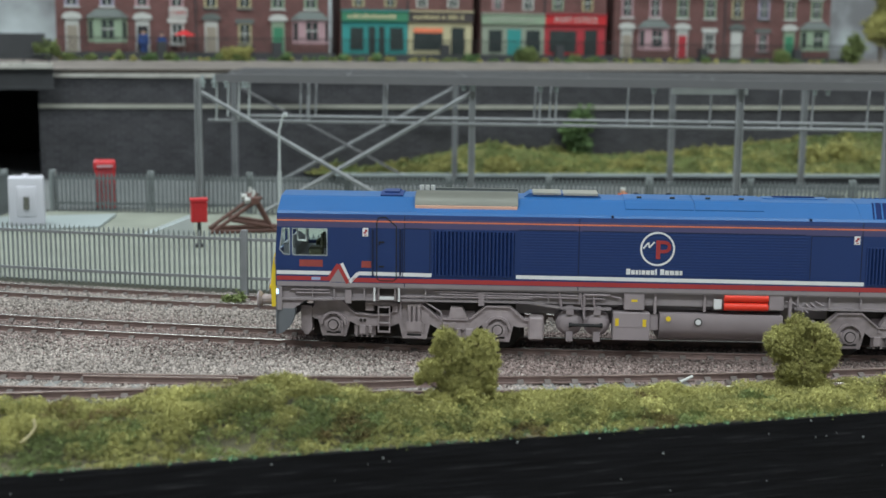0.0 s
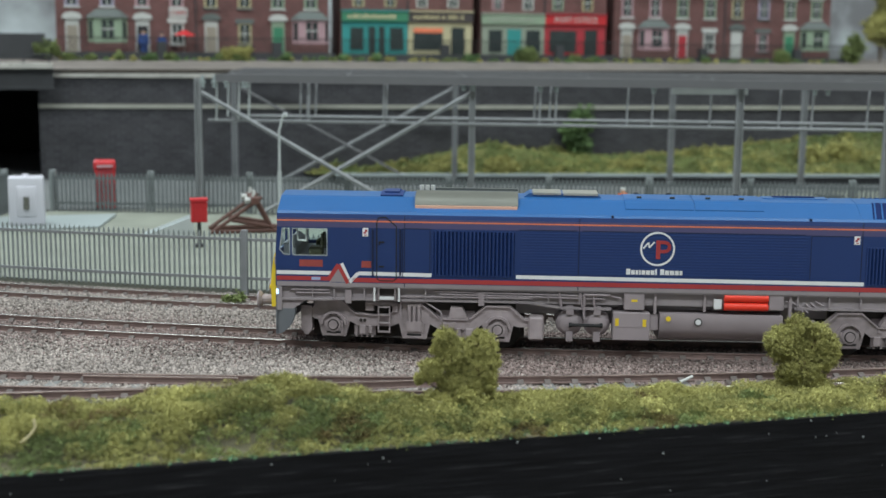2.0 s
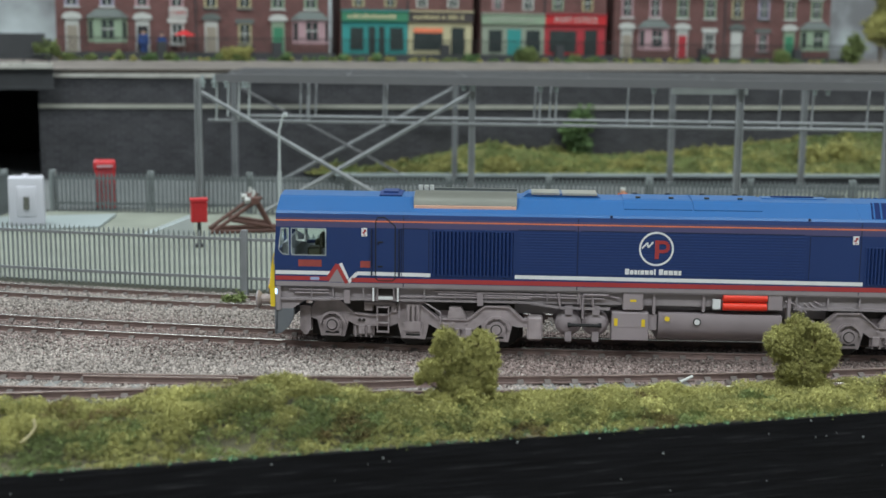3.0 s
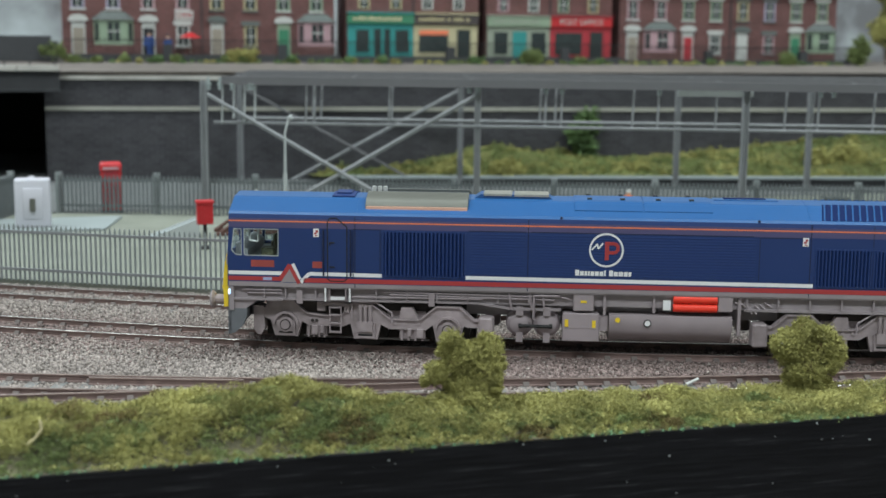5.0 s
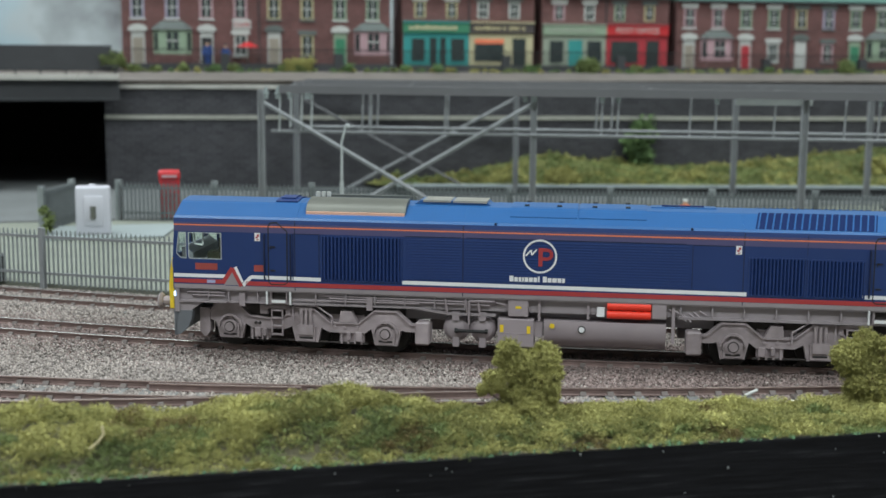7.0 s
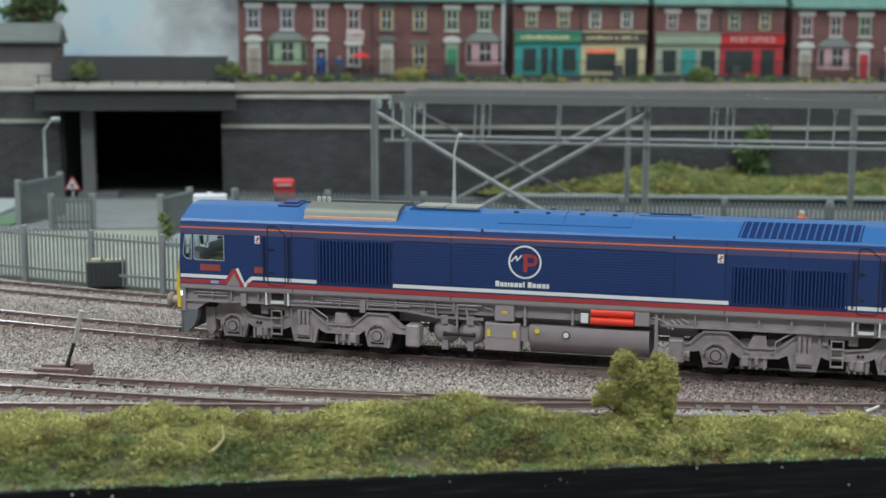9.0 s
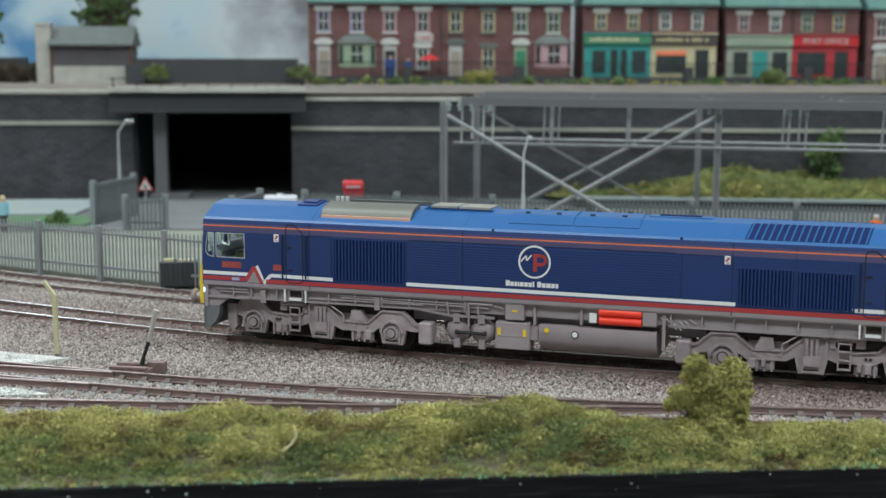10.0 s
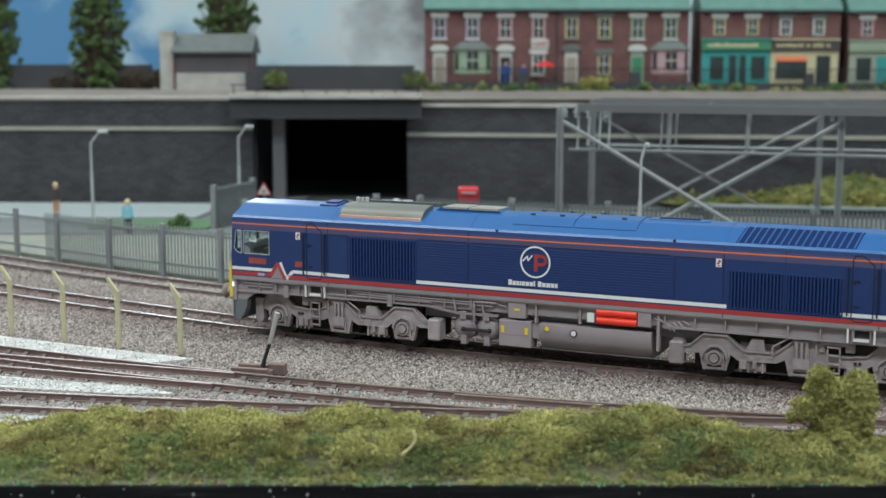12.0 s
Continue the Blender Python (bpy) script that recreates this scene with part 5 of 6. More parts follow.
def bridge():
    wall_run("wall_left", (-960, 977), (-152, 977), -3, 77.5, 56.5, "dark engineering brick retaining wall beside the road")
    wall_run("wall_right", (-36, 980), (720, 883), -3, 72.5, 52.0, "dark engineering brick retaining wall behind the gantry")
    m = BOARD
    # underpass: its darkness is put into black inner walls and soffit
    boxes("tunnel_side", [(-158, -150, 985, 1230, -3, 80)], MAT["girder"], None, "dark grey brick side wall of the underpass", m=m)["kind"] = "structure"
    boxes("tunnel_wall", [(-36, -28, 992, 1230, -3, 72), (-158, -28, 1222, 1230, -3, 72)], MAT["void"], None, "inner walls of the underpass, coloured black for its darkness", m=m)["kind"] = "structure"
    boxes("tunnel_roof", [(-158, -28, 985, 1230, 62.5, 66)], MAT["void"], None, "soffit of the underpass, coloured black for its darkness", m=m)["kind"] = "structure"
    boxes("tunnel_floor", [(-150, -36, 976, 1222, -3, -0.5)], MAT["road"], None, "dark road running into the underpass", m=m)["kind"] = "structure"
    th = thing("bridge_girder", "dark grey girder bridge with a pale concrete deck edge", "bridge", m, kind="structure")
    boxes("girder", [(-166, -25, 962, 968, 64.5, 79), (-166, -25, 960, 970, 64.5, 66), (-166, -25, 960, 970, 77.6, 79)], MAT["girder"], th)
    for k in range(5):
        boxes("deck_slab", [(-166 + k * 28.2 + 0.3, -166 + (k + 1) * 28.2 - 0.3, 957, 975, 79.05, 82.6)], MAT["cope"], th)
    for k in range(9):
        boxes("rail_post", [(-164 + k * 17, -163 + k * 17, 966, 967, 82.6, 89)], MAT["girder"], th)
    boxes("hand_rail", [(-166, -25, 966, 967, 88.4, 89.2)], MAT["girder"], th)
    boxes("pier", [(-137, -128, 978, 990, -2, 64)], MAT["deck"], th)
    boxes("pier_kerb", [(-140, -112, 974, 996, -0.5, 4)], MAT["deck"], th)
    # upper street
    bm = bmesh.new()
    prism(bm, [(975, 78.2), (1048, 84.2), (1240, 84.2), (1240, 70), (985, 70)], -1000, 900, "x")
    tagged(part("street_left", bm, material("street_gravel", (0.17, 0.15, 0.135), 0.95, 0, 0.25, 60, 0.4, 900), m=m), "gravelly street in front of the terrace", "street", kind="structure")
    th = thing("parapet", "dark low parapet wall behind the bridge", "wall", m, kind="structure")
    boxes("parapet_wall", [(-380, -245, 1060, 1066, 84, 103.5), (-158, -32, 1040, 1046, 84, 103.0), (-245, -158, 1085, 1090, 84, 100)], MAT["girder"], th)
    boxes("pillar", [(-165, -150, 1034, 1048, 84, 98), (-37, -27, 1034, 1048, 84, 99)], MAT["girder"], th)
    bm = bmesh.new()
    box(bm, -1250, 1250, 1200, 1206, 60, 168)
    tagged(part("backdrop", bm, MAT["sky"], m=m), "painted sky backdrop board with blue and grey clouds", "backdrop", kind="structure")
    bm = bmesh.new()
    prism(bm, [(165, 905), (760, 790), (760, 797), (166, 912)], -0.5, 5.6, "z")
    lw = tagged(part("low_wall", bm, MAT["girder"], m=m), "low dark wall with a pale flocked top", "wall", kind="structure")
    bm = bmesh.new()
    prism(bm, [(165, 903), (760, 788), (760, 800), (166, 914)], 5.6, 7.2, "z")
    part("wall_cap", bm, MAT["slab"], lw)


EMB_A = (150, 177, 220, 286, 322, 379, 436, 515, 576, 633, 720)
EMB_Z = (4, 5, 10, 25, 19, 15, 17, 27, 31, 35, 36)


def embankment():
    def z_at(a, b):
        lo = 911 - (a - 166) * 0.1933
        hi = 958 - a * 0.1287 + 20
        w = min(1, max(0, (b - lo) / (hi - lo)))
        return 6.5 + (float(np.interp(a, EMB_A, EMB_Z)) - 6.5) * min(1.0, w * 1.25)
    th = thing("embankment", "overgrown olive-green embankment below the retaining wall", "grass", BOARD, kind="stuff")
    bm = bmesh.new()
    grid = []
    for i in range(60):
        a = 150 + i * 10
        lo, hi = 911 - (a - 166) * 0.1933, 978 - a * 0.1287
        grid.append([bm.verts.new((a, lo + (hi - lo) * j / 8, z_at(a, lo + (hi - lo) * j / 8) + noise.noise((a * 0.04, j * 0.5, 0)) * 1.5)) for j in range(9)])
    for r, s in zip(grid, grid[1:]):
        for j in range(8):
            bm.faces.new((r[j], s[j], s[j + 1], r[j + 1]))
    part("slope", bm, MAT["grass"], th, smooth=True)
    rng = np.random.default_rng(21)
    for mat, n, size, seed in (("foam", 38000, 0.9, 5), ("foam_mid", 55000, 0.9, 8), ("foam_dark", 60000, 0.9, 6)):
        a = rng.uniform(155, 720, n)
        lo, hi = 911 - (a - 166) * 0.1933, 976 - a * 0.1287
        b = lo + (hi - lo) * rng.random(n)
        pts = np.zeros((n, 3))
        keep = np.ones(n, bool)
        for k in range(n):
            c = max(0.0, 0.5 * noise.noise((a[k] * 0.05, b[k] * 0.05, 3.0)) + 0.45 * noise.noise((a[k] * 0.16, b[k] * 0.16, 12.0)) + 0.3 * noise.noise((a[k] * 0.4, b[k] * 0.4, 1.0)))
            d = noise.noise((a[k] * 0.03, b[k] * 0.04, 9.0)) + 0.5 * noise.noise((a[k] * 0.11, b[k] * 0.11, 5.0))
            pts[k] = (a[k], b[k], z_at(a[k], b[k]) + c * 14 * rng.random() ** 0.6)
            keep[k] = d > 0.05 + 0.3 * rng.random() if mat == "foam" else d > -0.25 + 0.3 * rng.random() if mat == "foam_mid" else d < -0.02 + 0.3 * rng.random()
        flakes("foam_cover", pts[keep], size, MAT[mat], th, seed)


# ---- plants ----
def lumps(rng, lobes, per, jitter=0.25):
    """Foam crumbs on and in a set of lobes (x, y, z, r), clustered into small tufts."""
    out = []
    for x, y, z, r in lobes:
        n = int(per * r * r)
        d = rng.normal(0, 1, (n, 3))
        d /= np.linalg.norm(d, axis=1)[:, None]
        f = 1.1 * max(1.0, r * 0.9) if per > 100 else 2.2
        lump = np.array([noise.noise((v[0] * f + x, v[1] * f + y, v[2] * f + z)) for v in d])
        rad = r * (0.84 + 0.6 * lump) * (rng.uniform(0.72, 1.0 + jitter * 0.2, n) if per > 100 else rng.uniform(0.3, 1.4, n))
        out.append(np.array([x, y, z]) + d * rad[:, None])
    return np.concatenate(out)


def bush(name, label, m, lobes, per=90, size=0.8, mat="foam", trunk=True, seed=1, group=""):
    th = thing(name, label, "bush" if name == "bush" else "tree", m, group)
    if trunk:
        bm = bmesh.new()
        top = max(lobes, key=lambda q: q[2])
        tube(bm, (0, 0, -1), (0.3, 0, 4), 1.0, 8, 0.8)
        for x, y, z, r in lobes:
            tube(bm, (0.3, 0, 3.5), (x, y, z), 0.6, 6, 0.2)
        part("trunk", bm, MAT["bark"], th)
    rng = np.random.default_rng(seed)
    if per > 100:
        puffs = []
        for x, y, z, r in lobes:
            for _ in range(10):
                d = rng.normal(0, 1, 3)
                d /= np.linalg.norm(d)
                puffs.append((*(np.array([x, y, z]) + d * r * 0.66), r * rng.uniform(0.30, 0.50)))
        # dark core under the puffs: the crown's inner shade put into its colour
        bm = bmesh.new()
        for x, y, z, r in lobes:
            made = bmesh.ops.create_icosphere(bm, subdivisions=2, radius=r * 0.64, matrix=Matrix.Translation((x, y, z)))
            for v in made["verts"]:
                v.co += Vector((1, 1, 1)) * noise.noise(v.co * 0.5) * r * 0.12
        part("crown_core", bm, MAT["foam_brown"], th, "brown-green heart of the crown, painted dark as inner shade", smooth=True)
        flakes("crown_shade", lumps(rng, lobes, per * 0.25), size, MAT["foam"], th, seed + 50)
        lobes = puffs
    flakes("crown", lumps(rng, lobes, per), size, MAT[mat], th, seed)
    return th


def plants():
    k = 0.153
    lob = [((x - 820) * k, dy, (755 - y) * k + 2.0, r * k) for x, y, r, dy in ((787, 622, 24, 0), (800, 655, 32, 0), (858, 640, 29, 1), (846, 682, 38, 0), (757, 676, 24, -1), (822, 722, 42, -1), (772, 640, 14, 0), (738, 690, 12, -1), (878, 668, 16, 0), (852, 722, 34, 0), (800, 700, 26, 0), (862, 752, 26, 0), (812, 640, 20, 1), (832, 662, 24, 0), (868, 700, 20, 0))]
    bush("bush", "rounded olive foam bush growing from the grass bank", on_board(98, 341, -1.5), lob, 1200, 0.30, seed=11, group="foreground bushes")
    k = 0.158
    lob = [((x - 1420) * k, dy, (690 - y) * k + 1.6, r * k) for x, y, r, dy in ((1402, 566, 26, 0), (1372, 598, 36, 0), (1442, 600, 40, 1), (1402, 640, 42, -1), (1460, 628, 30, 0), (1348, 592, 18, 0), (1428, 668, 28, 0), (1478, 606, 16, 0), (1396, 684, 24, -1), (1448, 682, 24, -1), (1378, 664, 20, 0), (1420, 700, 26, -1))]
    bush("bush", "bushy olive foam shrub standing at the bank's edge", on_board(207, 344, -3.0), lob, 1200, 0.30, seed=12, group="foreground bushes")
    rng = random.Random(31)
    # garden greenery along the terrace
    for a in (-14, 2, 22, 46, 60, 100, 112, 196, 222, 300, 306, 350, 357, 392, 410, 512, 585, 20, 150):
        big = a in (350, 357, 585)
        s = 1.0 if not big else 2.1
        lobes = [(rng.uniform(-3, 3) * s, rng.uniform(-1.5, 1.5), rng.uniform(1.5, 3.5) * s, rng.uniform(1.8, 3.0) * s) for _ in range(4)]
        bush("bush", "small green garden bush beside the street", on_board(a, 1037 + rng.uniform(-2, 2), 83.2), lobes, 24, 1.2, rng.choice(("foam_dark", "leaf", "foam_dark")), False, 40 + a, "garden bushes")
    for k in range(64):
        a = -20 + k * 10.4 + rng.uniform(-3, 3)
        lobes = [(rng.uniform(-4, 4), rng.uniform(-1.5, 1.5), rng.uniform(0.6, 2.2), rng.uniform(1.0, 2.2)) for _ in range(4)]
        bush("bush", "low weeds along the garden wall", on_board(a, 1036.5 + rng.uniform(-3, 3), 82.8), lobes, 22, 0.9, rng.choice(("foam_dark", "foam", "leaf")), False, 300 + k, "street weeds")
    for a, b, z in ((105, 1038, 83.5), (112, 1040, 83.5), (118, 1037, 83.5)):
        bush("bush", "straggly brown-green garden shrub", on_board(a, b, z), [(0, 0, 4, 4), (2, 0, 8, 3), (-3, 0, 7, 3)], 22, 1.1, "foam", False, a, "garden bushes")
    for a, b in ((-142, 1034), (-31, 1036)):
        bush("bush", "yellow-green bush beside the parapet", on_board(a, b, 84), [(0, 0, 6, 5), (5, 0, 9, 4), (-5, 0, 8, 4), (0, 0, 12, 3), (7, 0, 5, 3)], 50, 0.9, "foam_dark", False, int(a + 400), "parapet bushes")
    bush("bush", "dark green creeper climbing the retaining wall", on_board(352, 925, 6), [(0, 0, 8, 7), (3, 0, 18, 8), (-3, 0, 28, 8), (4, 0, 38, 8), (8, 0, 34, 6)], 18, 1.6, "leaf", False, 71)
    for a, z in ((520, 20), (546, 22), (285, 14)):
        bush("bush", "dense olive scrub on the embankment", on_board(a, 868 if a > 400 else 895, z - 9), [(0, 0, 6, 8), (7, 0, 4, 6), (-7, 0, 5, 7)], 20, 1.5, "foam", False, a + 7, "embankment scrub")
    bush("bush", "green weeds beside the gate", on_board(-178, 830, 0), [(0, 0, 3, 4), (4, 0, 2.5, 3), (-5, 0, 2, 3), (0, 0, 6, 2.5)], 26, 1.2, "leaf", False, 73)
    bush("bush", "scrubby weeds at the fence foot", pose(-0.083, 0.512, -0.002), [(0, 0, 1, 2), (3, 0, 2, 2.4), (-3, 0, 1, 1.8)], 60, 0.6, "foam_dark", False, 74)
    # trees
    def conifer(h, foot, width, droop, n=26):
        """Lobes of a tall narrow crown, widest low down, with ragged limbs."""
        out = []
        for j in range(22):
            w = j / 21
            reach = width * (0.45 + 0.55 * math.sin(math.pi * (0.18 + 0.74 * w) ** 1.1)) * rng.uniform(0.8, 1.1)
            for _ in range(n):
                an, q = rng.uniform(0, math.tau), rng.random() ** 0.6
                out.append((reach * q * math.cos(an), 0.6 * reach * q * math.sin(an), foot + (h - foot) * w - droop * q + rng.uniform(-2.5, 2.5), rng.uniform(1.1, 2.2)))
        return out
    bush("tree", "tall leafy green tree behind the parapet", on_board(-287, 1062, 85), conifer(98, 4, 26, 4), 62, 0.95, "leaf", True, 81)
    bush("tree", "dark green tree behind the shed", on_board(-190, 1108, 84), conifer(112, 22, 27, 3), 62, 0.95, "leaf", True, 82)
    bush("tree", "dense dark green tree at the street's end", on_board(-372, 1060, 85), conifer(96, 2, 22, 3), 62, 0.95, "leaf", True, 83)
    for a, b, r in ((-262, 1056, 8), (-250, 1050, 10), (-238, 1052, 9), (-302, 1052, 6), (-318, 1050, 5)):
        bush("bush", "dark bare brown scrub along the parapet", on_board(a, b, 84), [(rng.uniform(-5, 5), 0, rng.uniform(3, r + 4), rng.uniform(2.5, r * 0.6)) for _ in range(7)], 40, 0.9, "scrub", False, int(a + 700), "parapet scrub")
    bush("tree", "pale yellow-green tree beside the terrace", on_board(690, 1050, 82), [(rng.uniform(-10, 14), rng.uniform(-6, 6), 22 + 6 * j, rng.uniform(6, 9)) for j in range(8)], 34, 1.5, "foam", True, 84)
    bush("bush", "green garden bush at the terrace end", on_board(656, 1040, 82), [(0, 0, 8, 7), (4, 0, 16, 7), (-4, 0, 12, 6), (2, 0, 22, 5)], 18, 1.6, "foam_dark", False, 85)


# ---- houses ----
def window(th, x, z0, z1, w, frame, lintel=None, sill=True, y=0.0):
    d = MAT["win"]
    bm = bmesh.new()
    box(bm, x - w / 2, x + w / 2, y - 0.5, y + 0.2, z0, z1)
    win = part("window", bm, MAT[frame], th)
    mid = (z0 + z1) / 2
    for sx in (-1, 1):
        for za, zb in ((z0 + 0.9, mid - 0.4), (mid + 0.4, z1 - 0.9)):
            bm = bmesh.new()
            xa, xb = sorted((x + sx * 0.4, x + sx * (w / 2 - 1.6)))
            box(bm, xa, xb, y - 0.62, y - 0.3, za, zb)
            part("pane", bm, d, win)
    bm = bmesh.new()
    box(bm, x - 0.4, x + 0.4, y - 0.8, y - 0.4, z0 + 0.6, z1 - 0.6)
    box(bm, x - w / 2 + 1.4, x + w / 2 - 1.4, y - 0.8, y - 0.4, mid - 0.4, mid + 0.4)
    part("glazing_bar", bm, MAT["winwhite"], win)
    if lintel:
        boxes("lintel", [(x - w / 2 - 2, x + w / 2 + 2, y - 1.2, y + 0.2, z1 + 0.1, z1 + 3.8)], MAT[lintel], win)
    if sill:
        boxes("sill", [(x - w / 2 - 1, x + w / 2 + 1, y - 1.2, y + 0.2, z0 - 1.5, z0 - 0.1)], MAT[lintel or "winwhite"], win)


def house_door(th, x, mat, lintel="winwhite", is_open=False):
    bm = bmesh.new()
    box(bm, x - 5.2, x + 5.2, -0.9, 0.2, 0, 27.5)
    d = part("door_frame", bm, MAT["winwhite" if mat != "doorgreen" else "wingreen"], th)
    bm = bmesh.new()
    box(bm, x - 4, x + 4, -1.1, -0.4, 0, 23)
    for sx in (-2, 2):
        box(bm, x + sx - 1.2, x + sx + 1.2, -1.3, -0.9, 11, 20)
    # an open doorway is a black panel, its inner darkness painted on
    part("door", bm, MAT["void" if is_open else mat], d)
    bm = bmesh.new()
    pts = [(x - 7.2, 28), (x + 7.2, 28), (x + 7.2, 30.5), (x + 5, 32.6), (x, 33.6), (x - 5, 32.6), (x - 7.2, 30.5)]
    prism(bm, pts, -2.2, 0.2)
    part("door_hood", bm, MAT[lintel], d)


def bay_window(th, x, frame):
    bm = bmesh.new()
    prism(bm, [(x - 15, 0), (x + 15, 0), (x + 10, -6), (x - 10, -6)], 0, 10, "z")
    b = part("bay", bm, MAT["brick"], th)
    bm = bmesh.new()
    prism(bm, [(x - 15, 0), (x + 15, 0), (x + 10, -6), (x - 10, -6)], 10.05, 29, "z")
    fr = part("bay_frame", bm, MAT[frame], b)
    boxes("pane", [(x - 4.5, x - 0.5, -6.3, -5.8, 13, 27.5), (x + 0.5, x + 4.5, -6.3, -5.8, 13, 27.5)], MAT["win"], fr)
    boxes("glazing_bar", [(x - 5, x + 5, -6.5, -6.0, 20, 21)], MAT["winwhite"], fr)
    for sx in (-1, 1):
        bm = bmesh.new()
        prism(bm, [(x + sx * 14.0, -1.4), (x + sx * 11.4, -4.6), (x + sx * 11.2, -4.3), (x + sx * 13.8, -1.1)], 13, 27, "z")
        part("pane", bm, MAT["win"], fr)
    bm = bmesh.new()
    lo = [bm.verts.new(c) for c in ((x - 17, 0.2, 29.1), (x + 17, 0.2, 29.1), (x + 11, -7.5, 29.1), (x - 11, -7.5, 29.1))]
    hi = [bm.verts.new(c) for c in ((x - 9, 0.2, 35.5), (x + 9, 0.2, 35.5), (x + 7, -1, 35.5), (x - 7, -1, 35.5))]
    for k in range(4):
        bm.faces.new((lo[k], lo[(k + 1) % 4], hi[(k + 1) % 4], hi[k]))
    bm.faces.new(lo[::-1])
    bm.faces.new(hi)
    part("bay_roof", bm, MAT["felt"], b)


def shell(th, w, z1=61.0):
    boxes("wall", [(0, w, 0, 42, -2, z1)], MAT["brick"], th)
    bm = bmesh.new()
    prism(bm, [(-2.5, z1 - 0.6), (-2.5, z1 + 1.2), (21, z1 + 26), (44.5, z1 + 1.2), (44.5, z1 - 0.6)], -0.8, w + 0.8, "x")
    r = part("roof", bm, MAT["slate"], th)
    boxes("gutter", [(-0.5, w + 0.5, -3.4, -2.5, z1 - 1.6, z1 - 0.2)], MAT["girder"], th)
    for x in (w * 0.26, w * 0.76):
        c = boxes("chimney", [(x - 6, x + 6, 16, 26, z1 + 16, z1 + 38)], MAT["brick"], r)
    boxes("downpipe", [(w * 0.5 - 0.5, w * 0.5 + 0.5, -1.0, 0, 0, z1 - 1.2)], MAT["girder"], th)


def terrace(a, w, z, label, upper, lower, lintels):
    th = thing("terraced_house", label, "house", on_board(a, 1060, z), "terrace houses")
    shell(th, w)
    n = len(upper)
    p = w / n
    for k in range(n):
        x = p * (k + 0.45)
        window(th, x, 38.0, 54.5, 10.5, upper[k], lintels[k])
        what, col = lower[k]
        if what == "door":
            house_door(th, x, col, lintels[k], col == "void")
        elif what == "bay":
            bay_window(th, x, col)
        else:
            window(th, x, 9.5, 25.5, 10.5, col, lintels[k])
    return th


def word(text, size, m, mat, parent=None, name="sign_writing"):
    cu = bpy.data.curves.new(name, "FONT")
    cu.body, cu.size, cu.extrude, cu.align_x, cu.align_y = text, size / 1000, 0.0001, "CENTER", "CENTER"
    ob = new(name, cu)
    me = bpy.data.meshes.new_from_object(ob)
    bpy.data.objects.remove(ob)
    me.materials.append(mat)
    ob = new(name, me)
    ob.parent = parent
    ob.matrix_basis = m
    return ob


def shopfront(th, x0, x1, paint, fascia, letters, layout):
    """layout: (from, to, kind) shares of the width; the writing stands as plain bars unless it can be read."""
    w = x1 - x0
    bm = bmesh.new()
    box(bm, x0, x1, -1.2, 0.2, 0, 29)
    f = part("shopfront", bm, MAT[paint], th)
    for a, b, kind in layout:
        xa, xb = x0 + a * w, x0 + b * w
        if kind == "door":
            boxes("shop_door", [(xa, xb, -1.5, -0.8, 0, 25)], MAT["teal" if paint == "sage" else "win"], f)
            boxes("door_bar", [(xa, xa + 0.8, -1.8, -1.2, 0, 25), (xb - 0.8, xb, -1.8, -1.2, 0, 25)], MAT[paint], f)
        else:
            boxes("window_frame", [(xa, xb, -1.7, -0.9, 5, 25.5)], MAT[paint], f)
            boxes("shop_window", [(xa + 1.2, xb - 1.2, -1.95, -1.5, 6.2, 24.3)], MAT["win"], f)
            if kind == "blind":
                boxes("blind", [(xa + 1.2, xb - 1.2, -2.3, -1.9, 20.5, 24.3)], MAT["orange"], f)
    bm = bmesh.new()
    box(bm, x0 - 0.5, x1 + 0.5, -3.2, 0.2, 29.05, 37.2)
    bevelled(bm, 0.3, 1)
    s = part("fascia", bm, MAT[fascia], th)
    boxes("cornice", [(x0 - 1, x1 + 1, -4, 0.2, 37.25, 38.4)], MAT[paint], s)
    if letters == "word":
        word("POST OFFICE", 6.6, pose((x0 + x1) / 2000, -0.00335, 0.0331, 90, 0, 0), MAT["winwhite"], s)
    elif letters:
        x = x0 + 4
        rng = random.Random(int(x0) + 3)
        while x < x1 - 10:
            q = rng.uniform(1.6, 3.0)
            boxes("lettering_bar", [(x, x + q, -3.5, -3.1, 31.6, rng.uniform(34, 35.2))], MAT[letters], s)
            x += q + (0.7 if rng.random() > 0.15 else 2.5)


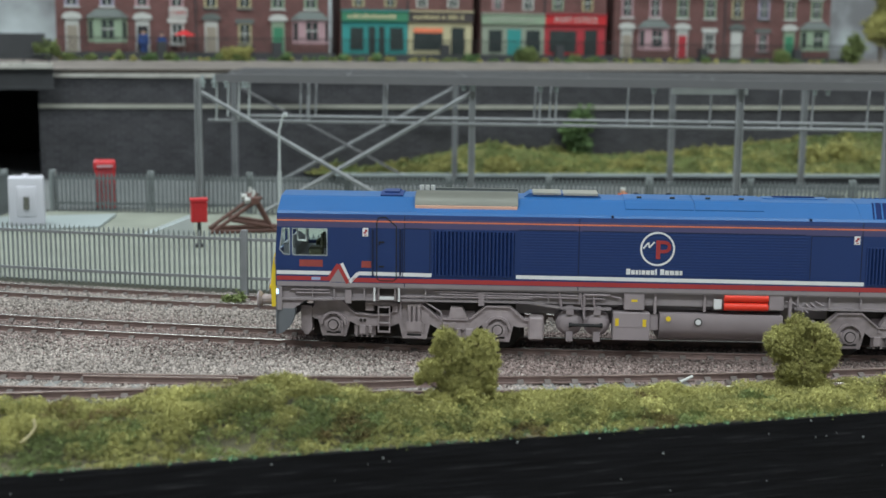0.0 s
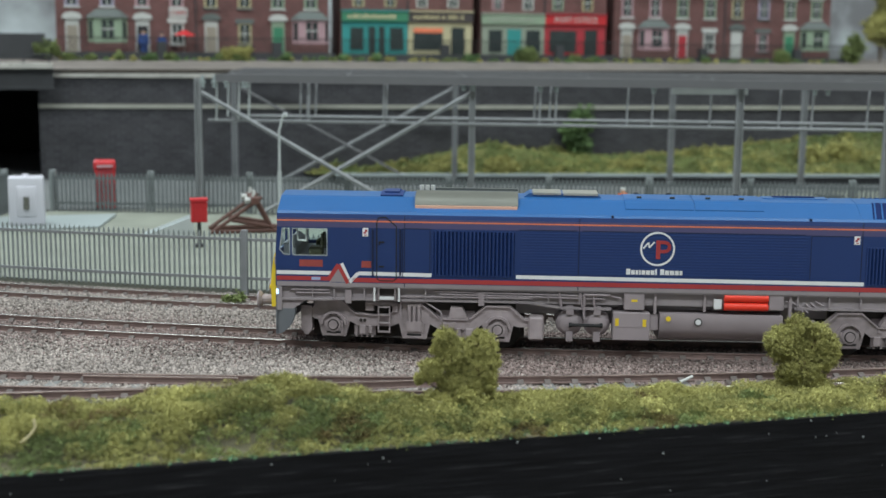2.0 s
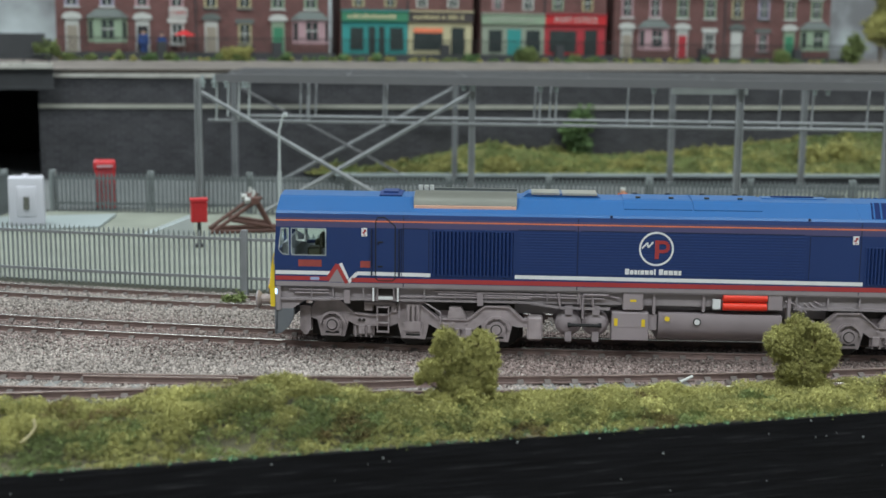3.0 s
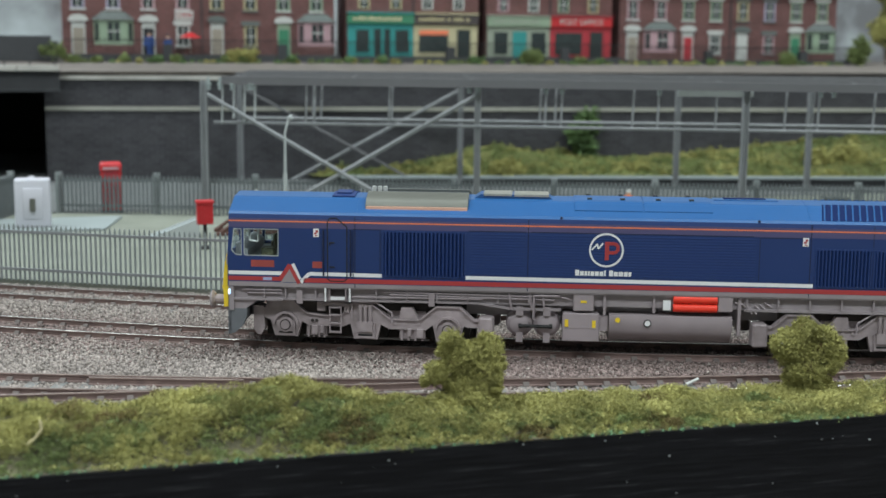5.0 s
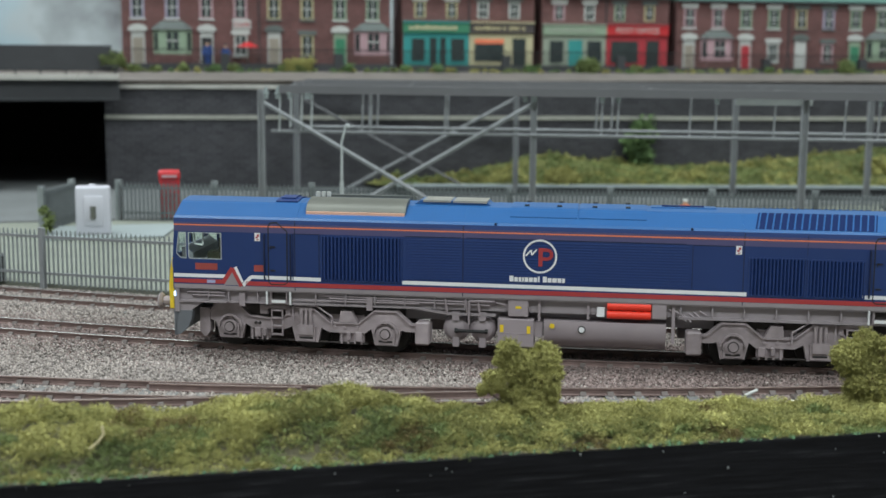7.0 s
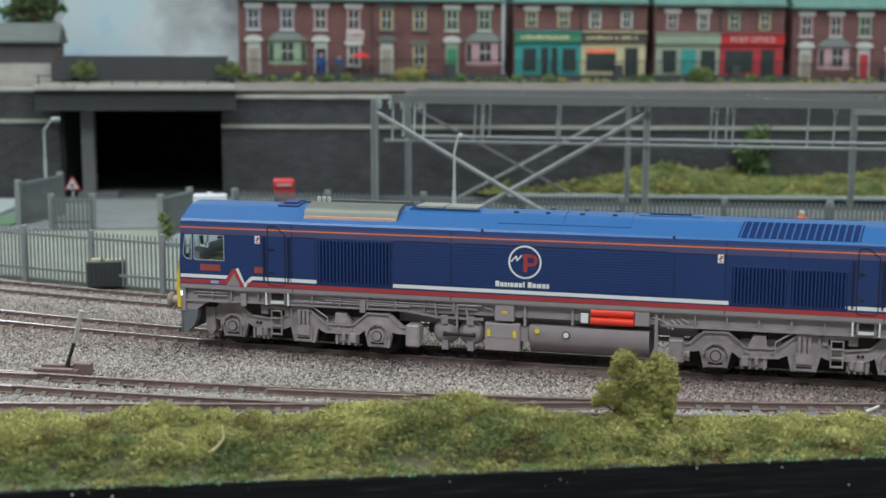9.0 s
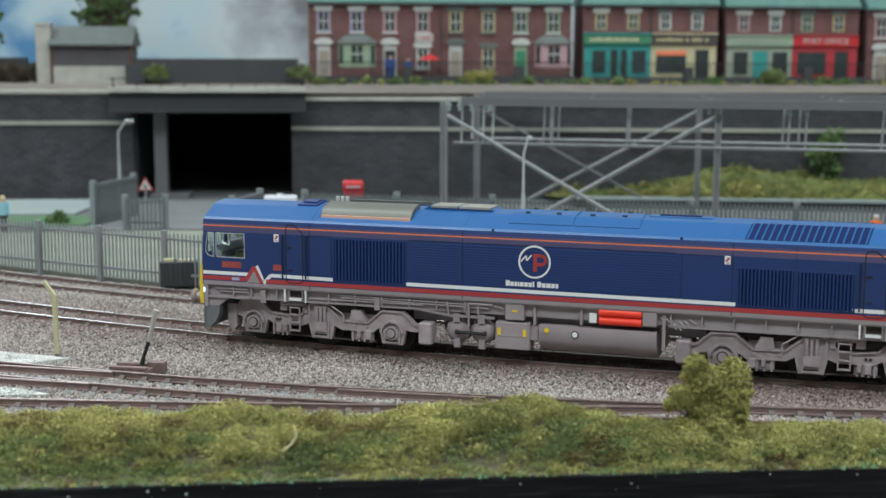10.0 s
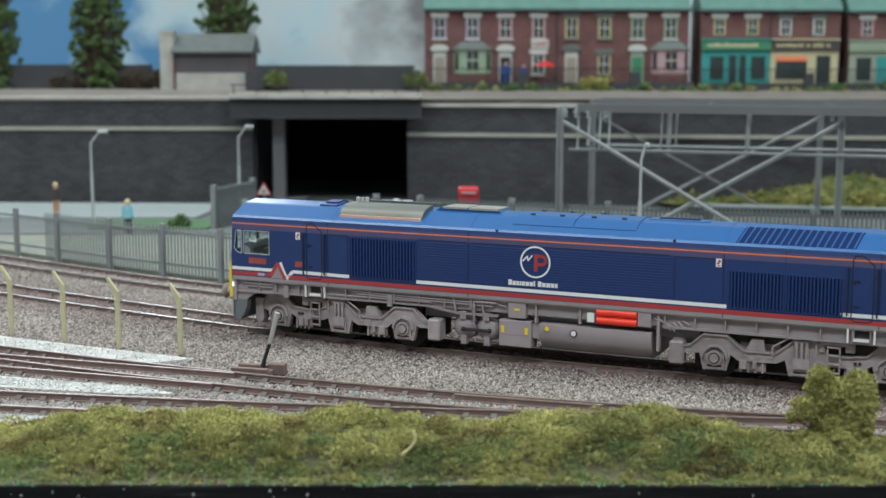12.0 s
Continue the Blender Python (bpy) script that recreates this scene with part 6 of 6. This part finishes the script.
def houses():
    t1 = terrace(-24, 212, 86.5, "red brick terraced houses with bay windows and a cafe", ["winmauve", "winmauve", "winpink", "winpink", "winyellow", "winyellow", "wingreen", "wingreen"],
                 [("door", "doortan"), ("bay", "wingreen"), ("door", "void"), ("window", "winwhite"), ("door", "doortan"), ("window", "winyellow"), ("door", "doorgreen"), ("bay", "winpink")],
                 ["winwhite", "winwhite", "winwhite", "winwhite", "felt", "felt", "winwhite", "winwhite"])
    cs = boxes("cafe_sign", [(85.5, 99.5, -1.4, 0.2, 30, 37)], MAT["winwhite"], t1, "white cafe sign with red letters")
    word("CAFE", 5.2, pose(0.0925, -0.0016, 0.0334, 90, 0, 0), MAT["postred"], cs)
    th = thing("parasol", "red parasol over a cafe table", "parasol", on_board(72, 1046, 85))
    bm = bmesh.new()
    tube(bm, (0, 0, 0), (0, 0, 21), 0.5, 6)
    part("pole", bm, MAT["winwhite"], th)
    bm = bmesh.new()
    tube(bm, (0, 0, 17.5), (0, 0, 21.5), 9, 12, 1.2)
    part("canopy", bm, MAT["boxred"], th)
    bm = bmesh.new()
    tube(bm, (0, 0, 8), (0, 0, 9), 6, 10)
    part("tabletop", bm, MAT["teak"], th)
    terrace(436, 208, 83.5, "red brick terraced houses at the street's end", ["winpink", "winpink", "wingreen", "wingreen", "winyellow", "winmauve", "wingreen", "wingreen"],
            [("door", "doortan"), ("bay", "winpink"), ("door", "postred"), ("window", "winwhite"), ("door", "winwhite"), ("window", "winpink"), ("door", "doorgreen"), ("bay", "wingreen")],
            ["winwhite", "winwhite", "winwhite", "winwhite", "felt", "felt", "winwhite", "winwhite"])
    for a, w, z, lab, ups, left, right in (
            (198, 111.5, 86.0, "red brick shop pair with teal and cream shopfronts", ["winyellow", "winyellow", "winwhite", "winwhite"],
             ("teal", "doorgreen", "cream", [(0.10, 0.34, "win"), (0.38, 0.52, "door"), (0.54, 0.66, "door"), (0.70, 0.95, "win")]), ("cream", "cloth", "winyellow", [(0.06, 0.56, "blind"), (0.66, 0.90, "door")])),
            (316.5, 112, 85.0, "red brick shop pair with a sage front and a post office", ["winpink", "winwhite", "wingreen", "winyellow"],
             ("sage", "wingreen", "sage", [(0.08, 0.34, "win"), (0.38, 0.64, "door"), (0.68, 0.95, "win")]), ("postred", "boxred", "word", [(0.06, 0.54, "win"), (0.64, 0.88, "door")]))):
        th = thing("shop", lab, "shop", on_board(a, 1060, z), "terrace houses")
        shell(th, w)
        for k in range(4):
            window(th, w * (k + 0.55) / 4.2, 41.0, 54.5, 9.5, ups[k], "winwhite" if k < 2 else "felt", False)
        shopfront(th, 1, w / 2 - 0.2, *left)
        shopfront(th, w / 2 + 0.2, w - 1, *right)
    # garden walls with railings
    for a0, a1, z in ((-22, 190, 84.6), (196, 432, 84.0), (434, 650, 82.4)):
        th = thing("garden_railing", "low dark garden wall topped with iron railings", "railing", on_board(a0, 1043, z), "garden railings")
        boxes("low_wall", [(0, a1 - a0, -1.5, 1.5, -2, 5)], MAT["girder"], th)
        boxes("top_rail", [(0, a1 - a0, -0.3, 0.3, 15.6, 16.2)], MAT["black"], th)
        bm = bmesh.new()
        x = 1.0
        while x < a1 - a0:
            box(bm, x - 0.2, x + 0.2, -0.2, 0.2, 5, 17)
            x += 2.6
        tagged(part("baluster_run", bm, MAT["black"], th), kind="stuff")
        for x in ((a1 - a0) * 0.36, (a1 - a0) * 0.78):
            boxes("gate_pier", [(x - 3.5, x + 3.5, -3, 3, -2, 13)], MAT["girder"], th)
    # shed
    th = thing("shed", "timber shed with a grey roof and whitewashed base", "shed", on_board(-224, 1042, 84.0))
    boxes("base_wall", [(2, 62, 0, 40, -1, 13)], MAT["cope"], th)
    boxes("upper_wall", [(2, 62, 0.4, 39.6, 13.05, 29)], material("shed_boards", (0.085, 0.078, 0.085), 0.8, 0, 0.2, 60), th)
    bm = bmesh.new()
    prism(bm, [(-4, 28.5), (-4, 30), (20, 44), (44, 30), (44, 28.5)], 0, 64.5, "x")
    part("roof", bm, MAT["felt"], th)
    for x in (1, 61):
        boxes("corner_post", [(x, x + 2, -0.6, 1, 0, 29)], MAT["teak"], th)
    boxes("side_chimney", [(-10, 1, 2, 14, -1, 44), (-10.5, 1.5, 1.5, 14.5, 44, 46)], MAT["cope"], th)


# ---- lineside things ----
def pale_mesh(h, w, mat):
    bm = bmesh.new()
    prism(bm, [(-w / 2, 0), (w / 2, 0), (w / 2, h - 1.4), (0, h), (-w / 2, h - 1.4)], -0.25, 0.25)
    return mesh_of(bm, "pale", mat)


FENCE_POSTS = (-520, -488, -453, -418, -376, -338, -298, -259, -219, -93, -30, 30)


def front_fence():
    """Palisade fence that follows the running line; each pale is a piece of its own."""
    th = thing("palisade_fence", "grey galvanised palisade fence beside the running line", "fence")
    me = pale_mesh(24.6, 0.85, MAT["fence"])
    off = 76.0
    x = -560.0
    k = 0
    while x < 330:
        px, py, an = main_at(x, off)
        m = pose(px / 1000, py / 1000, -0.0005, 0, 0, math.degrees(an))
        if -430 < x < 40:
            ob = new("pale", me)
            ob.parent = th
            ob.matrix_basis = m
        if any(abs(x - q) < 1.16 for q in FENCE_POSTS):
            boxes("fence_post", [(-1.15, 1.15, -2.6, -0.3, -2, 25.4)], MAT["gantry"], th, m=m)
        x += 2.3 if x < 40 else 8
        k += 1
    for z in (4.6, 20.8):
        bm = bmesh.new()
        ring = []
        for i in range(0, 90):
            xx = -560 + i * 10
            ring.append([bm.verts.new((*main_at(xx, off + dy)[:2], z + dz)) for dy, dz in ((-0.85, -0.6), (-0.3, -0.6), (-0.3, 0.6), (-0.85, 0.6))])
        for a, b in zip(ring, ring[1:]):
            for q in range(4):
                bm.faces.new((a[q], b[q], b[(q + 1) % 4], a[(q + 1) % 4]))
        part("fence_rail", bm, MAT["gantry"], th)


def back_fence(p, q, label, h=23.0):
    (a0, b0), (a1, b1) = p, q
    d = math.hypot(a1 - a0, b1 - b0)
    th = thing("palisade_fence", label, "fence", on_board(a0, b0, -0.4, math.degrees(math.atan2(b1 - b0, a1 - a0))))
    bm = bmesh.new()
    x = 1.0
    while x < d:
        prism(bm, [(x - 0.7, 0), (x + 0.7, 0), (x + 0.7, h - 1.2), (x, h), (x - 0.7, h - 1.2)], -0.25, 0.25)
        x += 2.5
    tagged(part("palisade", bm, MAT["old_fence"], th), kind="stuff")
    for z in (4.0, h - 4):
        boxes("fence_rail", [(0, d, 0.3, 0.9, z, z + 1.4)], MAT["old_fence"], th)
    n = max(1, int(d / 55))
    for k in range(n + 1):
        boxes("fence_post", [(k * d / n - 1.8, k * d / n + 1.8, 0.9, 4, -1, h + 1.2)], MAT["fence"], th)


def gantry():
    th = thing("overhead_gantry", "grey steel overhead gantry with a flat deck and crossed braces", "gantry")
    fr = [(-141, 757), (17, 747), (166, 731), (246, 722), (330, 712)]
    re = [(-148, 932), (9, 921), (160, 912), (250, 905), (340, 897)]
    for x, y in fr + re:
        bm = bmesh.new()
        for w in (-1, 1):
            box(bm, x + w * 1.55 - 0.3, x + w * 1.55 + 0.3, y - 2.0, y + 2.0, -0.6, 78.6)
        box(bm, x - 1.55, x + 1.55, y - 0.4, y + 0.4, -0.6, 78.6)
        box(bm, x - 4, x + 4, y - 4, y + 4, -0.6, 0.6)
        part("column", bm, MAT["gantry"], th)
    for k in range(6):
        w = k / 5
        xa, ya, xb, yb = -130 - 12 * w, 755 + 180 * w, 340 + 10 * w, 707 + 190 * w
        bm = bmesh.new()
        prism(bm, [(xa, ya - 1.4), (xb, yb - 1.4), (xb, yb + 1.4), (xa, ya + 1.4)], 76.6 if k in (0, 5) else 77.4, 80.4 if k else 81.2, "z")
        part("top_beam", bm, MAT["deck"], th, "dark grey longitudinal gantry beam")
    for x in (-128, -56, 17, 92, 166, 246, 330):
        y = 755 - (x + 130) * 0.102
        bm = bmesh.new()
        prism(bm, [(x - 0.9, y), (x + 0.9, y), (x - 6.5, y + 182), (x - 8.3, y + 182)], 77.8, 79.6, "z")
        part("cross_beam", bm, MAT["gantry"], th)
    for (xa, ya), (xb, yb), z in (((-136, 760), (338, 715), 54.6), ((-125, 804), (338, 768), 54.6)):
        bm = bmesh.new()
        tube(bm, (xa, ya, z), (xb, yb, z), 0.95, 6)
        part("lower_chord", bm, MAT["gantry"], th)
    for x in (-131, -118, -82, -77, -34, 55, 64, 104, 118, 150, 188, 206, 236):
        y = 757 - (x + 141) * 0.086
        for dy in (3, 44) if x < 80 else (3,):
            bm = bmesh.new()
            tube(bm, (x, y + dy, 54.2), (x + 0.8, y + dy, 78.6), 0.62, 6)
            part("hanger", bm, MAT["lampgrey"] if x in (-131, -118) else MAT["gantry"], th)
    for p, q, r in (((-139, 756, 71), (-14, 748, 0), 1.4), ((16, 746, 72), (-106, 755, 0), 1.4), ((-146, 931, 68), (-16, 922, 0), 0.9), ((8, 921, 68), (-116, 930, 0), 1.2)):
        bm = bmesh.new()
        tube(bm, p, q, r, 6)
        part("diagonal_brace", bm, MAT["gantry" if r > 1.0 else "deck"], th)
    for x in (-138, -131, -124, -114, -112, 12, 17, 55, 64, 118, 206, 213):
        y = 757 - (x + 141) * 0.086
        bm = bmesh.new()
        tube(bm, (x, y - 1, 73.5), (x, y - 1, 80.6), 1.3, 8, 0.9)
        tube(bm, (x, y - 1, 76), (x, y - 1, 77.4), 1.9, 8)
        part("insulator", bm, MAT["slab"], th, "pale porcelain insulator")
    boxes("sign_panel", [(128, 170, 731, 733, 73.2, 76.4)], MAT["lampgrey"], th)


def street_lamp(m, h, arm, label):
    th = thing("street_lamp", label, "lamp", m, "yard lamps")
    bm = bmesh.new()
    tube(bm, (0, 0, 0), (0, 0, h * 0.55), 1.0, 8)
    tube(bm, (0, 0, h * 0.55), (0, 0, h * 0.86), 0.7, 8, 0.6)
    tube(bm, (0, 0, h * 0.86), (arm * 0.7, 0, h * 0.985), 0.6, 8)
    part("pole", bm, MAT["lampgrey"], th)
    bm = bmesh.new()
    box(bm, *sorted((arm * 0.6, arm * 1.35)), -1.4, 1.4, h * 0.965, h * 1.0)
    bevelled(bm, 0.4, 1)
    part("lantern", bm, MAT["lampgrey"], th)


def figure(label, m, h, top, legs, hat):
    """A small painted scenery figure, one plain shape."""
    bm = bmesh.new()
    k = h / 23.0
    mats = [MAT[legs], MAT[top], MAT["skin"], MAT[hat]]

    def piece(i, f):
        n = len(bm.faces)
        f()
        bm.faces.ensure_lookup_table()
        for q in list(bm.faces)[n:]:
            q.material_index = i
    for s in (-1, 1):
        piece(0, lambda s=s: tube(bm, (s * 1.1 * k, 0, 0), (s * 1.3 * k, 0, 11 * k), 1.0 * k, 8, 1.4 * k))
    piece(1, lambda: tube(bm, (0, 0, 10.5 * k), (0, 0, 18.8 * k), 2.5 * k, 10, 2.9 * k))
    for s in (-1, 1):
        piece(1, lambda s=s: tube(bm, (s * 2.9 * k, 0, 18.3 * k), (s * 3.7 * k, -0.8 * k, 11.5 * k), 0.9 * k, 8, 0.8 * k))
    piece(2, lambda: tube(bm, (0, 0, 18.8 * k), (0, 0, 21.2 * k), 1.5 * k, 10, 1.7 * k))
    piece(3, lambda: tube(bm, (0, 0, 21.2 * k), (0, 0, 23.0 * k), 1.9 * k, 10, 1.2 * k))
    ob = new("scenery_figure", mesh_of(bm, "scenery_figure", mats, True))
    ob.matrix_world = m
    tagged(ob, label, "figurine", "scenery figures")


def lineside():
    front_fence()
    back_fence((-24, 800), (760, 560), "long grey palisade fence between yard and road")
    back_fence((-153, 826), (-136, 880), "open palisade gate leaf at the yard entrance", 27.0)
    back_fence((-132, 800), (-108, 800), "mesh gate leaf beside the yard entrance", 20.5)
    gantry()
    street_lamp(on_board(91.5, 660, -0.6, -15), 65.5, 3.0, "grey yard lamp with a short angled arm")
    street_lamp(on_board(-239, 850, 0), 61.5, 8.5, "tall grey street lamp beside the pavement")
    street_lamp(on_board(-150.5, 900, 0), 62.5, 8.0, "tall grey street lamp near the underpass")
    # white equipment cabinet on a slab
    th = thing("equipment_cabinet", "white plastic equipment cabinet with a raised door", "cabinet", on_board(-44.6, 732, 0.6))
    bm = bmesh.new()
    box(bm, 0, 18.6, 0, 10, 0, 26.5)
    bevelled(bm, 1.1, 3)
    part("body", bm, MAT["cab"], th, smooth=True)
    bm = bmesh.new()
    box(bm, 4.4, 14.6, -0.7, 1, 5, 21.5)
    bevelled(bm, 0.5, 2)
    d = part("door", bm, MAT["cab"], th, smooth=True)
    bm = bmesh.new()
    tube(bm, (9.3, -1.0, 9), (9.3, -1.0, 16), 1.5, 10)
    part("handle_recess", bm, MAT["silver"], d)
    bm = bmesh.new()
    tube(bm, (9, 5, 26.3), (9, 5, 27.6), 2.2, 10, 1.6)
    part("top_knob", bm, MAT["cab"], th)
    sheet("cabinet_slab", [(-62, 722), (2, 722), (12, 772), (-56, 772)], -0.6, 0.6, MAT["slab"], "pale concrete slab under the cabinet", "slab", BOARD)
    bush("bush", "green weeds beside the white cabinet", on_board(-60, 742, -0.5), [(0, 0, 4, 3), (1, 0, 9, 3), (-2, 0, 14, 2.5)], 30, 1.0, "foam_dark", False, 91)
    back_fence((-62, 760), (-48, 800), "short grey palisade fence behind the cabinet", 24.0)
    # phone kiosk
    th = thing("phone_kiosk", "red telephone kiosk with glazed sides behind the fence", "kiosk", on_board(0.6, 795, -0.4))
    boxes("plinth", [(0, 12, 0, 12, 0, 1.5)], MAT["girder"], th)
    boxes("corner_post", [(0, 1.6, 0, 1.6, 1.5, 25), (10.4, 12, 0, 1.6, 1.5, 25), (0, 1.6, 10.4, 12, 1.5, 25), (10.4, 12, 10.4, 12, 1.5, 25)], MAT["boxred"], th)
    boxes("glazing", [(1.6, 10.4, 0.5, 0.9, 1.5, 24), (0.5, 0.9, 1.6, 10.4, 1.5, 24), (11.1, 11.5, 1.6, 10.4, 1.5, 24)], MAT["postred"], th)
    for k in range(5):
        boxes("glazing_bar", [(1.6, 10.4, 0.2, 0.6, 4 + k * 4, 4.6 + k * 4)], MAT["boxred"], th)
    bm = bmesh.new()
    box(bm, -0.4, 12.4, -0.4, 12.4, 24.2, 29.6)
    bevelled(bm, 1.4, 3)
    part("cap", bm, MAT["boxred"], th, smooth=True)
    boxes("sign_band", [(1.5, 10.5, -0.7, -0.3, 25.8, 27.2)], MAT["winpink"], th)
    # red fire point on its post
    th = thing("fire_point", "red fire bucket box on a grey post in the yard", "fire point", on_board(45.6, 646, -0.4))
    boxes("post", [(3.4, 5.2, 3, 4.8, 0, 14)], MAT["girder"], th)
    boxes("foot", [(1.6, 7, 1.2, 6.6, 0, 1.2)], MAT["girder"], th)
    bm = bmesh.new()
    box(bm, 0.3, 8.1, 0, 6, 12.6, 23.0)
    for k in range(5):
        box(bm, 0.9 + k * 1.45, 1.6 + k * 1.45, -0.5, 0.2, 13, 22.4)
    part("case", bm, MAT["boxred"], th)
    boxes("lid", [(-0.1, 8.5, -0.8, 6.4, 23.0, 24.2)], MAT["boxred"], th)
    # buffer stop of bent rail
    th = thing("buffer_stop", "rust-brown rail-built buffer stop with pale lamps", "buffer stop", on_board(62, 690, -0.4))
    for dy in (0, 16):
        for p, q in (((-2, dy, 1), (24, dy, 19)), ((30, dy, 1), (20, dy, 20)), ((8, dy, 7), (30, dy, 3)), ((-3, dy, 1), (36, dy, 1))):
            bm = bmesh.new()
            tube(bm, p, q, 1.2, 6)
            part("bent_rail", bm, MAT["teak"], th)
    bm = bmesh.new()
    box(bm, 18, 21.5, -5, 21, 15.5, 19.5)
    bevelled(bm, 0.4, 1)
    part("buffer_beam", bm, MAT["teak"], th)
    for dy in (0, 16):
        bm = bmesh.new()
        tube(bm, (18, dy, 17.5), (15, dy, 17.5), 1.4, 10, 1.8)
        tube(bm, (19.8, dy, 19.5), (19.8, dy, 22.6), 1.1, 8, 0.9)
        part("lamp", bm, MAT["winwhite"], th)
    # ramp-like low frame beside the stop
    th = thing("loading_ramp", "low grey metal loading ramp in the yard", "ramp", on_board(24, 690, -0.6))
    bm = bmesh.new()
    for w in (0, 10):
        prism(bm, [(0, 0), (26, 0), (26, 9), (24, 9)], w, w + 0.8)
    part("side_plate", bm, MAT["lampgrey"], th)
    bm = bmesh.new()
    prism(bm, [(0, 0), (0.6, 0), (26, 8.4), (26, 9)], 0.8, 10)
    part("ramp_plate", bm, MAT["slab"], th)
    # bin beside the fence
    th = thing("waste_bin", "dark grey waste bin behind the palisade fence", "bin", on_board(-85.5, 600, -0.6))
    bm = bmesh.new()
    box(bm, 0, 17, 0, 9, 0, 11.5)
    bevelled(bm, 0.25, 1)
    body = part("body", bm, MAT["girder"], th)
    for k in range(8):
        boxes("slat", [(0.6 + k * 2.1, 1.6 + k * 2.1, -0.4, 0.2, 0.4, 11)], MAT["girder"], body)
    boxes("rubbish", [(1.5, 6, 2, 7, 11, 12.6), (8, 15, 2, 7, 11, 12.3)], MAT["postyellow"], th)
    # warning sign
    th = thing("road_sign", "triangular red and white road warning sign", "sign", on_board(-137.5, 930, 0))
    bm = bmesh.new()
    tube(bm, (0, 0, -0.4), (0, 0, 12), 0.6, 6)
    part("post", bm, MAT["lampgrey"], th)
    bm = bmesh.new()
    prism(bm, [(-5.4, 11), (5.4, 11), (0, 20.6)], -0.9, -0.2)
    t = part("plate", bm, MAT["postred"], th)
    bm = bmesh.new()
    prism(bm, [(-4.1, 11.8), (4.1, 11.8), (0, 19.0)], -1.1, -0.8)
    part("sign_face", bm, MAT["winwhite"], t)
    bm = bmesh.new()
    box(bm, -0.9, 0.9, -1.3, -1.0, 12.8, 15)
    part("symbol", bm, MAT["black"], t)
    th = thing("relay_hut", "small dark relay hut near the back fence", "hut", on_board(409, 668, -0.5))
    boxes("walls", [(0, 11, 0, 9, 0, 14)], MAT["girder"], th)
    boxes("roof", [(-0.7, 11.7, -0.7, 9.7, 14, 15.4)], MAT["felt"], th)
    # lineside posts with bent tops
    for x, y, hh in ((-331, 448, 30.5), (-304, 441, 28.0), (-277, 435, 27.8), (-251, 430, 27.2), (-224, 427, 26.8)):
        th = thing("lineside_post", "cream concrete post with a bent top", "post", pose(x / 1000, y / 1000, -0.002), "lineside posts")
        bm = bmesh.new()
        prism(bm, [(-0.8, 0), (0.8, 0), (0.72, hh * 0.80), (-3.4, hh), (-4.4, hh * 0.985), (-0.75, hh * 0.775)], -0.7, 0.7)
        bevelled(bm, 0.18, 1)
        part("shaft", bm, MAT["postyellow"], th)
    figure("painted figure in orange work clothes and white hat", on_board(294, 694, -0.4), 19.4, "hivis", "cloth", "winwhite")
    figure("painted figure in a dark dress on the pavement", on_board(-272, 880, 2.0), 22.6, "cloth", "skin", "straw")
    figure("painted figure in a cyan top with yellow hat", on_board(-204, 800, -0.4), 22, "cyan", "cloth", "straw")
    figure("painted figure in blue at the cafe door", on_board(41, 1050, 85), 22, "navy", "navy", "cloth")
    figure("painted figure in blue beside the cafe", on_board(55, 1050, 85), 20, "navy", "navy", "cloth")


bridge()
embankment()
houses()
lineside()
plants()


# ---- movement ----
LOCO_X = [(0.0, 77.33), (2.5, 77.33), (3.0, 76.95), (4.0, 71.6), (5.0, 59.05), (5.5, 49.25), (6.0, 38.55), (6.5, 28.93), (8.5, -12.7), (9.0, -23.4), (9.5, -33.18), (10.0, -43.95), (10.5, -53.8), (11.0, -64.58), (11.5, -74.7), (12.0, -85.18)]


def loco_pose(xc):
    """The locomotive stands with both bogie centres, 174 mm apart, on the main line."""
    x1 = xc - 86.7
    for _ in range(20):
        x2 = x1 + 174.0
        for _ in range(12):
            x2 = x1 + math.sqrt(max(1.0, 174.0 ** 2 - (main_y(x2) - main_y(x1)) ** 2))
        x1 += xc - (x1 + x2) / 2
    y1, y2 = main_y(x1), main_y(x2)
    return (x1 + x2) / 2, (y1 + y2) / 2, math.degrees(math.atan2(y2 - y1, x2 - x1)), x1, x2


def motions():
    rows = []
    for t, xc in LOCO_X:
        x, y, rz, _, _ = loco_pose(xc)
        rows.append((t, pose(x / 1000, y / 1000, 0, 0, 0, rz)))
    walk(LOCO, rows)
    # bogies swing to the curve, and the wheels roll
    dense = np.arange(0.0, 12.01, 0.25)
    xs = np.interp(dense, [t for t, _ in LOCO_X], [x for _, x in LOCO_X])
    for k, (cx, bg) in enumerate(zip((-84.5, 85.0), BOGIES)):
        rows = []
        for t, xc in zip(dense, xs):
            x, y, rz, x1, x2 = loco_pose(xc)
            swing = math.degrees(main_at((x1, x2)[k])[2]) - rz
            rows.append((float(t), pose(cx / 1000, 0, 0, 0, 0, swing)))
        walk(bg, rows)
        for w in WHEELSETS[k]:
            home = w.matrix_basis.translation.copy()
            walk(w, [(float(t), pose(home.x, 0, home.z, 0, math.degrees((xc - xs[0]) / 7.0), 0)) for t, xc in zip(dense, xs)])


motions()
